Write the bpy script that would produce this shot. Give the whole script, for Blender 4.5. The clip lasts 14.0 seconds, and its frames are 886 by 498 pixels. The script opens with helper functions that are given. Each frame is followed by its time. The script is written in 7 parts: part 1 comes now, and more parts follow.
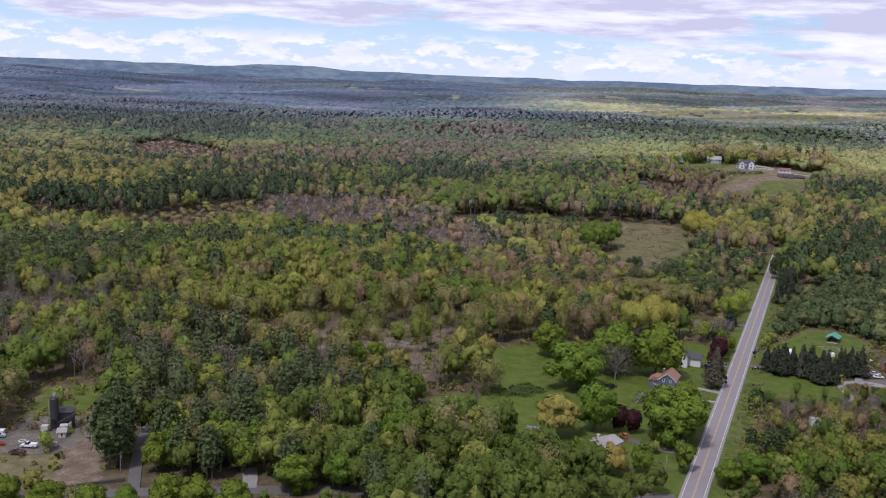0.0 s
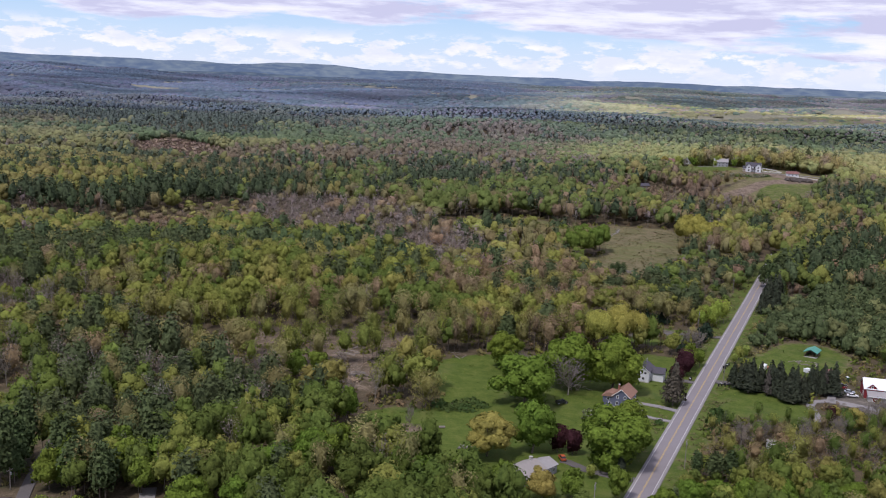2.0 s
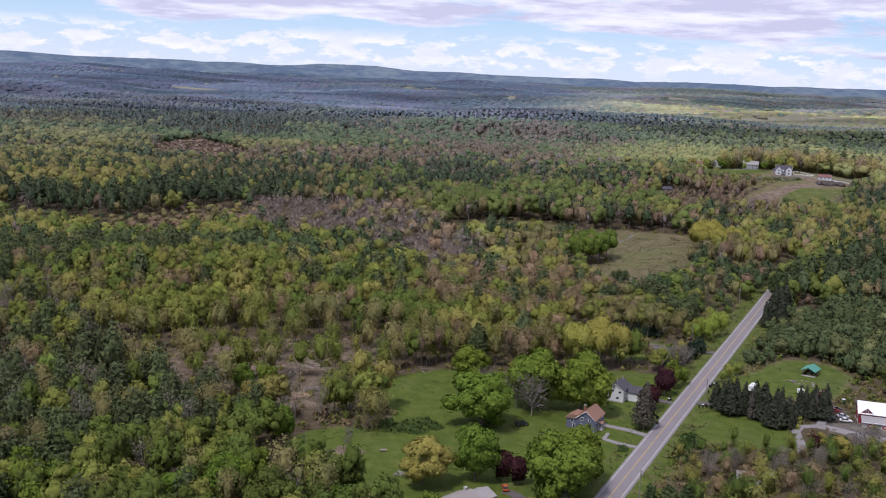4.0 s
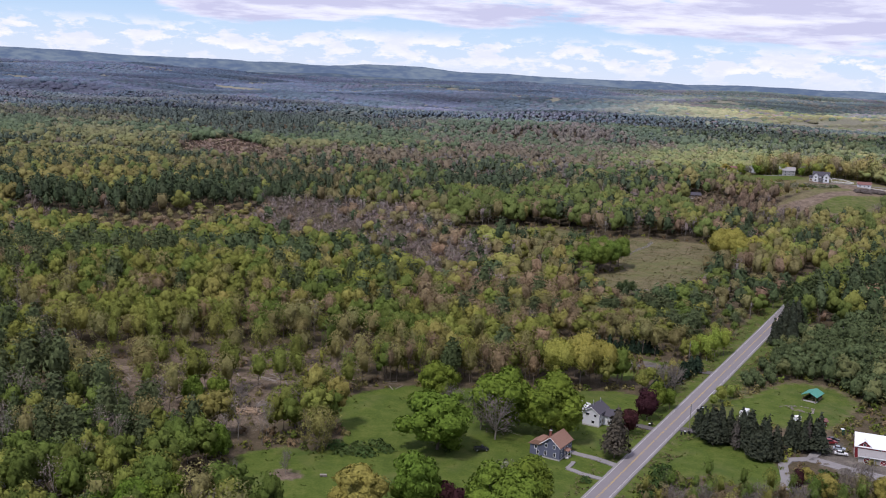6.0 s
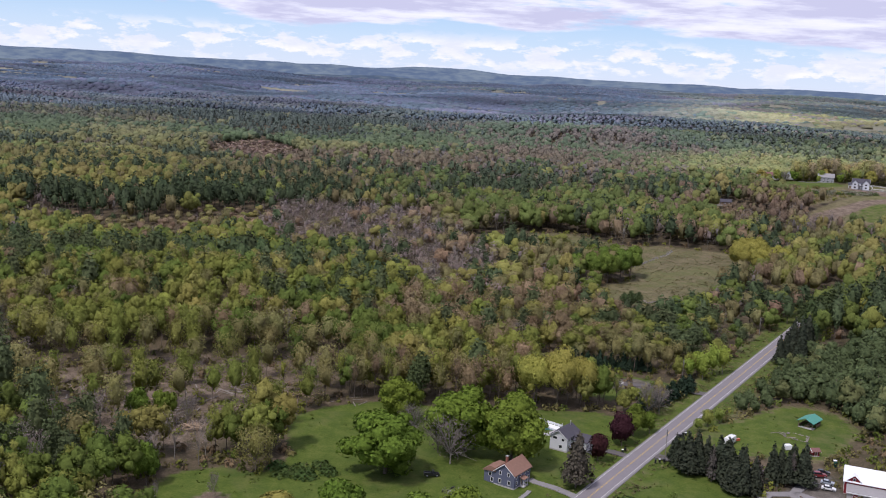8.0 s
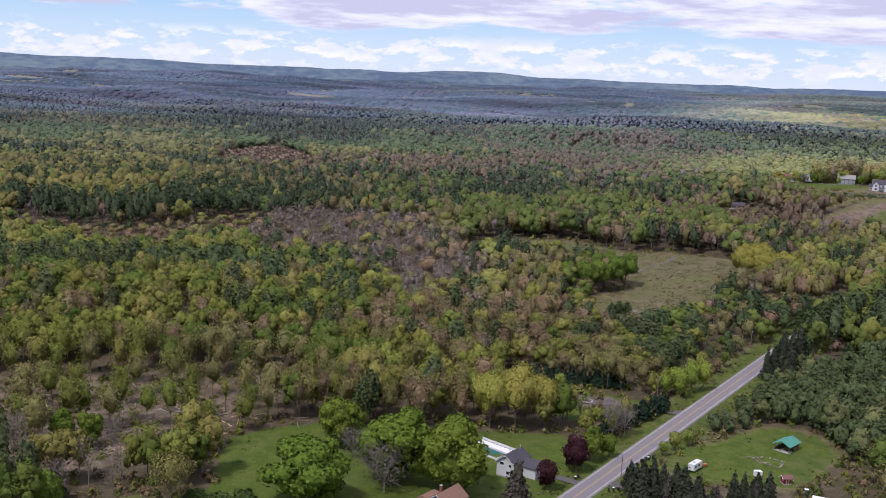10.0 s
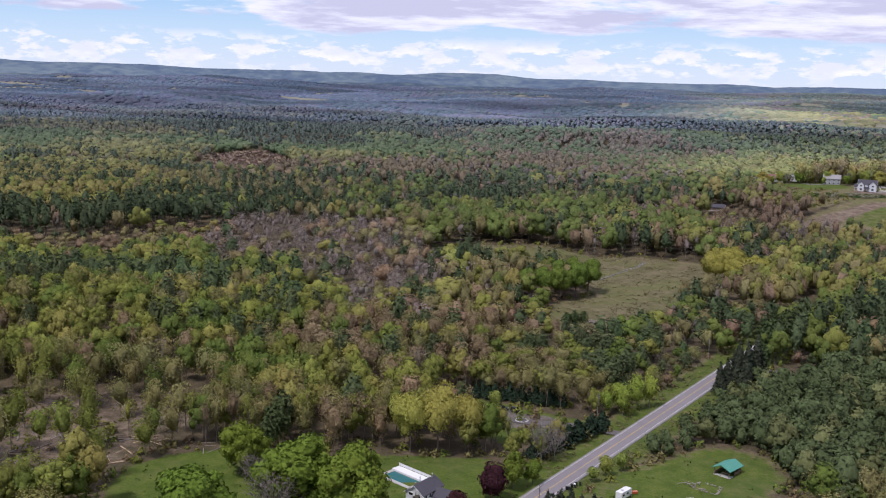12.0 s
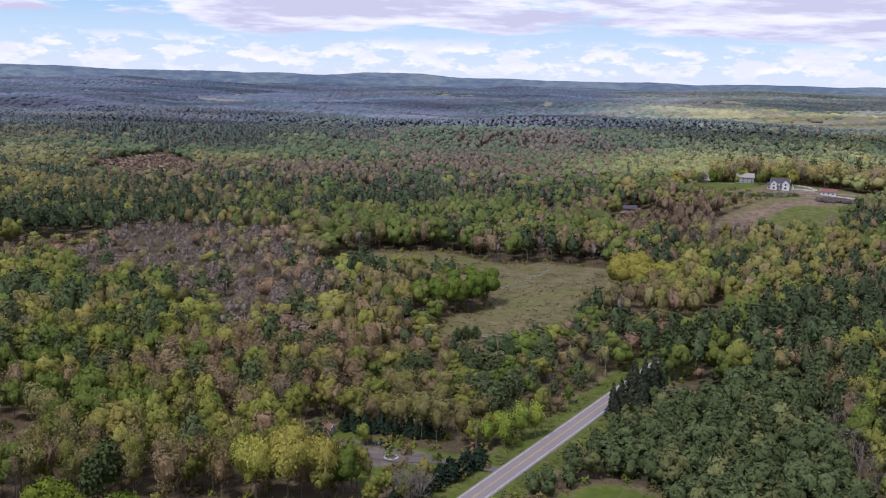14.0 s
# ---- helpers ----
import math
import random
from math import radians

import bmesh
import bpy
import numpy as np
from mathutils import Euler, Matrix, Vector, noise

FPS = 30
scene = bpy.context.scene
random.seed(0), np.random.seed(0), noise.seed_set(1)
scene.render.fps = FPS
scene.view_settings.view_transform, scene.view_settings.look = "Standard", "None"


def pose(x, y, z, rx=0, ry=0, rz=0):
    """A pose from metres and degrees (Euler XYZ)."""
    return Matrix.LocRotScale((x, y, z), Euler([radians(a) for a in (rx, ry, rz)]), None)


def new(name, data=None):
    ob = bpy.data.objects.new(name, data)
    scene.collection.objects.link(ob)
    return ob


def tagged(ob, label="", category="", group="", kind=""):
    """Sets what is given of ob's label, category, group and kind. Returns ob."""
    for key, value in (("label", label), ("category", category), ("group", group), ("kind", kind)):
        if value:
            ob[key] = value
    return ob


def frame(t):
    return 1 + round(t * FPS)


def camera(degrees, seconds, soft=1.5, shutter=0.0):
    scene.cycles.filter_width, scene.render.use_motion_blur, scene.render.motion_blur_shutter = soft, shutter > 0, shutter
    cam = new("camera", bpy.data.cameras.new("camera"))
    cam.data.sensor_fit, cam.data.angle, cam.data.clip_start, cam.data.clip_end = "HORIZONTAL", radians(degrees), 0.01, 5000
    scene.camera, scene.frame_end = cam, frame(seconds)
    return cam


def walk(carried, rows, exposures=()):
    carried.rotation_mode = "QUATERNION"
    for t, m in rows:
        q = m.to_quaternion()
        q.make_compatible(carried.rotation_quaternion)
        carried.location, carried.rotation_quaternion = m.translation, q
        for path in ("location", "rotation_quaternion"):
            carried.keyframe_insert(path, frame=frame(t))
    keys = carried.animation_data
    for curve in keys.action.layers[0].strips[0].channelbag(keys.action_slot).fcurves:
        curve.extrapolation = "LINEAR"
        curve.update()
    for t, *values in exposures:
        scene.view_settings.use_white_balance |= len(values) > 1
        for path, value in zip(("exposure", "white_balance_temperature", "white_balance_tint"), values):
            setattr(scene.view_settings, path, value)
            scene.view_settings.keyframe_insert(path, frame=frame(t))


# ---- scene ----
cam = camera(48.2, 14.0, soft=1.05)
METRES, EYE, TILT, LEAN, TURN = 300.0, 122.0, -9.8, -2.0, 0.0
ROWS = [
    (0.0, 0.0, 0.0, 0.0, -0.0, 0.0, 0.0),
    (0.5, 0.0301, 0.0164, 0.0018, 0.34, -0.0, -0.18),
    (1.0, 0.059, 0.0351, 0.004, 0.62, 0.0, -0.27),
    (1.5, 0.0858, 0.0555, 0.0062, 1.06, -0.01, -0.42),
    (2.0, 0.1138, 0.0772, 0.0087, 1.56, -0.02, -0.63),
    (2.5, 0.1439, 0.1006, 0.0117, 2.07, -0.03, -0.81),
    (3.0, 0.1748, 0.1245, 0.0142, 2.81, -0.01, -0.77),
    (5.5, 0.3109, 0.2465, 0.0293, 6.74, 0.02, -1.79),
    (6.0, 0.3353, 0.27, 0.0327, 7.43, 0.03, -1.94),
    (6.5, 0.3601, 0.2934, 0.0357, 8.13, 0.03, -2.18),
    (7.0, 0.3848, 0.3169, 0.0387, 8.9, 0.05, -2.28),
    (7.5, 0.4098, 0.3406, 0.0418, 9.74, 0.06, -2.53),
    (10.0, 0.5275, 0.4621, 0.0586, 12.76, 0.21, -2.37),
    (10.5, 0.549, 0.4873, 0.0621, 13.06, 0.25, -2.29),
    (11.0, 0.5703, 0.5129, 0.0657, 13.58, 0.24, -2.23),
    (11.5, 0.591, 0.5383, 0.0693, 13.61, 0.27, -2.1),
    (12.0, 0.611, 0.5656, 0.0732, 13.13, 0.33, -1.85),
    (12.5, 0.6288, 0.5971, 0.0778, 11.94, 0.37, -1.6),
    (13.0, 0.6446, 0.6319, 0.0829, 10.36, 0.4, -1.32),
    (13.5, 0.6579, 0.6699, 0.0888, 9.62, 0.4, -1.08),
    (14.0, 0.6661, 0.7131, 0.0955, 9.31, 0.41, -0.85),
]
walk(cam, [(t, pose(0, 0, EYE, TILT, LEAN, TURN) @ pose(METRES * x, METRES * y, METRES * z, 90 + pitch, roll, yaw)) for t, x, y, z, yaw, pitch, roll in ROWS],
     exposures=[(0.0, 0.05, 6150, 18), (14.0, 0.05, 6150, 18)])

# ---- sky and sun ----
SUN_ELEV, SUN_AZ = 60.0, 215.0
world = bpy.data.worlds.new("sky")
scene.world = world
world.use_nodes = True


def build_sky():
    nt = world.node_tree
    nt.nodes.clear()
    n, l = nt.nodes.new, nt.links.new
    out = n("ShaderNodeOutputWorld")
    sky = n("ShaderNodeTexSky")
    sky.sky_type, sky.sun_disc = "NISHITA", False
    sky.sun_elevation, sky.sun_rotation = radians(SUN_ELEV), radians(SUN_AZ)
    sky.air_density, sky.dust_density, sky.ozone_density = 1.0, 0.6, 1.5
    co = n("ShaderNodeTexCoord")
    sep = n("ShaderNodeSeparateXYZ")
    l(co.outputs["Generated"], sep.inputs[0])

    def math_node(op, a, b=None):
        m = n("ShaderNodeMath")
        m.operation = op
        for k, v in enumerate((a, b)):
            if v is None:
                continue
            if isinstance(v, (int, float)):
                m.inputs[k].default_value = v
            else:
                l(v, m.inputs[k])
        return m.outputs[0]

    def ramp(fac, stops):
        r = n("ShaderNodeValToRGB")
        e = r.color_ramp.elements
        while len(e) < len(stops):
            e.new(0.5)
        for k, (p, c) in enumerate(stops):
            e[k].position, e[k].color = p, (*c, 1)
        l(fac, r.inputs[0])
        return r.outputs[0]

    def mixed(fac, a, b):
        m = n("ShaderNodeMix")
        m.data_type = "RGBA"
        l(fac, m.inputs["Factor"]), l(a, m.inputs["A"]), l(b, m.inputs["B"])
        return m.outputs["Result"]

    def span(v, a, b, c=0.0, d=1.0):
        r = n("ShaderNodeMapRange")
        r.interpolation_type = "SMOOTHSTEP"
        for k, q in zip(("From Min", "From Max", "To Min", "To Max"), (a, b, c, d)):
            r.inputs[k].default_value = q
        l(v, r.inputs["Value"])
        return r.outputs[0]

    def cloud(size, offset, detail, rough):
        """Noise over the sky's dome, flattened as clouds are towards the horizon."""
        mp = n("ShaderNodeMapping")
        mp.inputs["Location"].default_value, mp.inputs["Scale"].default_value = offset, size
        l(co.outputs["Generated"], mp.inputs[0])
        t = n("ShaderNodeTexNoise")
        t.inputs["Scale"].default_value, t.inputs["Detail"].default_value, t.inputs["Roughness"].default_value = 1.0, detail, rough
        l(mp.outputs[0], t.inputs["Vector"])
        return t.outputs["Fac"]

    z = sep.outputs["Z"]
    scaled = n("ShaderNodeVectorMath")
    scaled.operation = "SCALE"
    scaled.inputs["Scale"].default_value = 0.075
    l(sky.outputs[0], scaled.inputs[0])
    air = mixed(span(z, 0.0, 0.5, 0.85, 0.3), scaled.outputs[0], ramp(z, [(0.0, (0.78, 0.87, 0.98)), (0.035, (0.62, 0.80, 0.97)), (0.085, (0.36, 0.63, 0.93)), (0.4, (0.25, 0.45, 0.85))]))
    # a row of small heaped clouds low down
    low = cloud((27, 27, 75), (2.0, 1.0, 0.3), 7, 0.6)
    low_cover = math_node("MULTIPLY", span(low, 0.47, 0.56), math_node("MULTIPLY", span(z, 0.046, 0.030), span(z, 0.0, 0.018, 0.35, 1.0)))
    sky_low = mixed(low_cover, air, ramp(cloud((27, 27, 75), (2.0, 1.0, -0.1), 5, 0.6), [(0.38, (0.98, 0.98, 1.0)), (0.62, (0.80, 0.84, 0.93))]))
    # the broken deck above
    deck = cloud((6.0, 6.0, 34), (5.3, 0.7, 1.1), 9, 0.56)
    height = span(z, 0.030, 0.062, -0.16, 0.11)
    side = math_node("MULTIPLY", sep.outputs["X"], 0.22)
    dens = math_node("ADD", math_node("ADD", deck, height), side)
    deck_cover = span(dens, 0.45, 0.54)
    tone = ramp(math_node("ADD", cloud((7.5, 7.5, 60), (1.3, 8.7, 2.9), 8, 0.6), math_node("MULTIPLY", math_node("SUBTRACT", dens, 0.5), 0.45)), [(0.38, (0.96, 0.96, 0.98)), (0.48, (0.85, 0.87, 0.96)), (0.60, (0.60, 0.61, 0.77))])
    full = mixed(deck_cover, sky_low, tone)
    bg = n("ShaderNodeBackground")
    bg.inputs["Strength"].default_value = 1.0
    l(full, bg.inputs["Color"])
    l(bg.outputs[0], out.inputs["Surface"])


build_sky()
sun = new("sun", bpy.data.lights.new("sun", "SUN"))
sun.data.energy, sun.data.angle, sun.data.color = 2.8, radians(7.0), (1.0, 0.95, 0.86)
sun.matrix_world = pose(0, 0, 300, 90 - SUN_ELEV, 0, 180 - SUN_AZ)

# ---- materials ----
def material(name, base, rough=0.8, metal=0.0, spots=0.0, scale=1.0, dark=None, bump=0.0, fine=8.0, random_ob=0.0, spec=0.3):
    """Base colour broken up at two scales in real-world metres, with fine relief."""
    m = bpy.data.materials.new(name)
    m.use_nodes = True
    nt = m.node_tree
    p = nt.nodes["Principled BSDF"]
    p.inputs["Roughness"].default_value, p.inputs["Metallic"].default_value = rough, metal
    p.inputs["Specular IOR Level"].default_value = spec
    dark = dark or tuple(c * (1 - 0.5 * spots) for c in base)
    geo = nt.nodes.new("ShaderNodeNewGeometry")
    big, small = nt.nodes.new("ShaderNodeTexNoise"), nt.nodes.new("ShaderNodeTexNoise")
    big.inputs["Scale"].default_value, big.inputs["Detail"].default_value = scale, 4
    small.inputs["Scale"].default_value, small.inputs["Detail"].default_value = scale * fine, 5
    add = nt.nodes.new("ShaderNodeMath")
    add.operation = "MULTIPLY_ADD"
    add.inputs[1].default_value = 0.55
    half = nt.nodes.new("ShaderNodeMath")
    half.operation = "MULTIPLY"
    half.inputs[1].default_value = 0.45
    for t in (big, small):
        nt.links.new(geo.outputs["Position"], t.inputs["Vector"])
    nt.links.new(big.outputs["Fac"], half.inputs[0])
    nt.links.new(small.outputs["Fac"], add.inputs[0])
    nt.links.new(half.outputs[0], add.inputs[2])
    ramp = nt.nodes.new("ShaderNodeValToRGB")
    e = ramp.color_ramp.elements
    e[0].position, e[0].color = 0.36, (*dark, 1)
    e[1].position, e[1].color = 0.64, (*base, 1)
    nt.links.new(add.outputs[0], ramp.inputs[0])
    colour = ramp.outputs[0]
    if random_ob:
        info, hsv = nt.nodes.new("ShaderNodeObjectInfo"), nt.nodes.new("ShaderNodeHueSaturation")
        rng = nt.nodes.new("ShaderNodeMapRange")
        rng.inputs["To Min"].default_value, rng.inputs["To Max"].default_value = 1 - random_ob, 1 + random_ob
        nt.links.new(info.outputs["Random"], rng.inputs["Value"])
        nt.links.new(rng.outputs[0], hsv.inputs["Value"])
        nt.links.new(colour, hsv.inputs["Color"])
        colour = hsv.outputs[0]
    nt.links.new(colour, p.inputs["Base Color"])
    if bump:
        b = nt.nodes.new("ShaderNodeBump")
        b.inputs["Strength"].default_value, b.inputs["Distance"].default_value = bump, 0.05
        nt.links.new(add.outputs[0], b.inputs["Height"])
        nt.links.new(b.outputs[0], p.inputs["Normal"])
    return m


def foliage(name, through_light=0.22, spread=0.11):
    """Leaves: the colour of each tree is stored with its mesh, and every clump differs a little."""
    m = bpy.data.materials.new(name)
    m.use_nodes = True
    nt = m.node_tree
    nt.nodes.clear()
    n, l = nt.nodes.new, nt.links.new
    out, mix = n("ShaderNodeOutputMaterial"), n("ShaderNodeMixShader")
    dif, tra = n("ShaderNodeBsdfDiffuse"), n("ShaderNodeBsdfTranslucent")
    at, geo, info = n("ShaderNodeAttribute"), n("ShaderNodeNewGeometry"), n("ShaderNodeObjectInfo")
    at.attribute_name = "tint"
    rng, rng2, hsv = n("ShaderNodeMapRange"), n("ShaderNodeMapRange"), n("ShaderNodeHueSaturation")
    rng.inputs["To Min"].default_value, rng.inputs["To Max"].default_value = 1 - spread, 1 + spread
    l(geo.outputs["Random Per Island"], rng.inputs["Value"])
    rng2.inputs["To Min"].default_value, rng2.inputs["To Max"].default_value = 0.485, 0.515
    l(info.outputs["Random"], rng2.inputs["Value"])
    l(rng2.outputs[0], hsv.inputs["Hue"])
    l(rng.outputs[0], hsv.inputs["Value"])
    l(at.outputs["Color"], hsv.inputs["Color"])
    # leaf-sized breaks of colour and relief
    tex, tone, mul, bump = n("ShaderNodeTexNoise"), n("ShaderNodeMapRange"), n("ShaderNodeVectorMath"), n("ShaderNodeBump")
    tex.inputs["Scale"].default_value, tex.inputs["Detail"].default_value, tex.inputs["Roughness"].default_value = 0.7, 6.0, 0.75
    l(geo.outputs["Position"], tex.inputs["Vector"])
    tone.inputs["From Min"].default_value, tone.inputs["From Max"].default_value = 0.37, 0.64
    tone.inputs["To Min"].default_value, tone.inputs["To Max"].default_value = 0.78, 1.25
    l(tex.outputs["Fac"], tone.inputs["Value"])
    mul.operation = "SCALE"
    l(hsv.outputs[0], mul.inputs[0])
    l(tone.outputs[0], mul.inputs["Scale"])
    bump.inputs["Strength"].default_value, bump.inputs["Distance"].default_value = 0.8, 0.7
    l(tex.outputs["Fac"], bump.inputs["Height"])
    l(bump.outputs[0], dif.inputs["Normal"])
    l(mul.outputs[0], dif.inputs["Color"])
    l(mul.outputs[0], tra.inputs["Color"])
    mix.inputs[0].default_value = through_light
    l(dif.outputs[0], mix.inputs[1])
    l(tra.outputs[0], mix.inputs[2])
    l(mix.outputs[0], out.inputs[0])
    return m


LEAF = foliage("leaves")
NEEDLE = foliage("needles", 0.15, 0.10)
BARK = material("bark", (0.20, 0.16, 0.13), 0.9, spots=0.9, scale=1.2, fine=6, random_ob=0.15)
PALE_BARK = material("pale_bark", (0.30, 0.27, 0.235), 0.9, spots=0.8, scale=1.5, fine=6)


def ground_material():
    """Leaf litter, mown grass, rough hay, bare earth and gravel; the stored masks are broken up by noise."""
    m = bpy.data.materials.new("ground")
    m.use_nodes = True
    nt = m.node_tree
    p = nt.nodes["Principled BSDF"]
    p.inputs["Roughness"].default_value, p.inputs["Specular IOR Level"].default_value = 0.95, 0.1
    n, l = nt.nodes.new, nt.links.new
    geo = n("ShaderNodeNewGeometry")

    def tex(scale, detail=5.0, rough=0.6):
        t = n("ShaderNodeTexNoise")
        t.inputs["Scale"].default_value, t.inputs["Detail"].default_value, t.inputs["Roughness"].default_value = scale, detail, rough
        l(geo.outputs["Position"], t.inputs["Vector"])
        return t.outputs["Fac"]

    def ramp(fac, stops):
        r = n("ShaderNodeValToRGB")
        e = r.color_ramp.elements
        while len(e) < len(stops):
            e.new(0.5)
        for k, (pos, col) in enumerate(stops):
            e[k].position, e[k].color = pos, (*col, 1)
        l(fac, r.inputs[0])
        return r.outputs[0]

    def blend(fac, a, b):
        x = n("ShaderNodeMix")
        x.data_type = "RGBA"
        l(fac, x.inputs["Factor"]), l(a, x.inputs["A"]), l(b, x.inputs["B"])
        return x.outputs["Result"]

    fine, mid, wide, edge = tex(1.4, 8, 0.7), tex(0.16, 6), tex(0.035, 4), tex(0.33, 4)
    both = n("ShaderNodeMath")
    both.operation = "ADD"
    l(fine, both.inputs[0]), l(mid, both.inputs[1])
    half = n("ShaderNodeMath")
    half.operation = "MULTIPLY"
    half.inputs[1].default_value = 0.5
    l(both.outputs[0], half.inputs[0])
    mottle = half.outputs[0]
    litter = ramp(mottle, [(0.36, (0.050, 0.052, 0.024)), (0.47, (0.072, 0.058, 0.036)), (0.56, (0.112, 0.086, 0.056)), (0.66, (0.17, 0.135, 0.096))])
    grass = ramp(mottle, [(0.38, (0.051, 0.078, 0.014)), (0.5, (0.074, 0.104, 0.019)), (0.62, (0.108, 0.126, 0.030))])
    hay = ramp(mottle, [(0.36, (0.085, 0.082, 0.038)), (0.5, (0.130, 0.113, 0.060)), (0.63, (0.195, 0.16, 0.098))])
    worn = ramp(mid, [(0.42, (0.062, 0.092, 0.022)), (0.62, (0.105, 0.110, 0.040))])
    grass = blend(ramp(wide, [(0.5, (0, 0, 0)), (0.62, (0.7, 0.7, 0.7))]), grass, worn)
    hay = blend(ramp(tex(0.022, 5, 0.6), [(0.47, (0, 0, 0)), (0.58, (0.75, 0.75, 0.75))]), hay, ramp(mid, [(0.4, (0.105, 0.115, 0.042)), (0.62, (0.135, 0.130, 0.055))]))
    hay = blend(ramp(tex(0.05, 5, 0.65), [(0.60, (0, 0, 0)), (0.68, (0.8, 0.8, 0.8))]), hay, ramp(fine, [(0.4, (0.150, 0.108, 0.075)), (0.62, (0.215, 0.165, 0.115))]))
    earth = ramp(mottle, [(0.36, (0.085, 0.062, 0.045)), (0.5, (0.148, 0.112, 0.084)), (0.63, (0.25, 0.20, 0.155))])
    gravel = ramp(mottle, [(0.36, (0.070, 0.062, 0.052)), (0.5, (0.118, 0.104, 0.090)), (0.63, (0.20, 0.175, 0.15))])
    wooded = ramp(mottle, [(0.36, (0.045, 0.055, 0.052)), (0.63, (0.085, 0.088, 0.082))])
    colour = litter
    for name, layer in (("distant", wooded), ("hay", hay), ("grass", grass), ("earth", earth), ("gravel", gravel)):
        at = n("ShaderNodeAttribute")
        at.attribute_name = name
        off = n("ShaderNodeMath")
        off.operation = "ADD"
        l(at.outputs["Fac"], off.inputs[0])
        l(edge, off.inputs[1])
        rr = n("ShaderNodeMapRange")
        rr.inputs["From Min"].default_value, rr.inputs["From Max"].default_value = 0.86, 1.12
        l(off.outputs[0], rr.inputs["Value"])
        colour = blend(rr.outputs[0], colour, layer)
    l(colour, p.inputs["Base Color"])
    b = n("ShaderNodeBump")
    b.inputs["Strength"].default_value, b.inputs["Distance"].default_value = 0.6, 0.3
    l(mottle, b.inputs["Height"])
    l(b.outputs[0], p.inputs["Normal"])
    return m


ASPHALT = material("asphalt", (0.21, 0.19, 0.20), 0.9, spots=0.25, scale=0.25, fine=10, bump=0.2)
SHOULDER = material("worn_asphalt", (0.25, 0.235, 0.235), 0.92, spots=0.4, scale=0.5, fine=8)
DRIVE = material("driveway_asphalt", (0.118, 0.106, 0.104), 0.92, spots=0.4, scale=0.4, fine=8)
LINE_WHITE = material("road_white", (0.62, 0.61, 0.60), 0.8, spots=0.5, scale=1.5)
LINE_YELLOW = material("road_yellow", (0.55, 0.38, 0.12), 0.8, spots=0.5, scale=1.5)

# ---- the lie of the land ----
def smooth(a, b, v):
    v = np.clip((np.asarray(v, float) - a) / (b - a), 0, 1)
    return v * v * (3 - 2 * v)


def swell(x, y, cx, cy, sx, sy):
    return np.exp(-(((x - cx) / sx) ** 2 + ((y - cy) / sy) ** 2))


# past two kilometres land and woods shrink towards the camera, to fit its view
DRAWN_R = np.linspace(2000, 5200, 400)
REACH = DRAWN_R + 4100 * ((DRAWN_R - 2000) / 1900) ** 1.6
# the camera's height, which the far land is scaled towards
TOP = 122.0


def value_noise(x, y, size, seed):
    """Smooth noise from 0 to 1 with bumps of about that size."""
    x, y = np.asarray(x, float) / size, np.asarray(y, float) / size
    i, j = np.floor(x).astype(np.int64), np.floor(y).astype(np.int64)
    fx, fy = x - i, y - j
    fx, fy = fx * fx * (3 - 2 * fx), fy * fy * (3 - 2 * fy)

    def h(a, b):
        k = (a * 374761393 + b * 668265263 + seed * 974634777) & 0x7FFFFFFF
        k = ((k ^ (k >> 13)) * 1274126177) & 0x7FFFFFFF
        return ((k ^ (k >> 16)) & 0xFFFF) / 65535.0

    return (h(i, j) * (1 - fx) + h(i + 1, j) * fx) * (1 - fy) + (h(i, j + 1) * (1 - fx) + h(i + 1, j + 1) * fx) * fy


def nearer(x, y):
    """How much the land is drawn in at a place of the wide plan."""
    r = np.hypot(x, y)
    return np.where(r > 2000, np.interp(r, REACH, DRAWN_R) / np.maximum(r, 1), 1.0)


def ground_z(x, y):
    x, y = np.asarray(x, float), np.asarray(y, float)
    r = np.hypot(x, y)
    k = np.where(r > 2000, np.interp(r, DRAWN_R, REACH) / np.maximum(r, 1), 1.0)
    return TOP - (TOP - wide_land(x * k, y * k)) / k


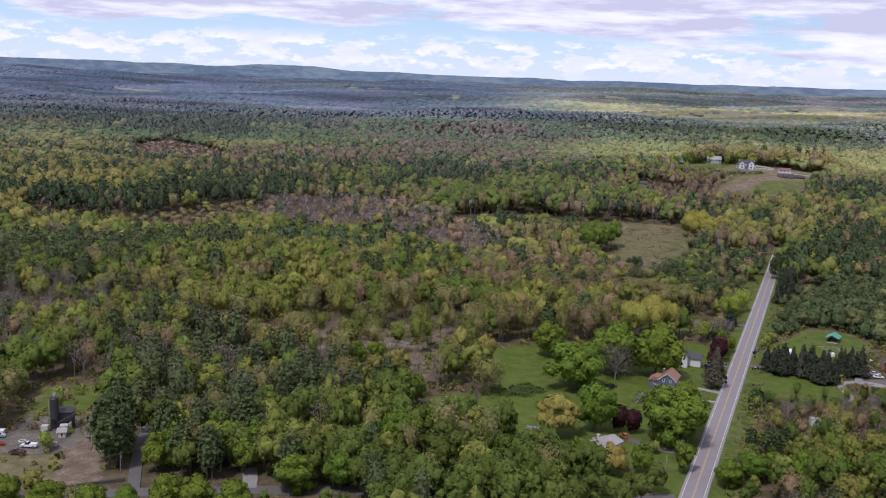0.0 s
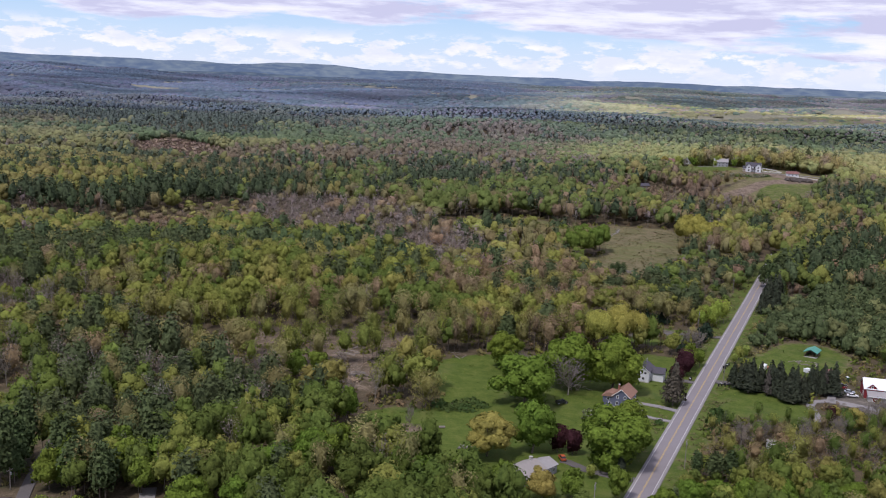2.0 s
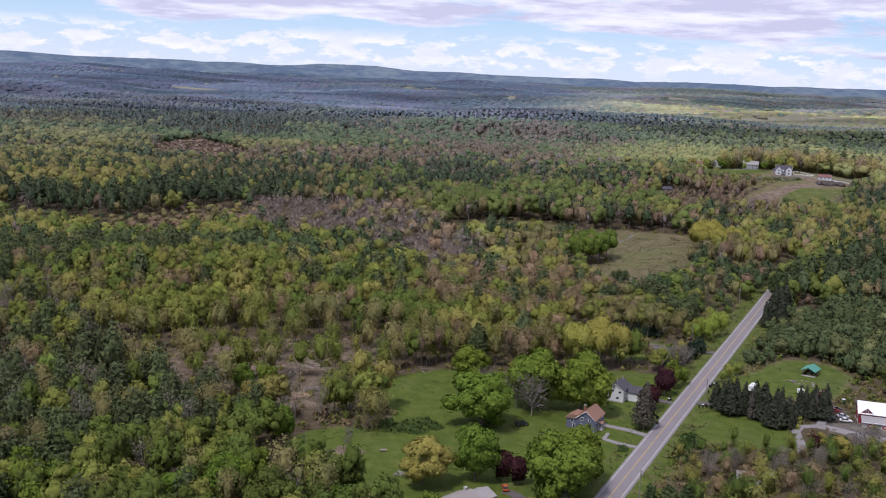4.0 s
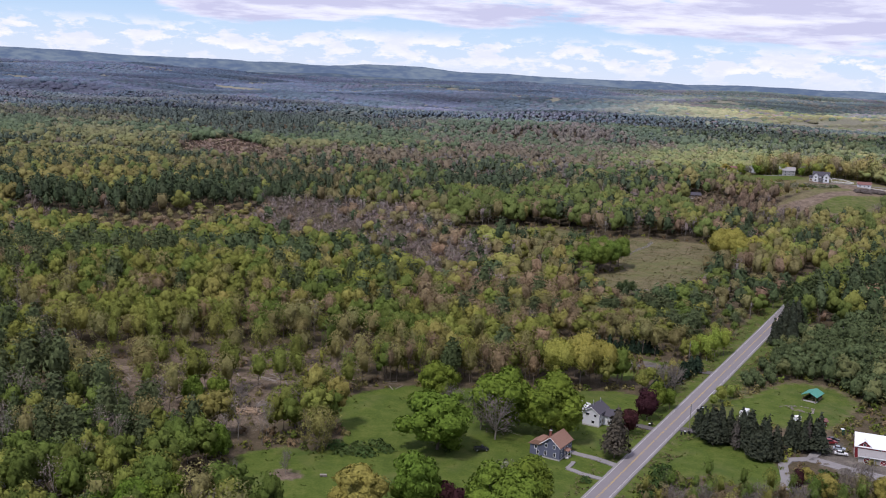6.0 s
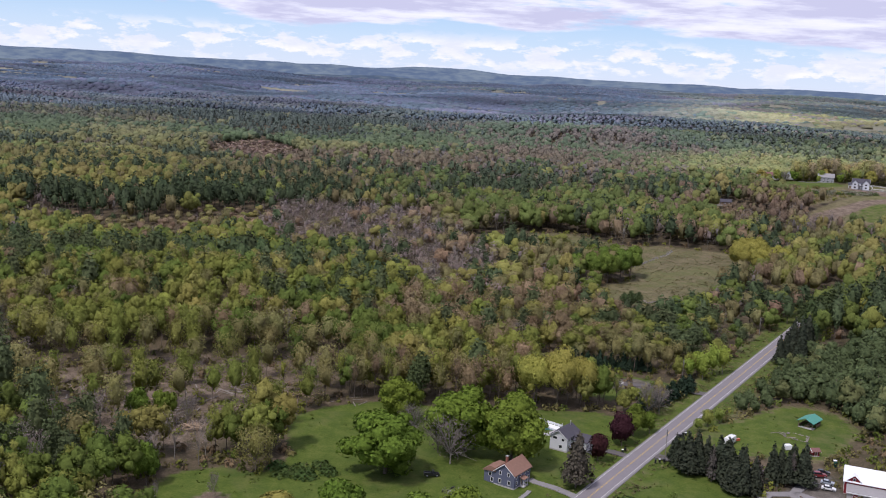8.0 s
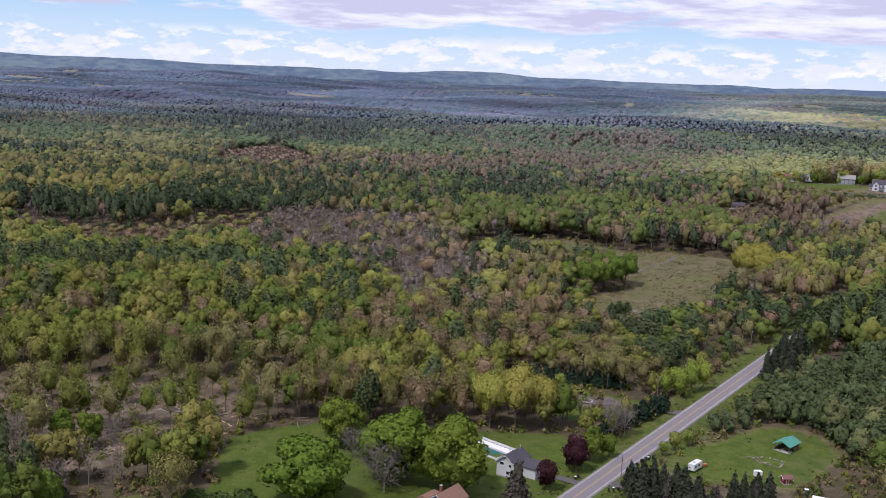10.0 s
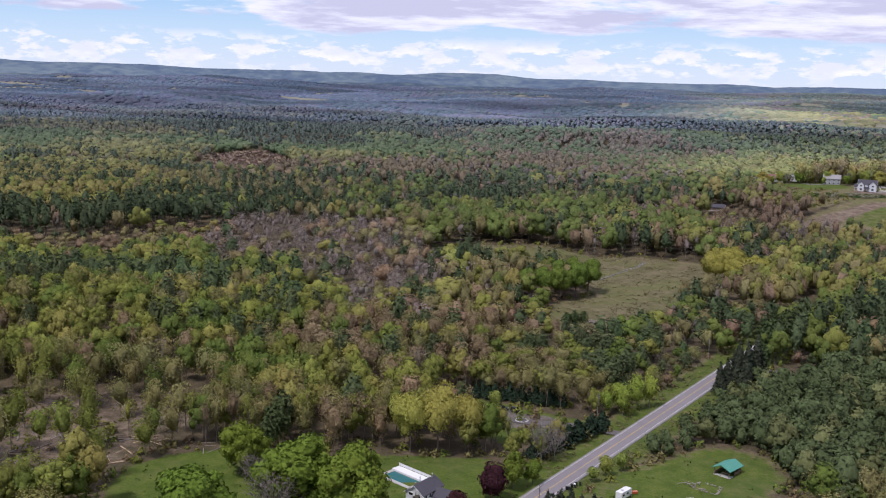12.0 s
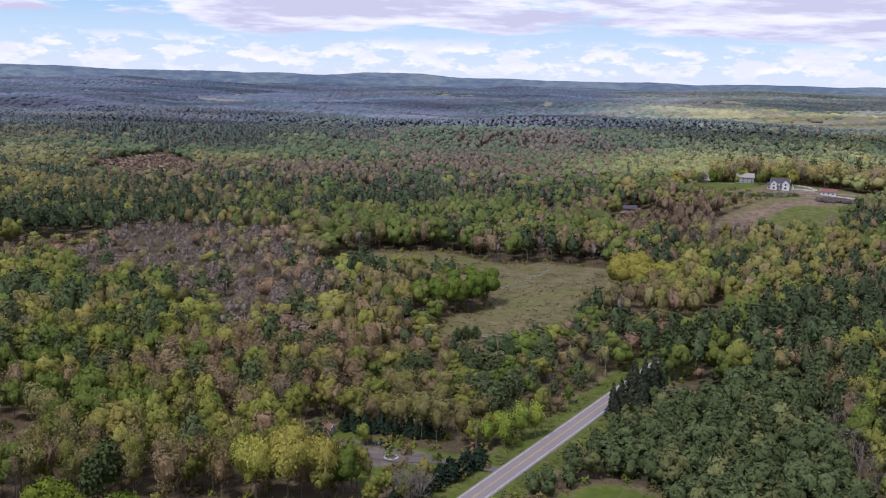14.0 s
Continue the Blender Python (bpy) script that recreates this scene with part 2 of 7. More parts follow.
def wide_land(x, y):
    r = np.hypot(x, y)
    z = -6 + 11 * smooth(560, 1450, y)
    z = z + 12 * swell(x, y, -125, 575, 110, 75) - 4 * swell(x, y, -190, 750, 120, 60) + 9 * swell(x, y, -330, 960, 130, 120)
    z = z + 27 * swell(x, y, 365, 1195, 200, 160) + 62 * smooth(4300, 8000, r)
    z = z + smooth(2300, 3000, r) * 5 * np.sin(r / 120 + 1.6 * np.sin(x / 490 + 1) + 1.1 * np.sin(x / 230 + y / 900))
    ridge = np.exp(-((r - 2080 - 220 * np.sin(x / 420)) / 170) ** 2) * (0.5 + 0.5 * np.sin(x / 240 + 2))
    z = z + 13 * ridge - 13 * np.exp(-((r - 2620) / 280) ** 2) + 26 * swell(x, y, 1500, 4300, 1000, 420) + 14 * swell(x, y, 250, 3050, 420, 160) + 14 * swell(x, y, -650, 5600, 420, 300)
    z = z + smooth(2200, 3300, r) * (66 * (value_noise(x * 0.55, y, 760, 41) - 0.5) + 30 * (value_noise(x * 0.8, y, 260, 43) - 0.5))
    z = z + 15 * swell(x, y, 480, 2050, 420, 150) + 9 * swell(x, y, -620, 1900, 330, 170) + 8 * swell(x, y, 40, 2280, 260, 150)
    f = smooth(1400, 2300, r) * (1 - smooth(7300, 8000, r))
    return z + f * (6 * np.sin(x / 310 + 1.3) * np.sin(y / 170 + 0.4 + np.sin(x / 700)) + 4 * np.sin(x / 143 + y / 260) * np.sin(y / 97 + x / 400))


def inside(x, y, poly):
    """Signed distance to a polygon's edge, positive within."""
    x, y = np.asarray(x, float), np.asarray(y, float)
    best, odd = np.full(x.shape, 1e9), np.zeros(x.shape, bool)
    for (ax, ay), (bx, by) in zip(poly, poly[1:] + poly[:1]):
        ex, ey = bx - ax, by - ay
        t = np.clip(((x - ax) * ex + (y - ay) * ey) / (ex * ex + ey * ey), 0, 1)
        best = np.minimum(best, np.hypot(x - ax - t * ex, y - ay - t * ey))
        cross = (ay > y) != (by > y)
        odd ^= cross & (x < ax + (y - ay) / np.where(ey == 0, 1e-9, ey) * ex)
    return np.where(odd, best, -best)


def road_x(y):
    return 84.4 + 0.392 * (np.asarray(y, float) - 297.6)


ROAD_COS = math.cos(math.atan(0.392))


def off_road(x, y):
    """Distance from the highway's centre line, positive on its eastern side."""
    return (np.asarray(x, float) - road_x(y)) * ROAD_COS


HOUSE_YARD = [(-3, 339), (-5, 366), (-2, 386), (10, 394), (24, 392), (28, 408), (20, 428), (16, 446), (24, 460), (45, 474), (78, 474), (100, 483), (126, 488), (149, 478), (106, 352), (94, 316), (76, 300), (56, 300), (42, 312), (38, 334)]
ROAD_LAWN = [(132, 398), (154, 450), (163, 446), (176, 424), (182, 402), (168, 394), (150, 402)]
SHED_LAWN = [(164, 462), (172, 488), (186, 505), (199, 521), (209, 525), (223, 518), (227, 500), (216, 474), (204, 460), (180, 458)]
BARN_YARD = [(188, 428), (197, 447), (206, 449), (206, 430), (226, 424), (242, 414), (238, 402), (206, 409), (196, 420)]
BACK_FIELD = [(12, 836), (16, 884), (50, 908), (88, 922), (130, 884), (165, 898), (212, 884), (229, 814), (186, 748), (184, 710), (150, 655), (136, 660), (121, 687), (121, 733), (142, 766), (130, 800), (92, 815)]
HILL_FIELD = [(290, 1040), (300, 1070), (320, 1098), (345, 1125), (326, 1165), (326, 1245), (372, 1215), (450, 1180), (452, 1140), (424, 1120), (396, 1066), (372, 1020), (332, 996), (298, 1012)]
HILL_GREEN = [(359, 1110), (420, 1122), (396, 1072), (372, 1056), (343, 1036), (334, 1055), (341, 1078)]
HILL_BRUSH = [(250, 1195), (276, 1130), (300, 1090), (320, 1105), (345, 1130), (335, 1165), (303, 1180), (268, 1212)]
HILL_LAWN = [(268, 1212), (262, 1258), (300, 1282), (345, 1262), (350, 1185), (310, 1166), (300, 1195), (290, 1202)]
WOOD_CLEARING = [(214, 1070), (216, 1096), (236, 1098), (240, 1076)]
HILL_EARTH = [(442, 1157), (405, 1137), (372, 1128), (352, 1117), (330, 1092), (303, 1066), (290, 1044), (300, 1016), (330, 1000), (342, 1008), (322, 1030), (318, 1044), (330, 1062), (348, 1086), (366, 1106), (405, 1116), (446, 1140)]
HILL_EARTH_B = [(345, 1029), (362, 1057), (382, 1044), (368, 1022)]
HOUSE_EARTH = [(346, 1160), (352, 1176), (420, 1156), (428, 1134), (392, 1130)]
LOGGED = [(-106, 475), (-98, 414), (-62, 406), (-34, 398), (-8, 402), (14, 468), (22, 500), (0, 520), (-50, 500)]
GRAVEL_YARD = [(-165, 313), (-160, 326), (-140, 336), (-122, 330), (-119, 318), (-134, 312)]
SOUTH_GRASS = [(-165, 284), (-165, 311), (-136, 313), (-120, 316), (-112, 296), (-112, 284)]
EARTH_TRACK = [(-124, 345), (-117, 343), (-112, 318), (-106, 312), (-104, 292), (-116, 286), (-122, 306), (-120, 325)]
YARD_GRASS = [(-128, 350), (-108, 346), (-106, 316), (-114, 318)]
SILO_YARD = [(-148, 326), (-148, 350), (-122, 352), (-118, 330)]
ROUGH_GRASS = [(-150, 350), (-126, 352), (-124, 372), (-140, 392), (-158, 380)]
LOG_LANDING = [(-24, 410), (-6, 404), (2, 424), (4, 446), (-24, 444)]
LOT = [(106, 534), (112, 545), (128, 541), (148, 536), (146, 526), (124, 520)]
LOT_GRASS = [(94, 545), (100, 556), (112, 551), (128, 545), (160, 536), (156, 516), (130, 505), (105, 522)]
BARE_PATCH = [(11, 369), (17, 366), (23, 369), (22, 374), (14, 375)]
SWAMP = [(-174, 818), (-165, 890), (-150, 945), (-30, 945), (25, 880), (45, 800), (76, 700), (66, 640), (22, 640), (-26, 725), (-50, 755), (-90, 742), (-117, 775), (-150, 815)]
GLADE = [(-365, 832), (-306, 760), (-267, 770), (-209, 728), (-190, 766), (-176, 810), (-155, 818), (-150, 860), (-170, 906), (-208, 863), (-225, 836), (-241, 811), (-279, 812), (-324, 815)]
BOG = [(-455, 1460), (-392, 1285), (-318, 1225), (-282, 1330), (-335, 1460), (-425, 1580)]


def build_ground():
    xs = np.concatenate([-np.geomspace(5200, 330, 90)[:-1], np.arange(-330, 470, 5.0), np.geomspace(470, 5200, 90)])
    ys = np.concatenate([-np.geomspace(2500, 20, 16), np.linspace(0, 250, 20), np.arange(262, 960, 4.5), np.arange(960, 1300, 7), np.concatenate([np.geomspace(1300, 2200, 30), np.arange(2230, 4000, 18), np.geomspace(4050, 5200, 12)])])
    gx, gy = np.meshgrid(xs, ys)
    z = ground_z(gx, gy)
    away = np.abs(off_road(gx, gy))
    rough = 0.5 * (value_noise(gx, gy, 9, 3) - 0.5) + 0.25 * (value_noise(gx, gy, 4, 5) - 0.5)
    z = z + rough * smooth(7, 16, away) - 0.7 * smooth(5.6, 8.0, away) * (1 - smooth(8.5, 12, away)) * (gy < 800)
    z = z - 2.5 * smooth(2150, 2400, np.hypot(gx, gy))
    z = z - 30 * smooth(3880, 3960, np.hypot(gx, gy))
    nx, ny = len(xs), len(ys)
    verts = np.stack([gx, gy, z], -1).reshape(-1, 3)
    k = (np.arange(ny - 1)[:, None] * nx + np.arange(nx - 1)[None, :]).ravel()
    quads = np.stack([k, k + 1, k + nx + 1, k + nx], -1)
    me = bpy.data.meshes.new("ground")
    me.vertices.add(len(verts)), me.loops.add(quads.size), me.polygons.add(len(quads))
    me.vertices.foreach_set("co", verts.ravel())
    me.loops.foreach_set("vertex_index", quads.ravel())
    me.polygons.foreach_set("loop_start", np.arange(len(quads)) * 4)
    me.polygons.foreach_set("use_smooth", np.ones(len(quads), bool))
    me.update(calc_edges=True)
    x, y = verts[:, 0], verts[:, 1]

    def soft(*polys, width=3.0):
        return np.clip(np.max([0.5 + inside(x, y, p) / (2 * width) for p in polys], 0), 0, 1)

    verge = np.clip(0.5 + (14.5 - np.abs(off_road(x, y))) / 5, 0, 1) * (y < 760) * (y > 100)
    masks = {"grass": np.maximum(np.maximum(np.maximum(np.maximum(0.54 * soft(HILL_GREEN), 0.64 * soft(ROUGH_GRASS)), 0.7 * soft(SHED_LAWN)), soft(HILL_LAWN, HOUSE_YARD, ROAD_LAWN, LOT_GRASS, YARD_GRASS)), verge * 0.62),
             "hay": np.maximum(soft(BACK_FIELD, HILL_FIELD, HILL_BRUSH, SHED_LAWN, ROUGH_GRASS, SOUTH_GRASS, width=5), verge),
             "earth": soft(BARE_PATCH, LOG_LANDING, HILL_EARTH, HILL_EARTH_B, HOUSE_EARTH, EARTH_TRACK, LOGGED, BOG) * np.where((inside(x, y, LOGGED) > -3) | ((y > 1170) & (x < 0)), 0.52, np.where(y > 900, 0.8, 1.0)),
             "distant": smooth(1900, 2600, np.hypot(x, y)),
             "gravel": soft(GRAVEL_YARD, SILO_YARD, LOT, BARN_YARD, width=1.5)}
    for name, v in masks.items():
        me.attributes.new(name, "FLOAT", "POINT").data.foreach_set("value", v.astype(np.float32))
    me.materials.append(ground_material())
    return tagged(new("ground", me), "rolling ground of leaf litter, meadow grass and bare earth", "ground", kind="structure")


ground = build_ground()


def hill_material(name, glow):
    """Wooded hills miles away; a blue glow in the material stands for hazy air."""
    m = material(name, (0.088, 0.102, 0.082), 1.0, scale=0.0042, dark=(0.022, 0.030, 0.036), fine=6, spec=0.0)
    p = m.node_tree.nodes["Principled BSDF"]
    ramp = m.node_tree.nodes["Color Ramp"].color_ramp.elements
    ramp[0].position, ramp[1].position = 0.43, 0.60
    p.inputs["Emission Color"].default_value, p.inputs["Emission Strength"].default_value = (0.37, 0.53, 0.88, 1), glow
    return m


def distant_hills(name, r0, r1, rows, lift, swing, seed, mat, label):
    """Rolling wooded hills at the edge of the view."""
    az, rr = np.radians(np.linspace(-62, 52, 480)), np.linspace(r0, r1, rows)
    ga, gr = np.meshgrid(az, rr)
    x, y = np.sin(ga) * gr, np.cos(ga) * gr
    rise = smooth(r0, r0 + 0.55 * (r1 - r0), gr)
    side = (lift > 100) * (26 * smooth(6, 30, -np.degrees(ga)) - 26 * smooth(0, 22, np.degrees(ga)))
    z = 8 + (lift + side) * rise + swing * smooth(0, 0.35, rise) * (value_noise(x, y * 1.4, 1500, seed) + 0.45 * value_noise(x, y * 1.4, 420, seed + 1) - 0.7)
    z = z + 6.0 * value_noise(x, y, 60, seed + 2)
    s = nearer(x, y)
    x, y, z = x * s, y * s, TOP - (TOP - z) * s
    k = (np.arange(rows - 1)[:, None] * len(az) + np.arange(len(az) - 1)[None, :]).ravel()
    quads = np.stack([k, k + 1, k + len(az) + 1, k + len(az)], -1)
    me = bpy.data.meshes.new(name)
    me.from_pydata(np.stack([x, y, z], -1).reshape(-1, 3).tolist(), [], quads.tolist())
    me.polygons.foreach_set("use_smooth", np.ones(len(quads), bool))
    me.materials.append(mat)
    return tagged(new(name, me), label, "hills", kind="structure")


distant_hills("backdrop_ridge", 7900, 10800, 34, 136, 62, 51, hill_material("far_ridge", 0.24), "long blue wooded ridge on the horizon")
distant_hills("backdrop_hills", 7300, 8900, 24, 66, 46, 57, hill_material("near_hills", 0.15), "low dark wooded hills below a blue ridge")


def ribbon(name, points, width, mat, lift, label="", kind="structure", category="road", thick=0.0):
    """A strip laid along points of the plan, following the ground."""
    pts = [Vector(p) for p in points]
    fine = []
    for a, b in zip(pts, pts[1:]):
        steps = max(1, int((b - a).length / 4))
        fine += [a.lerp(b, i / steps) for i in range(steps)]
    fine.append(pts[-1])
    bm = bmesh.new()
    last = None
    for i, p in enumerate(fine):
        d = (fine[min(i + 1, len(fine) - 1)] - fine[max(i - 1, 0)]).normalized()
        s = Vector((d.y, -d.x)) * width / 2
        zc = float(ground_z(p.x, p.y)) + lift
        row = [bm.verts.new((p.x + s.x * k, p.y + s.y * k, zc - (0.3 if abs(k) > 1 else 0))) for k in (-1.05, -1, 1, 1.05)]
        if last:
            for k in range(3):
                bm.faces.new((last[k], last[k + 1], row[k + 1], row[k]))
        last = row
    bmesh.ops.recalc_face_normals(bm, faces=bm.faces)
    me = bpy.data.meshes.new(name)
    bm.to_mesh(me)
    bm.free()
    me.materials.append(mat)
    ob = new(name, me)
    return tagged(ob, label, category, kind=kind) if label else ob


def along(y0, y1, shift=0.0, step=20.0):
    out, y = [], y0
    while y < y1:
        out.append((float(road_x(y)) + shift * ROAD_COS, y - shift * 0.365))
        y += step
    return out + [(float(road_x(y1)) + shift * ROAD_COS, y1 - shift * 0.365)]


road = ribbon("road", along(-700, 790), 8.3, SHOULDER, 0.28, "two-lane asphalt highway with worn pale shoulders")
for shift, width, mat, name in ((0, 7.0, ASPHALT, "travel_lanes"), (-3.3, 0.15, LINE_WHITE, "edge_line"), (3.3, 0.15, LINE_WHITE, "edge_line"), (-0.16, 0.12, LINE_YELLOW, "centre_line"), (0.16, 0.12, LINE_YELLOW, "centre_line")):
    strip = ribbon(name, along(-700, 790, shift), width, mat, 0.29 if name == "travel_lanes" else 0.30)
    strip.parent = road

# ---- trees ----
GREEN, LIME, YELLOW, OLIVE = (0.112, 0.156, 0.034), (0.174, 0.198, 0.044), (0.215, 0.212, 0.056), (0.184, 0.172, 0.066)
BROWN, GREY, PINE, PURPLE = (0.212, 0.160, 0.088), (0.190, 0.165, 0.128), (0.076, 0.104, 0.043), (0.062, 0.026, 0.029)


def tube(p0, p1, r0, r1, sides):
    """A tapered limb as triangles."""
    p0, p1 = np.array(p0, float), np.array(p1, float)
    d = (p1 - p0) / (np.linalg.norm(p1 - p0) + 1e-9)
    a = np.cross(d, (1, 0, 0) if abs(d[0]) < 0.8 else (0, 1, 0))
    a /= np.linalg.norm(a)
    b = np.cross(d, a)
    ang = np.arange(sides) / sides * 2 * math.pi
    ring = np.cos(ang)[:, None] * a + np.sin(ang)[:, None] * b
    v = np.vstack([p0 + ring * r0, p1 + ring * r1])
    k = np.arange(sides)
    j = (k + 1) % sides
    return v, np.vstack([np.stack([k, j, k + sides], -1), np.stack([j, j + sides, k + sides], -1)]), np.vstack([ring, ring])


def unit(v):
    return v / (np.linalg.norm(v, axis=1)[:, None] + 1e-9)


def clumps(c, nrm, size, rng, corners=4, loose=0.46, soft=0.3):
    """Small irregular leaf sprays at the points c, facing roughly along nrm; light falls on them as on the soft mass they belong to."""
    n = len(c)
    out = unit(nrm)
    nrm = unit(out + rng.normal(0, loose, (n, 3)))
    a = unit(np.cross(nrm, rng.normal(0, 1, (n, 3))))
    b = np.cross(nrm, a)
    s = size * rng.uniform(0.55, 1.35, (n, 1))
    if corners == 3:
        ang = np.array([0.3, 2.4, 4.5]) + rng.uniform(-0.4, 0.4, (n, 3))
        tri = np.array([[0, 1, 2]])
    else:
        ang = np.array([0.0, 1.6, 3.1, 4.7]) + rng.uniform(-0.45, 0.45, (n, 4))
        tri = np.array([[0, 1, 2], [0, 2, 3]])
    rad = rng.uniform(0.6, 1.25, ang.shape) * s * 0.62
    v = c[:, None, :] + (np.cos(ang) * rad)[..., None] * a[:, None, :] + (np.sin(ang) * rad)[..., None] * b[:, None, :]
    v[..., 2] += rng.normal(0, 0.12, ang.shape) * s
    t = (np.arange(n) * corners)[:, None, None] + tri[None]
    facing = unit(out + rng.normal(0, soft, (n, 3)))
    return v.reshape(-1, 3), t.reshape(-1, 3), np.repeat(facing, corners, 0)


def globe(level):
    """A sphere of small triangles: 20, 80 or 320 of them."""
    g = (1 + 5 ** 0.5) / 2
    v = [Vector(p).normalized() for p in ((-1, g, 0), (1, g, 0), (-1, -g, 0), (1, -g, 0), (0, -1, g), (0, 1, g), (0, -1, -g), (0, 1, -g), (g, 0, -1), (g, 0, 1), (-g, 0, -1), (-g, 0, 1))]
    t = [(0, 11, 5), (0, 5, 1), (0, 1, 7), (0, 7, 10), (0, 10, 11), (1, 5, 9), (5, 11, 4), (11, 10, 2), (10, 7, 6), (7, 1, 8), (3, 9, 4), (3, 4, 2), (3, 2, 6), (3, 6, 8), (3, 8, 9), (4, 9, 5), (2, 4, 11), (6, 2, 10), (8, 6, 7), (9, 8, 1)]
    for _ in range(level):
        mids, out = {}, []

        def mid(i, j):
            key = (min(i, j), max(i, j))
            if key not in mids:
                v.append(((v[i] + v[j]) / 2).normalized())
                mids[key] = len(v) - 1
            return mids[key]

        for i, j, k in t:
            p, q, r = mid(i, j), mid(j, k), mid(k, i)
            out += [(i, p, r), (j, q, p), (k, r, q), (p, q, r)]
        t = out
    return np.array([tuple(p) for p in v]), np.array(t)


GLOBES = [globe(k) for k in range(4)]
SLIM = (np.array([(1, 0, -0.2), (-0.5, 0.87, -0.2), (-0.5, -0.87, -0.2), (0.45, 0.5, 0.74), (-0.6, 0.1, 0.79), (0.25, -0.55, 0.79)]),
        np.array([(0, 1, 3), (1, 4, 3), (1, 2, 4), (2, 5, 4), (2, 0, 5), (0, 3, 5), (3, 4, 5)]))


def dome(f):
    return np.sqrt(np.clip(1 - (2 * f - 1) ** 2, 0, 1)) ** 0.7 * (0.94 + 0.14 * f)


def tiered(f):
    return np.interp(f, [0, 0.12, 0.35, 0.7, 0.9, 1], [0.25, 0.9, 1.0, 0.74, 0.46, 0.14])


def conical(f):
    return np.interp(f, [0, 0.06, 0.5, 1], [0.3, 1.0, 0.56, 0.02])


class Crown:
    """The uneven outer form of a crown: an outline turned about the trunk, swollen by lumps."""

    def __init__(self, rng, outline, low, high, radius, lumps, swell_by, shift=(0, 0)):
        self.outline, self.low, self.high, self.radius, self.shift = outline, low, high, radius, shift
        d = rng.normal(0, 1, (lumps, 3))
        self.c = d / np.linalg.norm(d, axis=1)[:, None]
        self.amp = swell_by * rng.uniform(0.5, 1.3, lumps)
        self.width = min(0.1, 1.7 / lumps)

    def at(self, d, k):
        near = np.maximum(d @ self.c.T, -1)
        bulge = 1 - 0.45 * self.amp.mean() * 3 + np.max(self.amp[None] * 3 * np.exp(-(1 - near) / self.width), 1) * 0.55
        f = np.clip((d[:, 2] + 1) / 2, 0, 1)
        flat = np.hypot(d[:, 0], d[:, 1]) + 1e-6
        r = self.radius * self.outline(f) * bulge * k
        mid = (self.low + self.high) / 2
        z = mid + (self.low + (self.high - self.low) * f - mid) * (1 - (1 - bulge) * 0.5) * (0.5 + 0.5 * k)
        return np.stack([self.shift[0] + d[:, 0] / flat * r, self.shift[1] + d[:, 1] / flat * r, z], -1)

    def facing(self, d):
        """Outward, and round each lump."""
        c = self.c[np.argmax(d @ self.c.T + 0.1 * self.amp[None], 1)]
        return unit(d + 1.3 * (d - c))


def ways(rng, n, up=0.25):
    d = rng.normal(0, 1, (n, 3))
    d[:, 2] += up
    return d / np.linalg.norm(d, axis=1)[:, None]


class Shape:
    """Triangles of one tree: wood and leaves."""

    def __init__(self):
        self.v, self.t, self.n, self.leaf, self.count = [], [], [], [], 0

    def add(self, vtn, leaf):
        v, t, n = vtn
        self.v.append(v), self.t.append(t + self.count), self.n.append(n), self.leaf.append(np.full(len(t), leaf))
        self.count += len(v)

    def done(self, height):
        """Sizes are kept in units of the height, so that a copy is scaled by its own height."""
        self.v, self.t, self.n, self.leaf = np.vstack(self.v) / height, np.vstack(self.t), np.vstack(self.n), np.concatenate(self.leaf)
        return self


def broadleaf(seed, height, radius, leaves, size, lumps=20, base=0.25, limbs=5, sides=5, corners=4, trunk=0.28, twigs=0, core=0.93, level=1, swell_by=0.26, loose=0.06, wood=True):
    """A trunk that forks into limbs, and a full uneven crown of leaf sprays over a closed leafy mass."""
    rng = np.random.default_rng(seed)
    s = Shape()
    bend = rng.normal(0, 0.025 * height, 2)
    low = height * base
    fork = np.array([bend[0] * 0.5, bend[1] * 0.5, low + 0.15 * (height - low)])
    crown = Crown(rng, dome, low, height, radius, lumps, swell_by, bend)
    if wood:
        s.add(tube((0, 0, -0.5), fork, trunk, trunk * 0.7, sides), 0)
    for k in range(limbs):
        tip = crown.at(ways(rng, 1, 0.6), rng.uniform(0.7, 0.95))[0]
        s.add(tube(fork * rng.uniform(0.7, 1.0), tip, trunk * 0.5, trunk * 0.1, 3), 0)
        for _ in range(twigs):
            part_way = fork + (tip - fork) * rng.uniform(0.35, 0.8)
            s.add(tube(part_way, tip + rng.normal(0, 0.22, 3) * radius, trunk * 0.16, 0.02, 3), 0)
    if core:
        v, t = SLIM if level < 0 else GLOBES[level]
        s.add((crown.at(v, core) + rng.normal(0, (0.07 if level < 2 else 0.015) * radius, v.shape), t, crown.facing(unit(v))), 2)
    if leaves:
        d = ways(rng, leaves, 0.35)
        s.add(clumps(crown.at(d, rng.uniform(max(core, 0.5) if core else 0.35, 1.0 + loose, (leaves,)) ** 0.7), crown.facing(d) + np.array((0, 0, 0.15)), size, rng, corners), 1)
    return s.done(height)


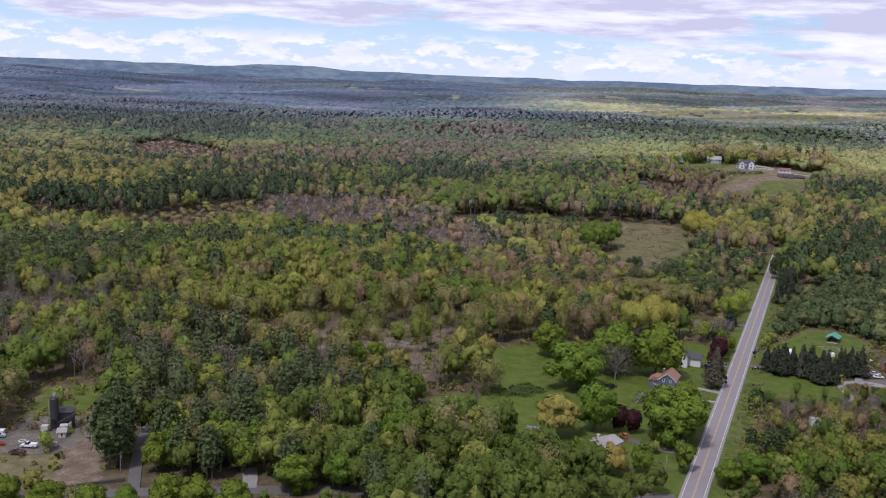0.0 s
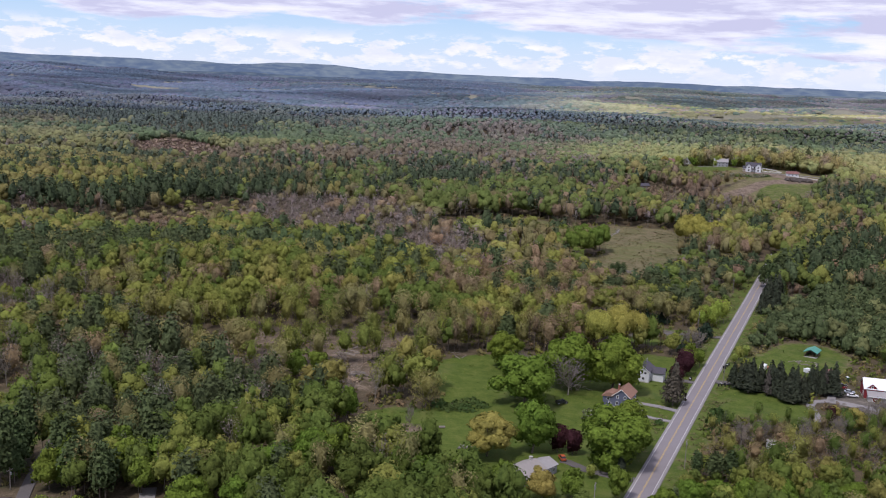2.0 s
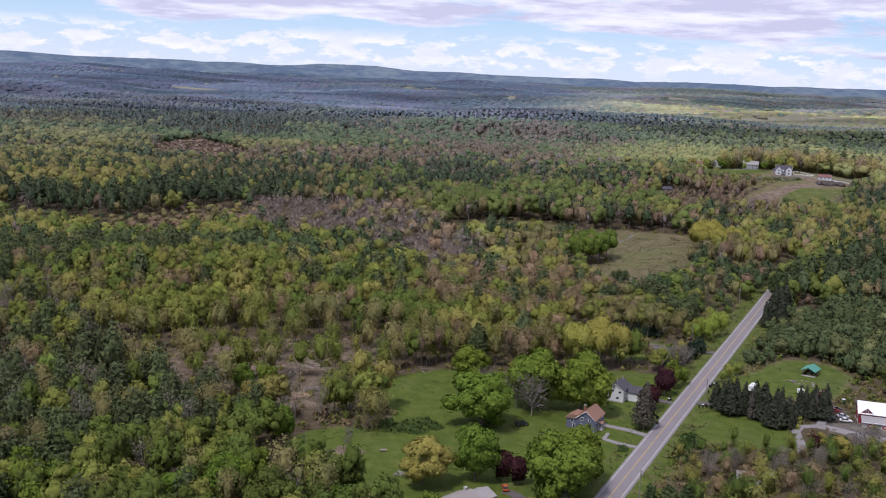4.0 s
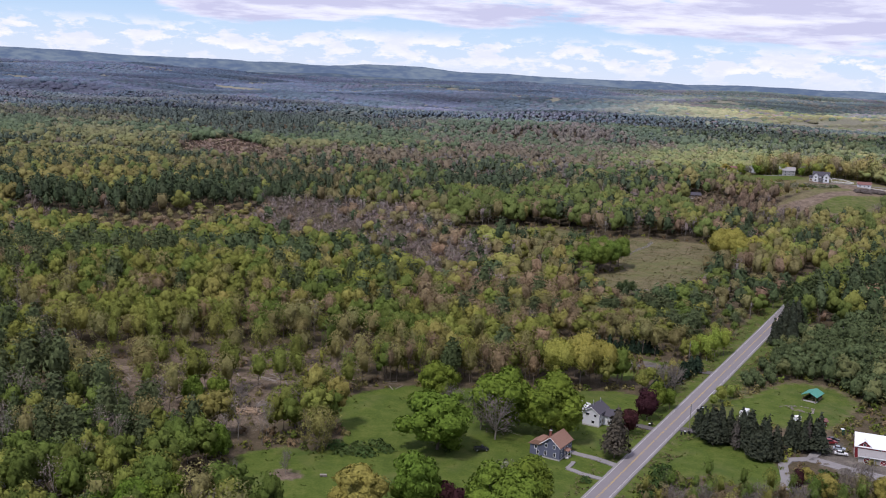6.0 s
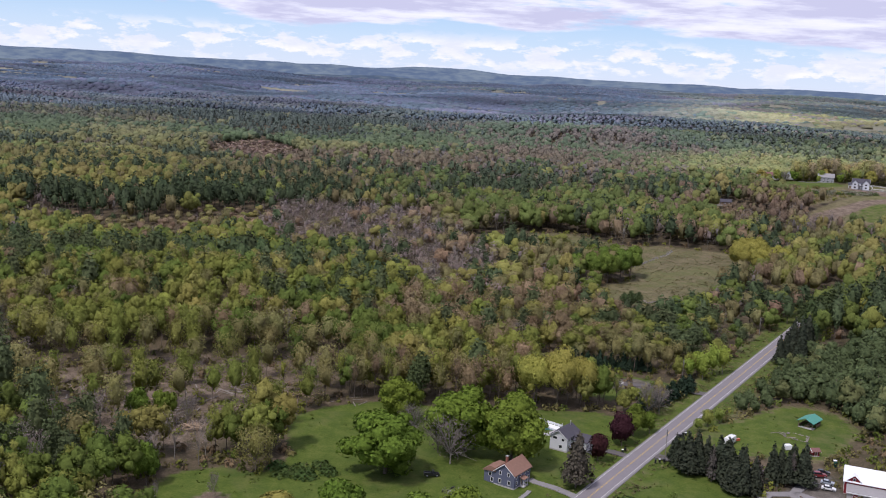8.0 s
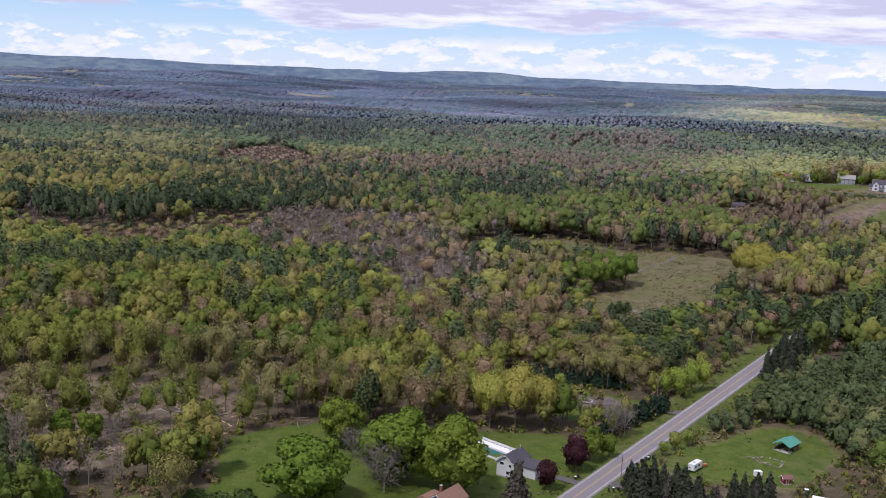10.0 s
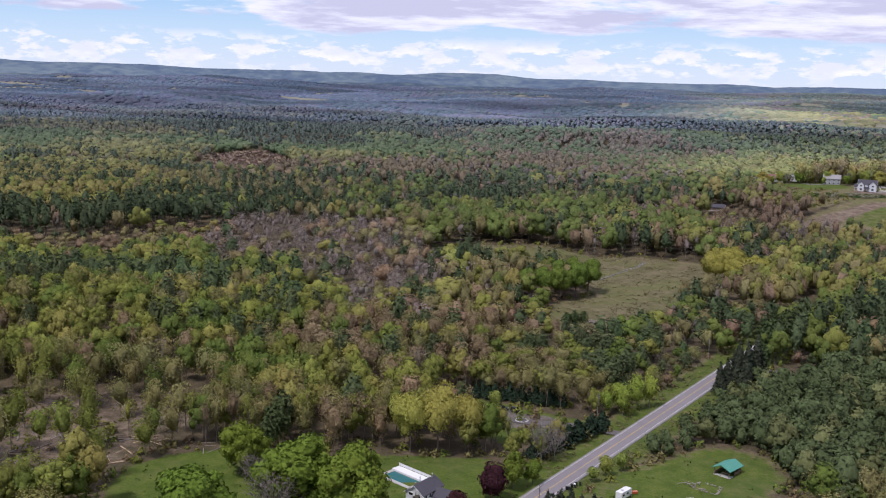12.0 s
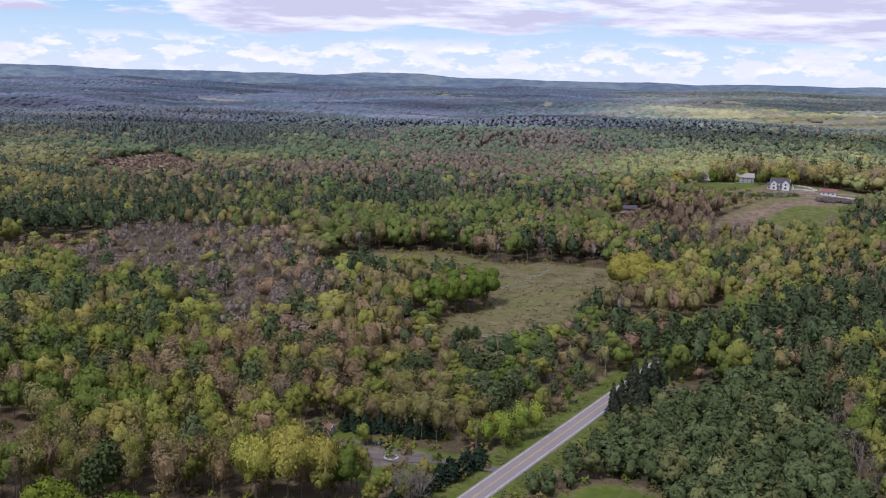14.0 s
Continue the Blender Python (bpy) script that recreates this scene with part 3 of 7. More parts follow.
def lobed(seed, height, radius, leaves, size, lobes=8, base=0.2, lobe=0.5, core=0.86, level=0, limbs=3, trunk=0.24, sides=5, corners=3, wood=True, reach=1.55):
    """A trunk with limbs and a broken crown: several leafy masses of unlike size, each set with sprays."""
    rng = np.random.default_rng(seed)
    s = Shape()
    low = height * base
    half = (height - low) / 2
    mid = np.array((rng.normal(0, 0.04) * height, rng.normal(0, 0.04) * height, low + half))
    k = np.arange(lobes) + 0.5
    up = 1 - reach * k / lobes
    ang = k * 2.39996 + rng.uniform(0, 6.28)
    flat = np.sqrt(1 - up ** 2)
    d = np.stack([np.cos(ang) * flat, np.sin(ang) * flat, up], -1) + rng.normal(0, 0.16, (lobes, 3))
    c = mid + d * np.array((radius * 0.56, radius * 0.56, half * 0.56)) * rng.uniform(0.75, 1.2, (lobes, 1))
    tall = np.clip(half / radius, 0.75, 1.5)
    r = radius * lobe * rng.uniform(0.55, 1.3, lobes)
    c, r = np.vstack([c, mid[None] - (0, 0, 0.1 * half)]), np.append(r, radius * 0.58)
    ext = r[:, None] * np.array((1, 1, tall * 0.92))
    if wood:
        fork = np.array((mid[0] * 0.5, mid[1] * 0.5, low + 0.3 * half))
        s.add(tube((0, 0, -0.5), fork, trunk, trunk * 0.7, sides), 0)
        for j in range(limbs):
            s.add(tube(fork * rng.uniform(0.75, 1.0), c[j], trunk * 0.5, trunk * 0.15, 3), 0)
    g, t = GLOBES[level]
    for j in range(len(r)):
        s.add((c[j] + (g * core + rng.normal(0, 0.15 if level == 0 else 0.06, g.shape)) * ext[j], t, unit(g + 0.35 * d[min(j, lobes - 1)])), 2 if level > 0 else 1)
    if leaves:
        m = leaves * 3
        pick = rng.choice(len(r), m, p=r ** 2 / (r ** 2).sum())
        w = ways(rng, m, 0.35)
        p = c[pick] + w * ext[pick] * rng.uniform(0.9, 1.13, (m, 1))
        depth = np.min(np.linalg.norm((p[:, None, :] - c[None]) / ext[None], axis=2), 1)
        keep = np.nonzero(depth > 0.86)[0][:leaves]
        s.add(clumps(p[keep], w[keep] + 0.35 * d[np.minimum(pick[keep], lobes - 1)] + np.array((0, 0, 0.15)), size, rng, corners), 1)
    return s.done(height)


def pine(seed, height, radius, leaves, size, base=0.2, corners=4, sides=5, level=1, core=0.74, wood=True):
    """A white pine: irregular tiers of dark needles round a straight trunk."""
    rng = np.random.default_rng(seed)
    s = Shape()
    if wood:
        s.add(tube((0, 0, -0.5), (0, 0, height * 0.93), height * 0.012 + 0.05, 0.05, sides), 0)
    crown = Crown(rng, tiered, height * base, height, radius, 18, 0.24)
    v, t = SLIM if level < 0 else GLOBES[level]
    s.add((crown.at(v, core) + rng.normal(0, 0.05 * radius, v.shape), t, unit(unit(v) + np.array((0, 0, 0.2)))), 2)
    d = ways(rng, leaves, 0.1)
    p = crown.at(d, rng.uniform(0.55, 1.08, leaves))
    p[:, 2] = (np.round(p[:, 2] / (0.095 * height)) + rng.normal(0, 0.2, leaves)) * 0.095 * height
    s.add(clumps(p, d * 0.75 + np.array((0, 0, 0.6)), size, rng, corners, soft=0.3), 1)
    return s.done(height)


def mound(seed, height, radius):
    """The rounded top of a crown that stands in a closed wood: its skirt reaches down between its neighbours."""
    rng = np.random.default_rng(seed)
    a = np.arange(4) / 4 * 2 * math.pi
    rows = [np.stack([np.cos(a + t) * w, np.sin(a + t) * w, np.full(4, z)], -1) for t, w, z in ((0, 1.0, -0.1), (0.3, 0.74, 0.62))]
    v = np.vstack(rows + [np.array([[0, 0, 1.0]])]) * np.array((radius, radius, height)) + rng.normal(0, 0.06, (9, 3)) * np.array((radius, radius, height))
    k, j = np.arange(4), (np.arange(4) + 1) % 4
    s = Shape()
    s.add((v, np.vstack([np.stack([k, j, k + 4], -1), np.stack([j, j + 4, k + 4], -1), np.stack([k + 4, j + 4, np.full(4, 8)], -1)]), unit(v / np.array((radius, radius, height)) * np.array((1, 1, 0.9)))), 2)
    return s.done(height)


def spruce(seed, height, radius, leaves, size, corners=4, sides=5, base=0.03, level=1, core=0.72):
    """A dense cone of drooping sprays."""
    rng = np.random.default_rng(seed)
    s = Shape()
    s.add(tube((0, 0, -0.4), (0, 0, height * 0.95), height * 0.014 + 0.04, 0.03, sides), 0)
    crown = Crown(rng, conical, height * base, height, radius, 16, 0.24)
    v, t = GLOBES[level]
    s.add((crown.at(v, core), t, unit(v)), 2)
    f = 1 - np.sqrt(rng.random(leaves))
    a = rng.uniform(0, 6.283, leaves)
    flat = np.sqrt(1 - (2 * f - 1) ** 2)
    d = np.stack([np.cos(a) * flat, np.sin(a) * flat, 2 * f - 1], -1)
    s.add(clumps(crown.at(d, rng.uniform(0.75, 1.1, leaves)), np.stack([np.cos(a), np.sin(a), np.full(leaves, 0.75)], -1), size, rng, corners), 1)
    return s.done(height)


def bush(seed, height, radius, leaves, size, corners=4):
    rng = np.random.default_rng(seed)
    s = Shape()
    for k in range(3):
        s.add(tube((0, 0, -0.3), rng.normal(0, 0.3, 3) * radius + (0, 0, height * 0.6), 0.06, 0.02, 3), 0)
    d = rng.normal(0, 1, (leaves, 3))
    d[:, 2] = np.abs(d[:, 2])
    d /= np.linalg.norm(d, axis=1)[:, None]
    lump = 0.75 + 0.3 * np.sin(3.1 * d[:, :1] * 2 + seed) * np.cos(2.7 * d[:, 1:2] * 2 + seed)
    s.add(clumps(d * lump * np.array((radius, radius, height)), d + np.array((0, 0, 0.3)), size, rng, corners), 1)
    return s.done(height)


def write_mesh(name, v, t, slot, tint, mats, facing):
    me = bpy.data.meshes.new(name)
    me.vertices.add(len(v)), me.loops.add(t.size), me.polygons.add(len(t))
    me.vertices.foreach_set("co", np.ascontiguousarray(v, np.float32).ravel())
    me.loops.foreach_set("vertex_index", np.ascontiguousarray(t, np.int32).ravel())
    me.polygons.foreach_set("loop_start", np.arange(len(t), dtype=np.int32) * 3)
    slot = np.asarray(slot)
    me.polygons.foreach_set("material_index", np.minimum(slot, len(mats) - 1).astype(np.int32))
    me.polygons.foreach_set("use_smooth", np.ones(len(t), bool))
    me.update(calc_edges=True)
    me.attributes.new("custom_normal", "FLOAT_VECTOR", "POINT").data.foreach_set("vector", np.ascontiguousarray(facing, np.float32).ravel())
    if tint is not None:
        rgba = np.ones((len(v), 4), np.float32)
        rgba[:, :3] = tint
        me.attributes.new("tint", "FLOAT_COLOR", "POINT").data.foreach_set("color", rgba.ravel())
    for m in mats:
        me.materials.append(m)
    return me


def stand(name, shapes, pos, scale, tint, label, mats, pick=None, seed=1, category="woodland"):
    """Many plants in one mesh, each a turned, scaled copy of one of the shapes."""
    rng = np.random.default_rng(seed)
    n = len(pos)
    pick = rng.integers(0, len(shapes), n) if pick is None else pick
    vs, ts, ns, sl, ti, base = [], [], [], [], [], 0
    for k, s in enumerate(shapes):
        idx = np.nonzero(pick == k)[0]
        if not len(idx):
            continue
        a = rng.uniform(0, 6.283, len(idx))
        ca, sa = np.cos(a)[:, None], np.sin(a)[:, None]
        v = s.v[None] * scale[idx][:, None, :]
        v = np.stack([v[..., 0] * ca - v[..., 1] * sa, v[..., 0] * sa + v[..., 1] * ca, v[..., 2]], -1) + pos[idx][:, None, :]
        m = len(s.v)
        f = np.broadcast_to(s.n[None], (len(idx), m, 3))
        ns.append(np.stack([f[..., 0] * ca - f[..., 1] * sa, f[..., 0] * sa + f[..., 1] * ca, f[..., 2]], -1).reshape(-1, 3))
        vs.append(v.reshape(-1, 3))
        ts.append((s.t[None] + (base + np.arange(len(idx)) * m)[:, None, None]).reshape(-1, 3))
        sl.append(np.tile(s.leaf, len(idx)))
        ti.append(np.repeat(tint[idx], m, 0))
        base += m * len(idx)
    me = write_mesh(name, np.vstack(vs), np.vstack(ts), np.concatenate(sl), np.vstack(ti), mats, np.vstack(ns))
    return tagged(new(name, me), label, category, kind="stuff")


def west_edge(y):
    return np.minimum(np.minimum(-0.446 * y, 123 - 0.67 * (y - 103)), 171 - 0.773 * (y - 155)) - 30 - 0.015 * y


def east_edge(y):
    return np.maximum(np.maximum(0.446 * y, 200 + 0.264 * (y - 216)), 52 + 0.39 * (y - 37)) + 30 + 0.015 * y


def scatter(y0, y1, cell, seed):
    """Jittered places between two distances, within the valley that is looked over."""
    rng = np.random.default_rng(seed)
    x0, x1 = float(min(west_edge(y0), west_edge(y1))), float(max(east_edge(y0), east_edge(y1)))
    gx, gy = np.meshgrid(np.arange(x0, x1, cell), np.arange(y0, y1, cell))
    gx = gx + (np.arange(gx.shape[0]) % 2)[:, None] * cell / 2
    x = (gx + rng.uniform(-0.42, 0.42, gx.shape) * cell).ravel()
    y = (gy + rng.uniform(-0.42, 0.42, gx.shape) * cell).ravel()
    ok = (x > west_edge(y)) & (x < east_edge(y))
    return x[ok], y[ok], rng


OPEN = [HILL_LAWN, HILL_BRUSH, WOOD_CLEARING, HOUSE_YARD, ROAD_LAWN, SHED_LAWN, BARN_YARD, BACK_FIELD, HILL_FIELD, GRAVEL_YARD, EARTH_TRACK, YARD_GRASS, LOT_GRASS, SILO_YARD, ROUGH_GRASS, SOUTH_GRASS, LOG_LANDING]
# the kinds of tree, in the order of all weights below: pine, green, lime, yellow, olive, brown, grey
PALETTE = np.array([PINE, GREEN, LIME, YELLOW, OLIVE, BROWN, GREY]) * np.array([1.14, 1.1, 1.2])


def woods_mix(x, y):
    """Weights of the seven kinds of tree at each place: stands of one kind run into each other."""
    broad = smooth(700, 1500, y)
    n = []
    for k, s in enumerate((80, 90, 75, 110, 70, 95, 80), 11):
        close = value_noise(x, y, s, k) * 0.7 + 0.3 * value_noise(x, y, s * 3.1, k + 50)
        wide = value_noise(x * (1 - 0.35 * broad), y, s * 3.5, k + 20) * 0.65 + 0.35 * value_noise(x, y, s * 1.3, k + 70)
        n.append(close * (1 - broad) + wide * broad)
    base = np.array([1.2, 1.2, 0.9, 0.35, 1.6, 0.7, 0.5])
    w = base[None] * np.stack([np.exp((12.0 + 9.0 * broad) * (k - 0.5)) for k in n], -1)

    def zone(mask, weights, force=1.0):
        nonlocal w
        t = np.array(weights, float)[None] * np.stack([np.exp((4.0 + 7.0 * broad) * (k - 0.5)) for k in n], -1)
        m = (np.clip(mask, 0, 1) * force)[:, None]
        w = w * (1 - m) + t * m

    def area(kinds, *poly, force=0.95, soft=14.0):
        zone(smooth(-soft, soft, inside(x, y, list(poly)) + ragged), kinds, force)

    ragged = 26 * (value_noise(x, y, 34, 91) - 0.5)
    gold, dark, fresh = (0.5, 0.8, 1.6, 5, 1.5, 0.4, 0.1), (9, 0.5, 0.2, 0.1, 0.5, 0.2, 0.3), (0.6, 4.5, 2.5, 0.3, 0.8, 0.2, 0.1)
    # green wood with pines on the western rise, lime in its thin southern side, rust and olive towards the field
    area((2.8, 3.6, 1.3, 0.3, 1.3, 0.5, 0.4), (-330, 700), (-300, 760), (-150, 820), (-40, 745), (28, 662), (-20, 560), (-150, 510), (-330, 560))
    area(dark, (-190, 640), (-120, 690), (-60, 700), (-70, 660), (-130, 610), force=0.8)
    area((0.3, 1.0, 3.2, 1.0, 3.0, 0.6, 0.3), (-180, 555), (-80, 680), (-2, 640), (-50, 545), (-140, 516))
    area((0.2, 0.35, 1.2, 0.5, 2.6, 1.3, 0.7), (-200, 500), (-137, 530), (-55, 548), (10, 540), (30, 500), (-40, 458), (-129, 440), (-170, 440))
    area((0.5, 0.7, 0.8, 0.7, 2.4, 3.0, 0.6), (-25, 535), (5, 625), (60, 690), (85, 655), (150, 600), (140, 545), (60, 560), (20, 520))
    area((0.9, 0.9, 0.8, 1.7, 3.2, 1.6, 0.4), (28, 490), (45, 562), (120, 520), (150, 500), (128, 480), (60, 476), soft=8)
    area((1.0, 4.0, 2.2, 0.5, 1.2, 0.4, 0.2), (-310, 700), (-306, 758), (-267, 766), (-210, 724), (-190, 764), (-172, 806), (-152, 812), (-120, 770), (-160, 720), (-230, 690), force=0.9, soft=6)
    # the swamp: grey leafless trees, and pale saplings beside the field
    area((0.15, 0.03, 0.06, 0.03, 0.5, 1.8, 9.0), *SWAMP, soft=7, force=1.0)
    area((0.3, 0.3, 0.5, 0.5, 2.0, 2.0, 4.0), *GLADE, soft=4, force=1.0)
    area((0.5, 0.8, 2.2, 0.8, 3.0, 0.9, 1.6), (40, 700), (55, 790), (95, 800), (118, 745), (125, 668), (80, 650), soft=8)
    # dark pines along the foot of the western hill, yellow oaks on it
    area(dark, (-420, 850), (-365, 834), (-324, 817), (-279, 814), (-241, 813), (-225, 838), (-208, 865), (-193, 890), (-174, 908), (-160, 945), (-205, 945), (-245, 905), (-295, 872), (-400, 885), soft=5, force=1.0)
    area(gold, (-600, 1080), (-560, 1240), (-420, 1210), (-300, 1090), (-190, 985), (-225, 925), (-295, 878), (-400, 888), (-520, 900), soft=6)
    area((1.6, 1.8, 1.0, 0.9, 2.2, 1.4, 0.8), (-300, 1180), (-250, 1320), (-120, 1300), (-60, 1120), (-60, 960), (-180, 940), (-230, 1020), (-270, 1080))
    area(dark, (-700, 1440), (-600, 1520), (-480, 1500), (-390, 1400), (-310, 1260), (-350, 1190), (-430, 1235), (-560, 1300), force=0.85)
    area((2.2, 1.6, 0.6, 0.4, 1.0, 2.4, 1.6), (-300, 1200), (-250, 1330), (-40, 1380), (0, 1300), (-60, 1230), (-200, 1180), force=0.8)
    area((3, 2.4, 1.0, 0.4, 1.6, 1.2, 0.5), (-250, 1420), (-260, 1900), (250, 1950), (380, 1700), (300, 1420), force=0.8, soft=30)
    area(gold, (-720, 1450), (-640, 1600), (-430, 1560), (-470, 1470), force=0.8)
    # tall fresh green wood behind the hayfield
    area((0.3, 5.0, 1.8, 0.25, 0.9, 0.5, 0.3), (-10, 890), (5, 1010), (60, 1110), (135, 1085), (205, 1020), (245, 935), (222, 868), (190, 895), (130, 890), (90, 925), (25, 900), soft=10)
    area((1.4, 2.8, 1.3, 0.5, 2.0, 1.5, 0.5), (-100, 1110), (-60, 1400), (250, 1420), (260, 1290), (220, 1050), (140, 1100), (60, 1130), force=0.8)
    area((0.3, 0.3, 0.4, 0.2, 0.9, 2.0, 3.2), (245, 1030), (305, 1055), (300, 935), (250, 930))
    # pines west of the meadow, maples along the lower edge, mixed trees round the silo yard
    area((9, 1.0, 0.4, 0, 0.6, 0.2, 0.3), (-140, 405), (-118, 428), (-83, 449), (-46, 422), (-14, 388), (-10, 349), (-37, 352), (-42, 324), (-54, 289), (-100, 280), (-110, 350), soft=8)
    zone((1 - smooth(322, 345, y)) * smooth(-48, -30, x) * (x < road_x(y)), (1.2, 7, 0.6, 0.0, 1.2, 0.4, 0.1))
    zone(smooth(0.35, 0.6, swell(x, y, -150, 450, 60, 40)), (2, 2.0, 1.6, 0.2, 1.8, 0.8, 0.6), 0.9)
    # between the field and the highway
    area((5, 2.2, 1.0, 0.3, 0.6, 0.6, 1.4), (183, 745), (215, 750), (230, 689), (211, 620), (186, 540), (166, 544), (148, 600), (150, 640), soft=7)
    # east of the highway: lime and gold on the slope, dark pines, bare brown trees, young pines
    area((0.8, 1.4, 3.2, 2.6, 1.6, 0.4, 0.2), (235, 860), (245, 930), (320, 1000), (440, 1010), (420, 850), (370, 800), (281, 751), (245, 745))
    area((7, 1.0, 0.7, 0.5, 0.9, 0.5, 0.3), (235, 640), (235, 730), (290, 765), (380, 850), (440, 860), (420, 600), (310, 560), (270, 600))
    area((0.3, 0.3, 0.5, 0.3, 1.0, 2.6, 2.4), (252, 585), (282, 604), (290, 540), (262, 490), (245, 540), soft=6)
    area(dark, (395, 980), (400, 1060), (470, 1080), (500, 980), force=0.9)
    # bare and grey woods far out
    zone(smooth(1750, 2200, y - 0.5 * x), (3.0, 1.2, 0.6, 0.3, 1.4, 1.3, 0.9), 0.75)
    zone(swell(x, y, 650, 2550, 480, 330), (4.0, 1.2, 0.5, 0.2, 1.2, 1.1, 0.6), 0.9)
    # yellow kinds here stand in for sunlit patches of the plain
    zone(np.maximum(smooth(0.2, 0.5, swell(x, y, 1500, 4300, 1150, 1100)), 0.5 * smooth(0.3, 0.6, swell(x, y, -650, 5500, 420, 260))), (0.5, 0.5, 1.8, 3.5, 1.8, 0.8, 0.2), 0.9)
    # north-east ridge: yellow kinds stand in for sunlight on it
    zone(smooth(1330, 1450, y) * smooth(300, 420, x - 0.12 * (y - 1300)) * (1 - smooth(2000, 2300, y)), (1.2, 1.2, 2.0, 2.6, 1.5, 0.6, 0.2), 0.75)
    # dark kinds darken this hill as cloud shade would
    area((4, 2.0, 0.3, 0.1, 1.0, 2.2, 0.9), (60, 1960), (120, 2900), (1150, 3050), (1150, 2080), (590, 1990), (400, 1930), (200, 1910), force=0.95, soft=30)
    # and golden kinds for the sunlit slope before it
    area((1.0, 1.0, 2.4, 3.4, 1.4, 0.4, 0.1), (330, 1560), (270, 1780), (320, 1880), (620, 1930), (1000, 2000), (900, 1540), (560, 1480), force=0.95, soft=30)
    # light golden woods round the hilltop houses; part of the lightness stands for sun
    area((0.5, 0.8, 2.4, 4.0, 2.2, 0.8, 0.2), (215, 1180), (235, 1420), (380, 1560), (640, 1560), (660, 1240), (480, 1190), (400, 1225), (300, 1285), soft=20)
    # brush east of the highway
    zone(smooth(0, 10, off_road(x, y)) * (1 - smooth(420, 450, y)), (0.5, 2.4, 2.0, 0.6, 2.6, 1.4, 0.6), 0.9)
    zone(smooth(0, 8, off_road(x, y)) * (1 - smooth(335, 352, y)), (0.6, 5, 2.2, 0.2, 1.2, 0.3, 0.3), 0.95)
    zone(smooth(0.3, 0.55, swell(x, y, 245, 668, 42, 62)), (9, 0.8, 0.4, 0.2, 0.4, 0.2, 0.3))
    zone(smooth(0.35, 0.6, swell(x, y, 275, 560, 22, 34)), (0.3, 0.3, 0.5, 0.2, 1.0, 2.0, 2.5))
    return w / w.sum(1)[:, None]


def clear_of(x, y, polys, gap):
    ok = np.ones(len(x), bool)
    for p in polys:
        ok &= inside(x, y, p) < -gap
    return ok


def kinds_at(x, y, rng):
    w = woods_mix(x, y)
    return (rng.random((len(x), 1)) > np.cumsum(w, 1)).sum(1).clip(0, 6)


# where sunlight on the far plain is put into the tree colours
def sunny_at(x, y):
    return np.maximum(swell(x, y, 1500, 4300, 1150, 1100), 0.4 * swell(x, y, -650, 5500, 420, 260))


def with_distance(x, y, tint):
    """Haze put into the tint, greyer and bluer far out; sunlit places are brightened."""
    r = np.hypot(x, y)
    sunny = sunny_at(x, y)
    # extra brightness round the hilltop stands for sunlight on it
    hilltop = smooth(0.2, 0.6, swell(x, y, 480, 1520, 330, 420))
    # this hill gets less brightening, to look as under cloud shade
    shaded_hill = smooth(0.25, 0.55, swell(x, y, 560, 2440, 520, 470))
    cool = (0.80 * smooth(500, 4600, r) ** 0.68 * (1 - 0.65 * sunny) * (1 - 0.35 * smooth(100, 900, x)) * (1 - 0.5 * hilltop) * (1 - 0.35 * shaded_hill))[:, None]
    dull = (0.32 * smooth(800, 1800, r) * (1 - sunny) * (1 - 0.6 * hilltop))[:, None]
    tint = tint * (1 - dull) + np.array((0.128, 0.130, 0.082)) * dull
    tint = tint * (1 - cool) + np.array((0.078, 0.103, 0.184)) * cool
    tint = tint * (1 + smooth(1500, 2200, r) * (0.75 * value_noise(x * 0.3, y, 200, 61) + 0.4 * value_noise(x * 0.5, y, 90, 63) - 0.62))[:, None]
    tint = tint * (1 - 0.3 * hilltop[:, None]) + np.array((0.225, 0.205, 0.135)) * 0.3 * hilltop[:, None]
    return tint * (1 + 0.25 * smooth(1150, 1700, r) * (1 - hilltop) * (1 - shaded_hill) + 0.38 * smooth(1900, 2600, r) * (1 - 0.9 * shaded_hill) * (1 - 0.2 * sunny) * (1 - 0.75 * smooth(2900, 4200, r) * (1 - sunny)) + 0.55 * hilltop + 0.55 * sunny * smooth(2600, 3600, r))[:, None]


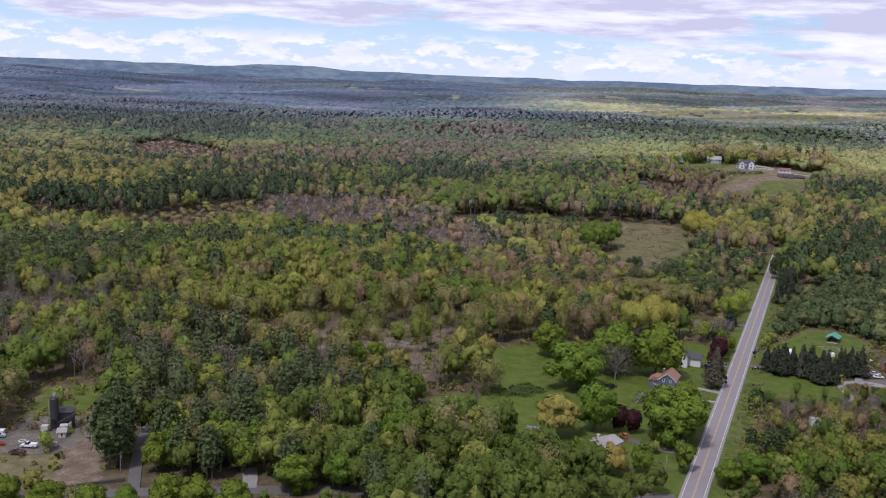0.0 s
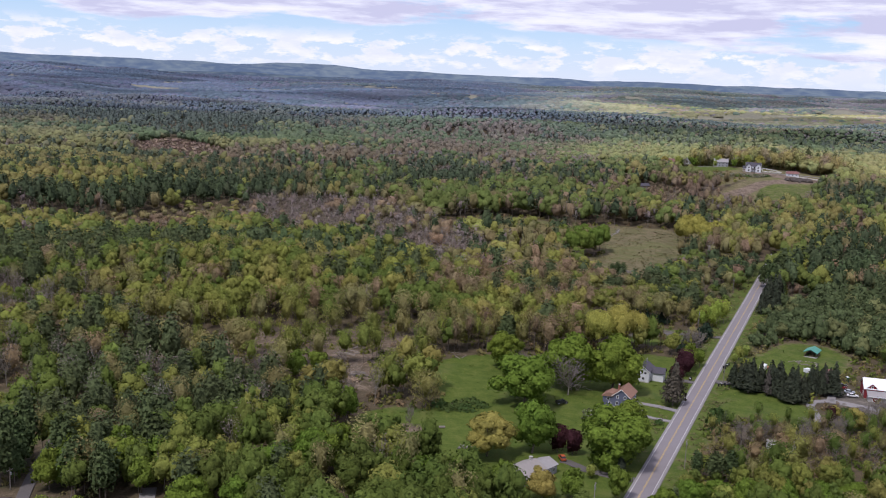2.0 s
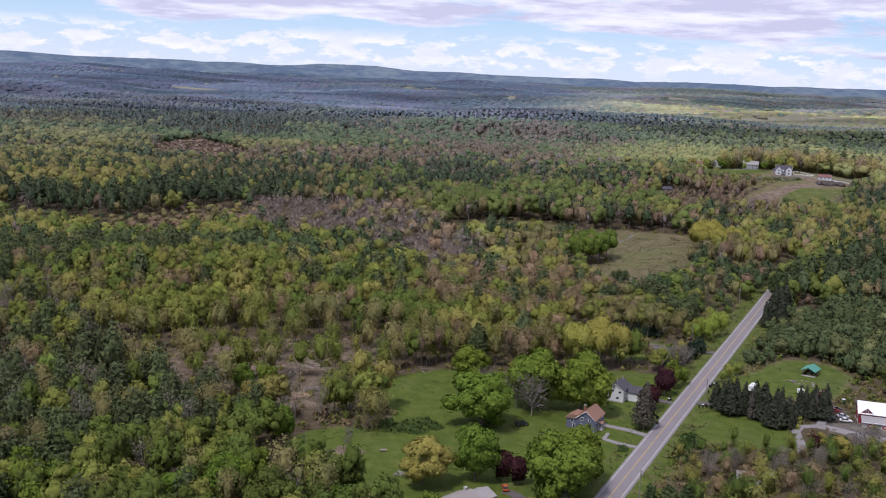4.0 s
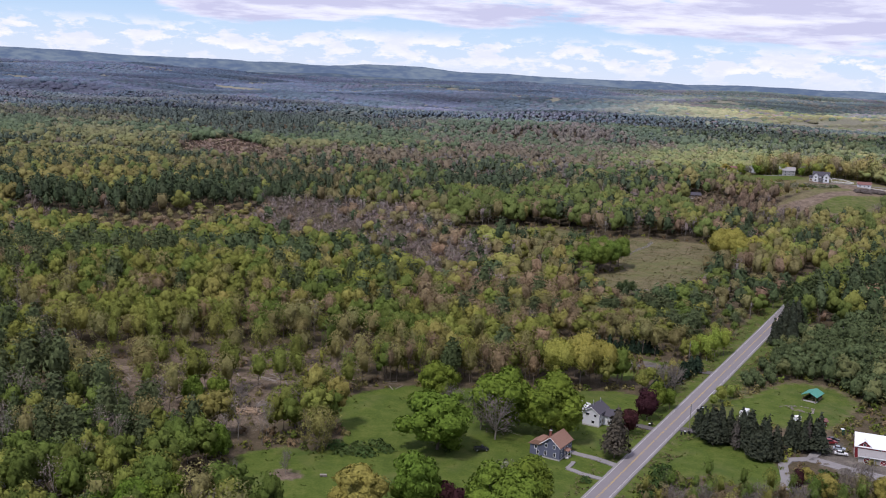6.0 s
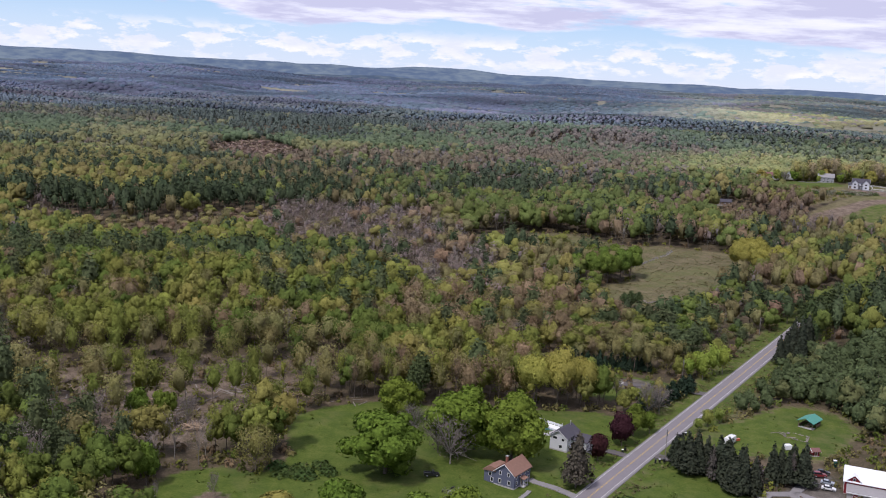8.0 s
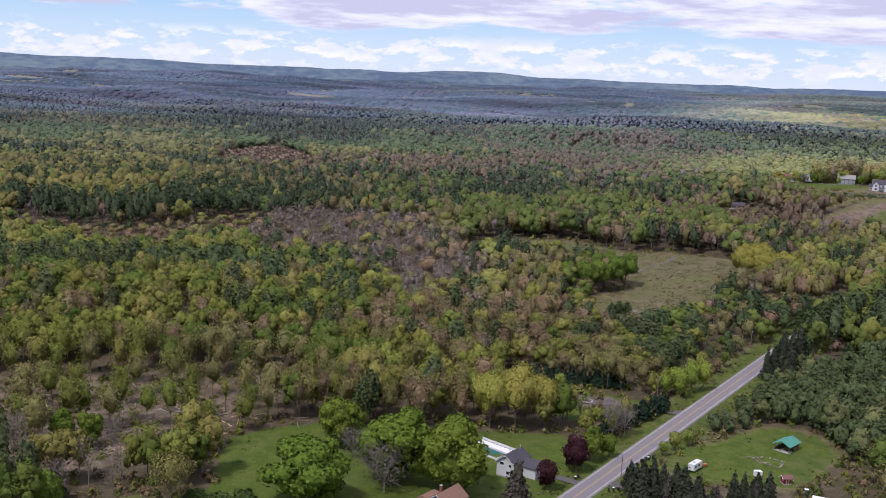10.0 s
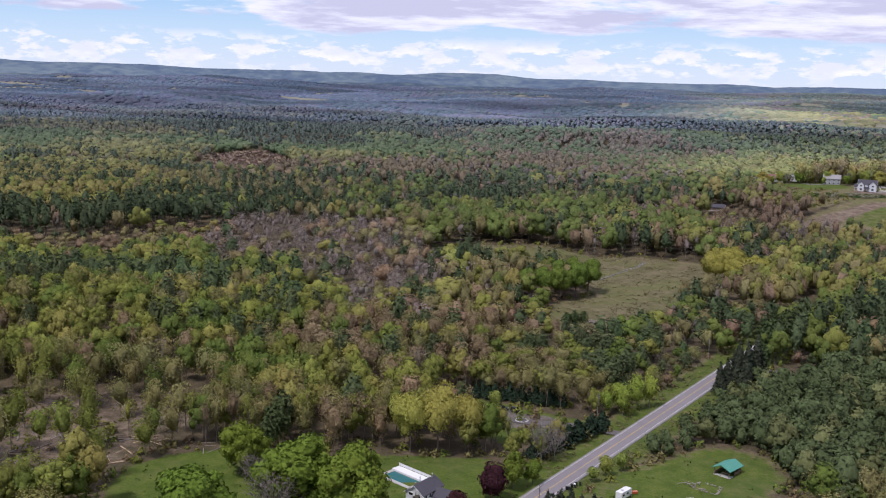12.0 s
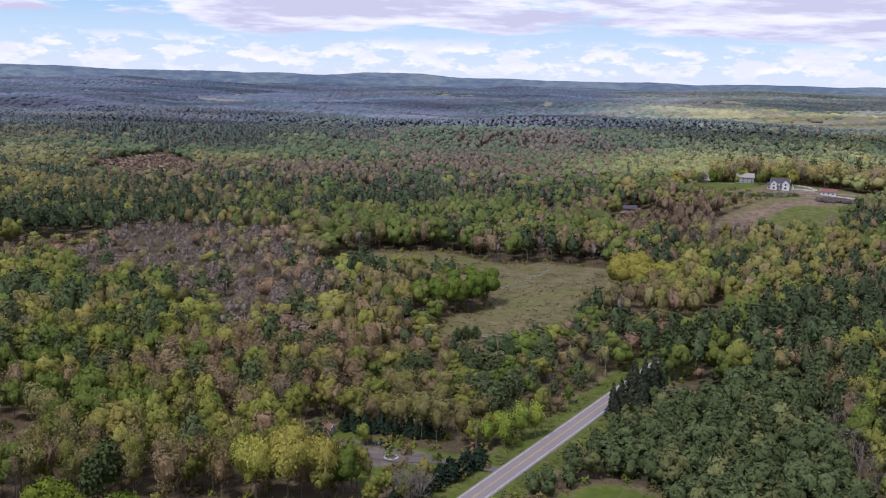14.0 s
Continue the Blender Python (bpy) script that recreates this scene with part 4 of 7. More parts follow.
def plant(name, y0, y1, cell, shapes, height, seed, label, thin=None, wider=1.0):
    """Fill a belt of woodland with trees of mixed kinds."""
    x, y, rng = scatter(y0, y1, cell, seed)
    ok = clear_of(x, y, OPEN, cell * 0.3) & ((np.abs(off_road(x, y)) > np.where(y > 655, 7.5, 11.5)) | (y > 790))
    ok &= ~((np.abs(y - 286) < 7) & (x < -20)) & ~((np.abs(x + 92 + 0.24 * (y - 293)) < 7) & (y < 325))
    ok &= ~((x > -119) & (x < -96) & (y > 284) & (y < 326))
    ok &= (inside(x, y, BOG) < 12 * (value_noise(x, y, 40, 19) - 0.5)) & (np.hypot(x, y) < 8150)
    if thin is not None:
        ok &= thin(x, y, rng)
    x, y = x[ok], y[ok]
    kind = kinds_at(x, y, rng)
    h = height * rng.uniform(0.8, 1.2, len(x)) * np.array([1.14, 1.0, 0.97, 1.05, 0.97, 0.97, 0.9])[kind]
    # tall old trees behind the hayfield, slim tall ones left standing in the cut wood
    h *= 1 + 0.2 * smooth(0.3, 0.6, swell(x, y, 110, 965, 160, 85)) + 0.15 * (inside(x, y, LOGGED) > 0)
    glade, swamp = inside(x, y, GLADE) > -3, inside(x, y, SWAMP) > -3
    h *= np.where(glade, 0.42, np.where(swamp, 0.78, 1.0))
    h *= 1 + 0.2 * smooth(0.3, 0.7, swell(x, y, -280, 870, 110, 60)) * (kind == 0)
    edge = np.abs(off_road(x, y))
    h *= np.where((x < -20) & (y < 282), 0.5, 1.0) * np.where((y < 405) & (x < 20) & (kind == 0), 0.86, 1.0)
    h *= np.where((x > 105) & (off_road(x, y) < 0) & (y > 555) & (y < 735), 0.7, 1.0)
    h *= np.where((x > 200) & (x < 256) & (y > 985) & (y < 1072), 0.55, 1.0)
    h *= np.where((edge < 26) & (y < 640), 0.62, 1.0)
    h *= np.where((off_road(x, y) > 0) & (y < 420), 0.78 - 0.2 * smooth(330, 370, y), 1.0)
    wide = wider * h * rng.uniform(0.82, 1.14, len(x)) * np.where((x > 105) & (off_road(x, y) < 0) & (y > 555) & (y < 735), 1.5, 1.0)
    wide *= np.where(glade, 2.0, np.where(swamp, 1.55, 1.0))
    scale = np.stack([wide * rng.uniform(0.82, 1.2, len(x)), wide * rng.uniform(0.82, 1.2, len(x)), h], -1)
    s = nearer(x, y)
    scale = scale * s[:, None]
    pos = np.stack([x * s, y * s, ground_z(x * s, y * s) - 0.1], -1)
    tint = PALETTE[kind] * (1 + rng.uniform(-0.17, 0.19, (len(x), 1)) * (1 - 0.5 * smooth(1000, 2200, y))[:, None]) * (1 + rng.normal(0, 0.025, (len(x), 3)))
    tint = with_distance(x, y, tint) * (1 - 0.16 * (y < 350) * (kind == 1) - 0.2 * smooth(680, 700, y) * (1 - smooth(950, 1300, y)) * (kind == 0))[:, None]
    # open-crowned trees in the thinned wood and in the brush east of the highway
    tint = tint * np.where((kind >= 4) & (y < 660), 1.1, 1.0)[:, None]
    tint = tint * np.where(swamp | glade, 1.15, 1.0)[:, None]
    airy = ((inside(x, y, LOGGED) > -10) & (y > 405)) | ((off_road(x, y) > 0) & (y < 420) & (y > 335))
    form = np.where(airy & (kind >= 1) & (kind <= 3), 4, kind)
    for group, (sel, forms) in shapes.items():
        m = np.isin(form, sel)
        if m.sum():
            mats = [BARK, NEEDLE] if group == "pines" else [PALE_BARK if group == "bare" else BARK, LEAF]
            stand(f"{name}_{group}", forms, pos[m], scale[m], np.clip(tint[m], 0.005, 0.5), label[group], mats, seed=seed + len(group))


def forms(full, thin, bare, pines):
    return {"broadleaf": ([1, 2, 3], full), "thin": ([4, 5], thin), "bare": ([6], bare), "pines": ([0], pines)}


LABELS = {"broadleaf": "dense green and yellow broadleaf trees in spring leaf", "thin": "thin olive and brown trees in half-open leaf",
          "bare": "grey leafless trees with fine twigs and buds", "pines": "dark green white pines with layered boughs"}

near = forms([lobed(k, 18, 5.7, 360, 0.8, lobes=12 + k % 5, lobe=0.37, base=0.06 + 0.05 * (k % 3), core=0.76, level=0, limbs=3, trunk=0.2) for k in range(10)],
             [broadleaf(20 + k, 18, 5.2, 640, 0.62, lumps=14, limbs=8, trunk=0.16, base=0.22 + 0.04 * (k % 3), twigs=1, core=0.6, level=0, loose=0.12, swell_by=0.36, corners=3) for k in range(7)],
             [broadleaf(40 + k, 17, 4.4, 230, 0.46, limbs=11, trunk=0.15, base=0.26, twigs=3, core=0, loose=0.14, corners=3) for k in range(4)],
             [pine(60 + k, 20, 6.2, 420, 1.15, corners=3, core=0.55, base=0.14) for k in range(7)])


def near_thin(x, y, rng):
    east = off_road(x, y) > 0
    return (rng.random(len(x)) > 0.62 * (inside(x, y, LOGGED) > -6)) & ~(east & (y > 480) & (y < 640) & (x < 285)) & ~(east & (y < 480) & (y > 395) & (x < 232))


plant("near_woods", 268, 640, 8.3, near, 17.5, 101, LABELS, near_thin)
middle = forms([lobed(k, 18, 6.6, 90, 1.2, lobes=6 + k % 3, lobe=0.46, base=0.08, core=0.88, level=0, limbs=0, sides=3) for k in range(10)],
               [broadleaf(20 + k, 18, 5.3, 130, 0.95, lumps=12, limbs=4, trunk=0.15, base=0.16, sides=3, corners=3, core=0.7, level=0, loose=0.10, swell_by=0.34) for k in range(7)],
               [broadleaf(40 + k, 16, 4.6, 110, 0.72, lumps=10, limbs=8, trunk=0.11, base=0.14, sides=3, corners=3, twigs=1, core=0.3, level=-1, loose=0.14) for k in range(5)],
               [pine(60 + k, 20, 5.6, 90, 1.6, corners=3, sides=3, level=0, core=0.62) for k in range(6)])
plant("middle_woods", 640, 1150, 9.6, middle, 18.0, 102, LABELS)
far = forms([lobed(k, 16, 8.2, 26, 2.0, lobes=4, lobe=0.55, base=0.04, core=0.92, level=0, limbs=0, wood=False) for k in range(8)],
            [broadleaf(20 + k, 16, 6.8, 34, 1.8, lumps=9, limbs=0, base=0.08, corners=3, level=0, swell_by=0.34, core=0.78, loose=0.12, wood=False) for k in range(5)],
            [broadleaf(40 + k, 16, 6.2, 36, 1.4, limbs=2, trunk=0.2, base=0.1, sides=3, corners=3, level=-1, core=0.55) for k in range(3)],
            [pine(60 + k, 18, 5.8, 30, 2.2, corners=3, level=-1, core=0.66, wood=False) for k in range(4)])
plant("far_woods", 1150, 2100, 14.0, far, 17.0, 103, LABELS)
plant("south_woods", -140, 262, 9.5, far, 14.0, 107, LABELS)
distant = forms([broadleaf(k, 16, 8.0, 9, 2.6, lumps=8, limbs=0, base=0.05, corners=3, level=0, core=0.95, swell_by=0.34, loose=0.06, wood=False) for k in range(5)],
                [broadleaf(20 + k, 16, 7.4, 10, 2.4, lumps=8, limbs=0, base=0.05, corners=3, level=0, core=0.9, swell_by=0.34, loose=0.08, wood=False) for k in range(4)],
                [broadleaf(40 + k, 16, 7.0, 10, 2.2, lumps=8, limbs=0, base=0.05, corners=3, level=0, core=0.85, swell_by=0.34, loose=0.1, wood=False) for k in range(3)],
                [pine(60 + k, 18, 5.6, 12, 2.8, corners=3, level=-1, core=0.8, wood=False) for k in range(4)])
plant("distant_woods", 2100, 3300, 16.0, distant, 13.0, 104, LABELS, wider=1.5)


def fields_at(x, y):
    """Where pale fields lie open on the far plain."""
    return smooth(0.70, 0.78, value_noise(x * 0.35, y, 170, 83) * 0.75 + 0.25 * value_noise(x, y, 60, 84)) * smooth(3300, 3600, y)


lumps = forms(*[[mound(20 * j + k, 12, w) for k in range(4)] for j, w in enumerate((10.5, 9.5, 9.0, 6.5))])
plant("plain_woods", 3300, 8150, 30.0, lumps, 9.0, 105, LABELS, wider=2.9, thin= lambda x, y, rng: fields_at(x, y) < 0.3)


def far_canopy():
    """The closed canopy of the plain with pale fields in it, out to the foot of the hills."""
    az, rr = np.radians(np.arange(-44, 31, 0.24)), np.arange(3250, 8250, 40.0)
    ga, gr = np.meshgrid(az, rr)
    x, y = (np.sin(ga) * gr).ravel(), (np.cos(ga) * gr).ravel()
    field = fields_at(x, y)
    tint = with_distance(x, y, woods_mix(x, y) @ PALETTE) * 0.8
    tint = tint * (1 - field[:, None]) + np.array((0.25, 0.245, 0.19)) * (0.8 + 0.4 * value_noise(x, y, 120, 86))[:, None] * field[:, None]
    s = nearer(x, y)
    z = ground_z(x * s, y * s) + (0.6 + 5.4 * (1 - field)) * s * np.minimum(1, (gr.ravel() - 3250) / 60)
    n = len(az)
    k = (np.arange(len(rr) - 1)[:, None] * n + np.arange(n - 1)[None, :]).ravel()
    t = np.vstack([np.stack([k, k + 1, k + n + 1], -1), np.stack([k, k + n + 1, k + n], -1)])
    me = write_mesh("plain_canopy", np.stack([x * s, y * s, z], -1), t, np.ones(len(t)), np.clip(tint, 0.005, 0.5), [LEAF], np.tile((0.0, -0.15, 0.99), (len(x), 1)))
    return tagged(new("plain_canopy", me), "far wooded plain with patches of pale fields", "woodland", kind="stuff")


far_canopy()


def young_pines():
    """The dense young plantation east of the highway."""
    rng = np.random.default_rng(7)
    gx, gy = np.meshgrid(np.arange(150, 300, 6.3), np.arange(490, 650, 6.3))
    x, y = (gx + rng.uniform(-2.1, 2.1, gx.shape)).ravel(), (gy + rng.uniform(-2.1, 2.1, gx.shape)).ravel()
    d = off_road(x, y)
    ok = (d > 10.5 + 4 * value_noise(x, y, 15, 8)) & (x < 285) & (inside(x, y, SHED_LAWN) < -1) & (y > 505 - 12 * (x > 228)) & ~((np.hypot(x - 238, y - 628) < 16) | ((d < 30) & (y > 610)))
    x, y = x[ok], y[ok]
    h = rng.uniform(5.5, 12.0, len(x)) * (0.75 + 0.5 * smooth(12, 40, off_road(x, y)))
    w = h * rng.uniform(0.9, 1.2, len(x))
    tint = np.where(rng.random((len(x), 1)) < 0.86, np.array([(0.090, 0.118, 0.053)]), np.array([(0.15, 0.165, 0.07)])) * rng.uniform(0.75, 1.25, (len(x), 1))
    shapes = [pine(330 + k, 6, 2.7, 150, 0.6, base=0.02, sides=3, corners=3, core=0.66) for k in range(3)] + [lobed(340 + k, 6, 2.6, 130, 0.55, lobes=9, lobe=0.42, base=0.03, sides=3, limbs=0, core=0.78) for k in range(4)]
    stand("young_pines", shapes, np.stack([x, y, ground_z(x, y)], -1), np.stack([w, w, h], -1), tint, "dense young blue-green pines beside the highway", [BARK, NEEDLE], seed=5)


def brush():
    """Low brush along the edges of the yards, the road and the fields."""
    rng = np.random.default_rng(9)
    x, y, _ = scatter(300, 1230, 4.6, 31)
    near_edge = np.zeros(len(x))
    for p in OPEN:
        near_edge = np.maximum(near_edge, (np.abs(inside(x, y, p) + 3.0) < 4.0) * 0.6)
    d = off_road(x, y)
    near_edge = np.maximum(near_edge, ((np.abs(d) > 10.5) & (np.abs(d) < 18) & (y < 760)) * 0.6)
    near_edge = np.maximum(near_edge, ((d > 12) & (y < 405)) * 0.97)
    near_edge = np.maximum(near_edge, (inside(x, y, LOGGED) > 0) * 0.4)
    near_edge = np.maximum(near_edge, (np.hypot((x - 234) / 20, (y - 492) / 40) < 1) * 0.9)
    near_edge = np.maximum(near_edge, (y < 640) * 0.3)
    near_edge = np.maximum(near_edge * (y < 960), (inside(x, y, HILL_BRUSH) > 0) * 0.75)
    ok = (rng.random(len(x)) < near_edge) & (np.abs(d) > 9.5)
    for p in (ROAD_LAWN, BARN_YARD, SHED_LAWN, HOUSE_YARD, GRAVEL_YARD, EARTH_TRACK):
        ok &= inside(x, y, p) < 0.5
    ok &= ~((np.abs(y - 286) < 7) & (x < -20)) & ~((np.abs(x + 95) < 5) & (y < 330))
    x, y = x[ok], y[ok]
    h = rng.uniform(1.2, 3.6, len(x))
    w = h * rng.uniform(0.8, 1.3, len(x))
    tint = np.array([GREEN, LIME, LIME, OLIVE, OLIVE, BROWN, OLIVE])[rng.integers(0, 7, len(x))] * rng.uniform(0.85, 1.3, (len(x), 1))
    stand("brush", [bush(k, 2.5, 1.8, 38, 0.9, corners=3) for k in range(5)], np.stack([x, y, ground_z(x, y) - 0.1], -1), np.stack([w, w, h], -1), tint, "low mixed brush and saplings along the wood's edge", [BARK, LEAF], seed=6, category="brush")


def grass_tufts():
    """Uneven tufts over the meadow, the lawns, the verges and the hayfield."""
    rng = np.random.default_rng(12)
    x, y = rng.uniform(-10, 235, 60000), rng.uniform(325, 930, 60000)
    d = np.abs(off_road(x, y))
    chance = 0.05 * (inside(x, y, HOUSE_YARD) > 0) + 0.6 * (inside(x, y, BACK_FIELD) > 0) + 0.05 * (inside(x, y, SHED_LAWN) > 0) + 0.1 * (inside(x, y, ROAD_LAWN) > 0) + 0.5 * ((d > 5.4) & (d < 11) & (y < 720))
    chance = chance * (0.15 + 1.3 * value_noise(x, y, 9, 77))
    ok = rng.random(len(x)) < chance
    ok &= d > 5.3
    x, y = x[ok], y[ok]
    s = rng.uniform(0.5, 1.3, len(x))
    dry = (inside(x, y, BACK_FIELD) > 0) | (d[ok] < 11)
    tint = np.where(dry[:, None], np.array([(0.175, 0.160, 0.078)]), np.array([(0.110, 0.150, 0.034)])) * rng.uniform(0.7, 1.3, (len(x), 1))
    shapes = [bush(300 + k, 1, 1.2, 5, 0.9, corners=3) for k in range(3)]
    for f in shapes:
        f.t, f.leaf = f.t[f.leaf > 0], f.leaf[f.leaf > 0]
    stand("grass_tufts", shapes, np.stack([x, y, ground_z(x, y) - 0.05], -1), np.stack([s, s, s * 0.4], -1), tint, "uneven tufts of meadow grass", [LEAF, LEAF], seed=8, category="grass")


def bog_scrub():
    """Low brown scrub over the open bog."""
    rng = np.random.default_rng(15)
    x, y = rng.uniform(-490, -250, 5000), rng.uniform(1180, 1620, 5000)
    ok = inside(x, y, BOG) > -14
    x, y = x[ok], y[ok]
    h = rng.uniform(1.0, 3.2, len(x)) * (1 + 1.2 * (value_noise(x, y, 30, 4) > 0.62))
    tint = np.array([(0.30, 0.225, 0.175), (0.27, 0.215, 0.175), (0.30, 0.25, 0.17)])[rng.integers(0, 3, len(x))] * rng.uniform(0.88, 1.1, (len(x), 1))
    stand("bog_scrub", [bush(320 + k, 2.5, 2.6, 14, 1.8, corners=3) for k in range(3)], np.stack([x, y, ground_z(x, y) - 0.1], -1), np.stack([h, h, h], -1), tint, "low reddish-brown scrub on an open bog", [BARK, LEAF], seed=16, category="scrub")


young_pines()
brush()
bog_scrub()
grass_tufts()

# ---- single trees ----
def proto(name, shape, tint, bark=BARK, leaf=LEAF):
    """The two meshes, trunk and crown, that trees of one kind share."""
    out = []
    for part_name, mat in (("trunk", bark), ("crown", leaf)):
        keep = (shape.leaf == 0) if part_name == "trunk" else (shape.leaf > 0)
        t = shape.t[keep]
        used, inv = np.unique(t, return_inverse=True)
        out.append(write_mesh(f"{name}_{part_name}", shape.v[used], inv.reshape(-1, 3), shape.leaf[keep], np.array(tint), [mat], shape.n[used]))
    return out


def tree_at(name, meshes, x, y, height, wide, label, category="tree", group="", turn=0.0):
    """One tree: an empty at its foot that carries trunk and crown. wide: width in units of the shape's own."""
    foot = new(name)
    foot.matrix_basis = pose(x, y, float(ground_z(x, y)), 0, 0, turn) @ Matrix.Diagonal((wide, wide, height, 1))
    for part_name, me in zip(("trunk", "crown"), meshes):
        new(part_name, me).parent = foot
    return tagged(foot, label, category, group)


MAPLE = [proto("maple", lobed(200 + k, 20, 10.0, 2600, 0.75, lobes=40, lobe=0.26, base=0.0, core=0.76, limbs=9, trunk=0.45, sides=7, level=1, corners=4, reach=1.9), (0.148, 0.210, 0.034)) for k in range(3)]
ROUND = [proto("round", lobed(210 + k, 14, 5.6, 1300, 0.62, lobes=22, lobe=0.32, base=0.04, core=0.74, limbs=7, trunk=0.28, sides=6, level=1, corners=4, reach=1.8), (0.15, 0.205, 0.036)) for k in range(2)]
GOLD = [proto("gold", lobed(220 + k, 16, 7.4, 2100, 0.48, lobes=17, lobe=0.4, base=0.2, core=0.7, limbs=11, trunk=0.3, sides=6, level=1, corners=4), (0.365, 0.345, 0.085)) for k in range(2)]
BROAD_GOLD = proto("broad_gold", lobed(228, 16, 8.0, 2000, 0.5, lobes=16, lobe=0.42, base=0.08, limbs=9, trunk=0.3, sides=6, level=1, corners=4), (0.31, 0.285, 0.07))
FIELD_MAPLE = proto("field_maple", lobed(229, 20, 9.6, 1500, 0.7, lobes=26, lobe=0.32, base=0.14, limbs=7, trunk=0.4, level=1, corners=4), (0.140, 0.196, 0.040))
TAWNY = proto("tawny", lobed(225, 13, 6.2, 1500, 0.42, lobes=18, lobe=0.36, base=0.06, limbs=7, trunk=0.25, level=1, corners=4), (0.30, 0.262, 0.072))
BIRCH = [proto("birch", broadleaf(234 + k, 12, 3.6, 760, 0.5, base=0.14, limbs=7, trunk=0.15, core=0.62, loose=0.14, swell_by=0.32), (0.29, 0.37, 0.07), PALE_BARK) for k in range(2)]
FRESH = [proto("fresh", broadleaf(230 + k, 11, 3.6, 600, 0.55, base=0.1, limbs=6, trunk=0.16, core=0.7, loose=0.12), (0.27, 0.31, 0.075)) for k in range(2)]
WINE = [proto("wine", broadleaf(240 + k, 11, 4.3, 800, 0.55, base=0.08, limbs=6, trunk=0.2, core=0.85), PURPLE) for k in range(2)]
NAKED = [proto("naked", broadleaf(250 + k, 13, 5.0, 420, 0.4, base=0.12, limbs=18, trunk=0.2, twigs=11, core=0, loose=0.1), (0.17, 0.14, 0.13), PALE_BARK) for k in range(2)]
FIR = [proto("fir", spruce(260 + k, 13, 3.1, 950, 0.62), (0.056, 0.066, 0.044), leaf=NEEDLE) for k in range(3)]
RAGGED = proto("ragged", spruce(268, 13, 2.5, 380, 0.6, core=0.4), (0.105, 0.092, 0.082), leaf=NEEDLE)
DULL_FIR = proto("dull_fir", spruce(265, 15, 4.6, 800, 0.7), (0.10, 0.088, 0.068), leaf=NEEDLE)
HILL_PINE = [proto("hill_pine", pine(276 + k, 20, 5.2, 420, 1.05, core=0.45), (0.10, 0.122, 0.058), leaf=NEEDLE) for k in range(2)]
# leaf tints raised to carry the sunlight on the hilltop
HAZY = [proto("hazy", broadleaf(295 + k, 15, 4.6, 520, 0.6, base=0.2, limbs=9, trunk=0.2, twigs=3, core=0.4, loose=0.14, swell_by=0.34), tint) for k, tint in enumerate(((0.47, 0.40, 0.17), (0.40, 0.385, 0.16), (0.37, 0.30, 0.19)))]
SLENDER = [proto("slender", broadleaf(310 + k, 18, 3.9, 520, 0.5, base=0.36, limbs=12, trunk=0.19, twigs=4, core=0.3, loose=0.16, swell_by=0.34, corners=3), tint) for k, tint in enumerate(((0.20, 0.20, 0.062), (0.24, 0.215, 0.08), (0.225, 0.165, 0.10), (0.25, 0.27, 0.06)))]
WPINE = [proto("wpine", pine(270 + k, 20, 6.0, 760, 1.05, core=0.55), PINE, leaf=NEEDLE) for k in range(3)]
SHRUB = [proto("shrub", bush(280 + k, 2.2, 2.4, 260, 0.45), (0.075, 0.12, 0.038)) for k in range(2)]
PALE_SHRUB = proto("pale_shrub", bush(285, 3, 3.2, 320, 0.42), (0.24, 0.24, 0.17))
CEDAR = [proto("cedar", spruce(290 + k, 6, 1.7, 330, 0.55, base=0.02), (0.032, 0.052, 0.032), leaf=NEEDLE) for k in range(2)]

DEEP = "broad maple with a dense fresh green crown on a lawn"
for x, y, h, w, k in ((61, 405, 23, 29, 0), (53, 452, 18, 18, 1), (83, 432, 24, 28, 1), (99, 428, 25, 28, 2), (88, 343, 23, 27, 0), (94, 357, 20, 22, 2), (61, 352, 20, 18, 1)):
    tree_at("maple_tree", MAPLE[k], x, y, h, w, DEEP, group="maples on the lawn", turn=x * 7)
tree_at("maple_tree", TAWNY, 45, 347, 17, 22, "round maple with a tawny yellow spring crown")
for x, y, h, w in ((70, 354, 11, 9.5), (75, 352, 10, 8.5)):
    tree_at("plum_tree", WINE[0], x, y, h, w, "small dark purple-leaved plum tree by a ranch house")
tree_at("plum_tree", WINE[1], 136, 455, 12, 12, "dark purple-leaved tree beside the highway lawn")
tree_at("plum_tree", WINE[0], 128, 438, 10, 9, "dark wine-red tree behind a brown conifer")
for x, y, h, w in ((80, 419, 17, 22), (62, 443, 11, 13), (74, 428, 14, 17)):
    tree_at("bare_tree", NAKED[0], x, y, h, w, "grey leafless tree with fine twigs on a lawn", group="bare trees on the lawn", turn=x)
tree_at("bare_tree", NAKED[1], 17, 371, 9, 5, "small leafless tree in a patch of bare earth")
tree_at("bare_tree", NAKED[1], 4, 360, 9, 3, "slender leafless sapling in the meadow")
tree_at("spruce_tree", DULL_FIR, 122, 413, 20, 20, "broad brownish old spruce in a front yard")
tree_at("maple_tree", ROUND[0], 140, 467, 13, 12, "young maple with a bright green crown by the road")
tree_at("maple_tree", ROUND[1], 146, 471, 9, 8, "young maple with a bright green crown by the road")
PALE = proto("pale", broadleaf(295, 18, 9.0, 2200, 0.5, lumps=30, base=0.18, limbs=16, trunk=0.26, twigs=4, core=0.3, level=1, loose=0.12), (0.265, 0.255, 0.084))
tree_at("birch_tree", PALE, 22, 392, 16, 15, "slim pale yellow-green tree at the meadow's edge")
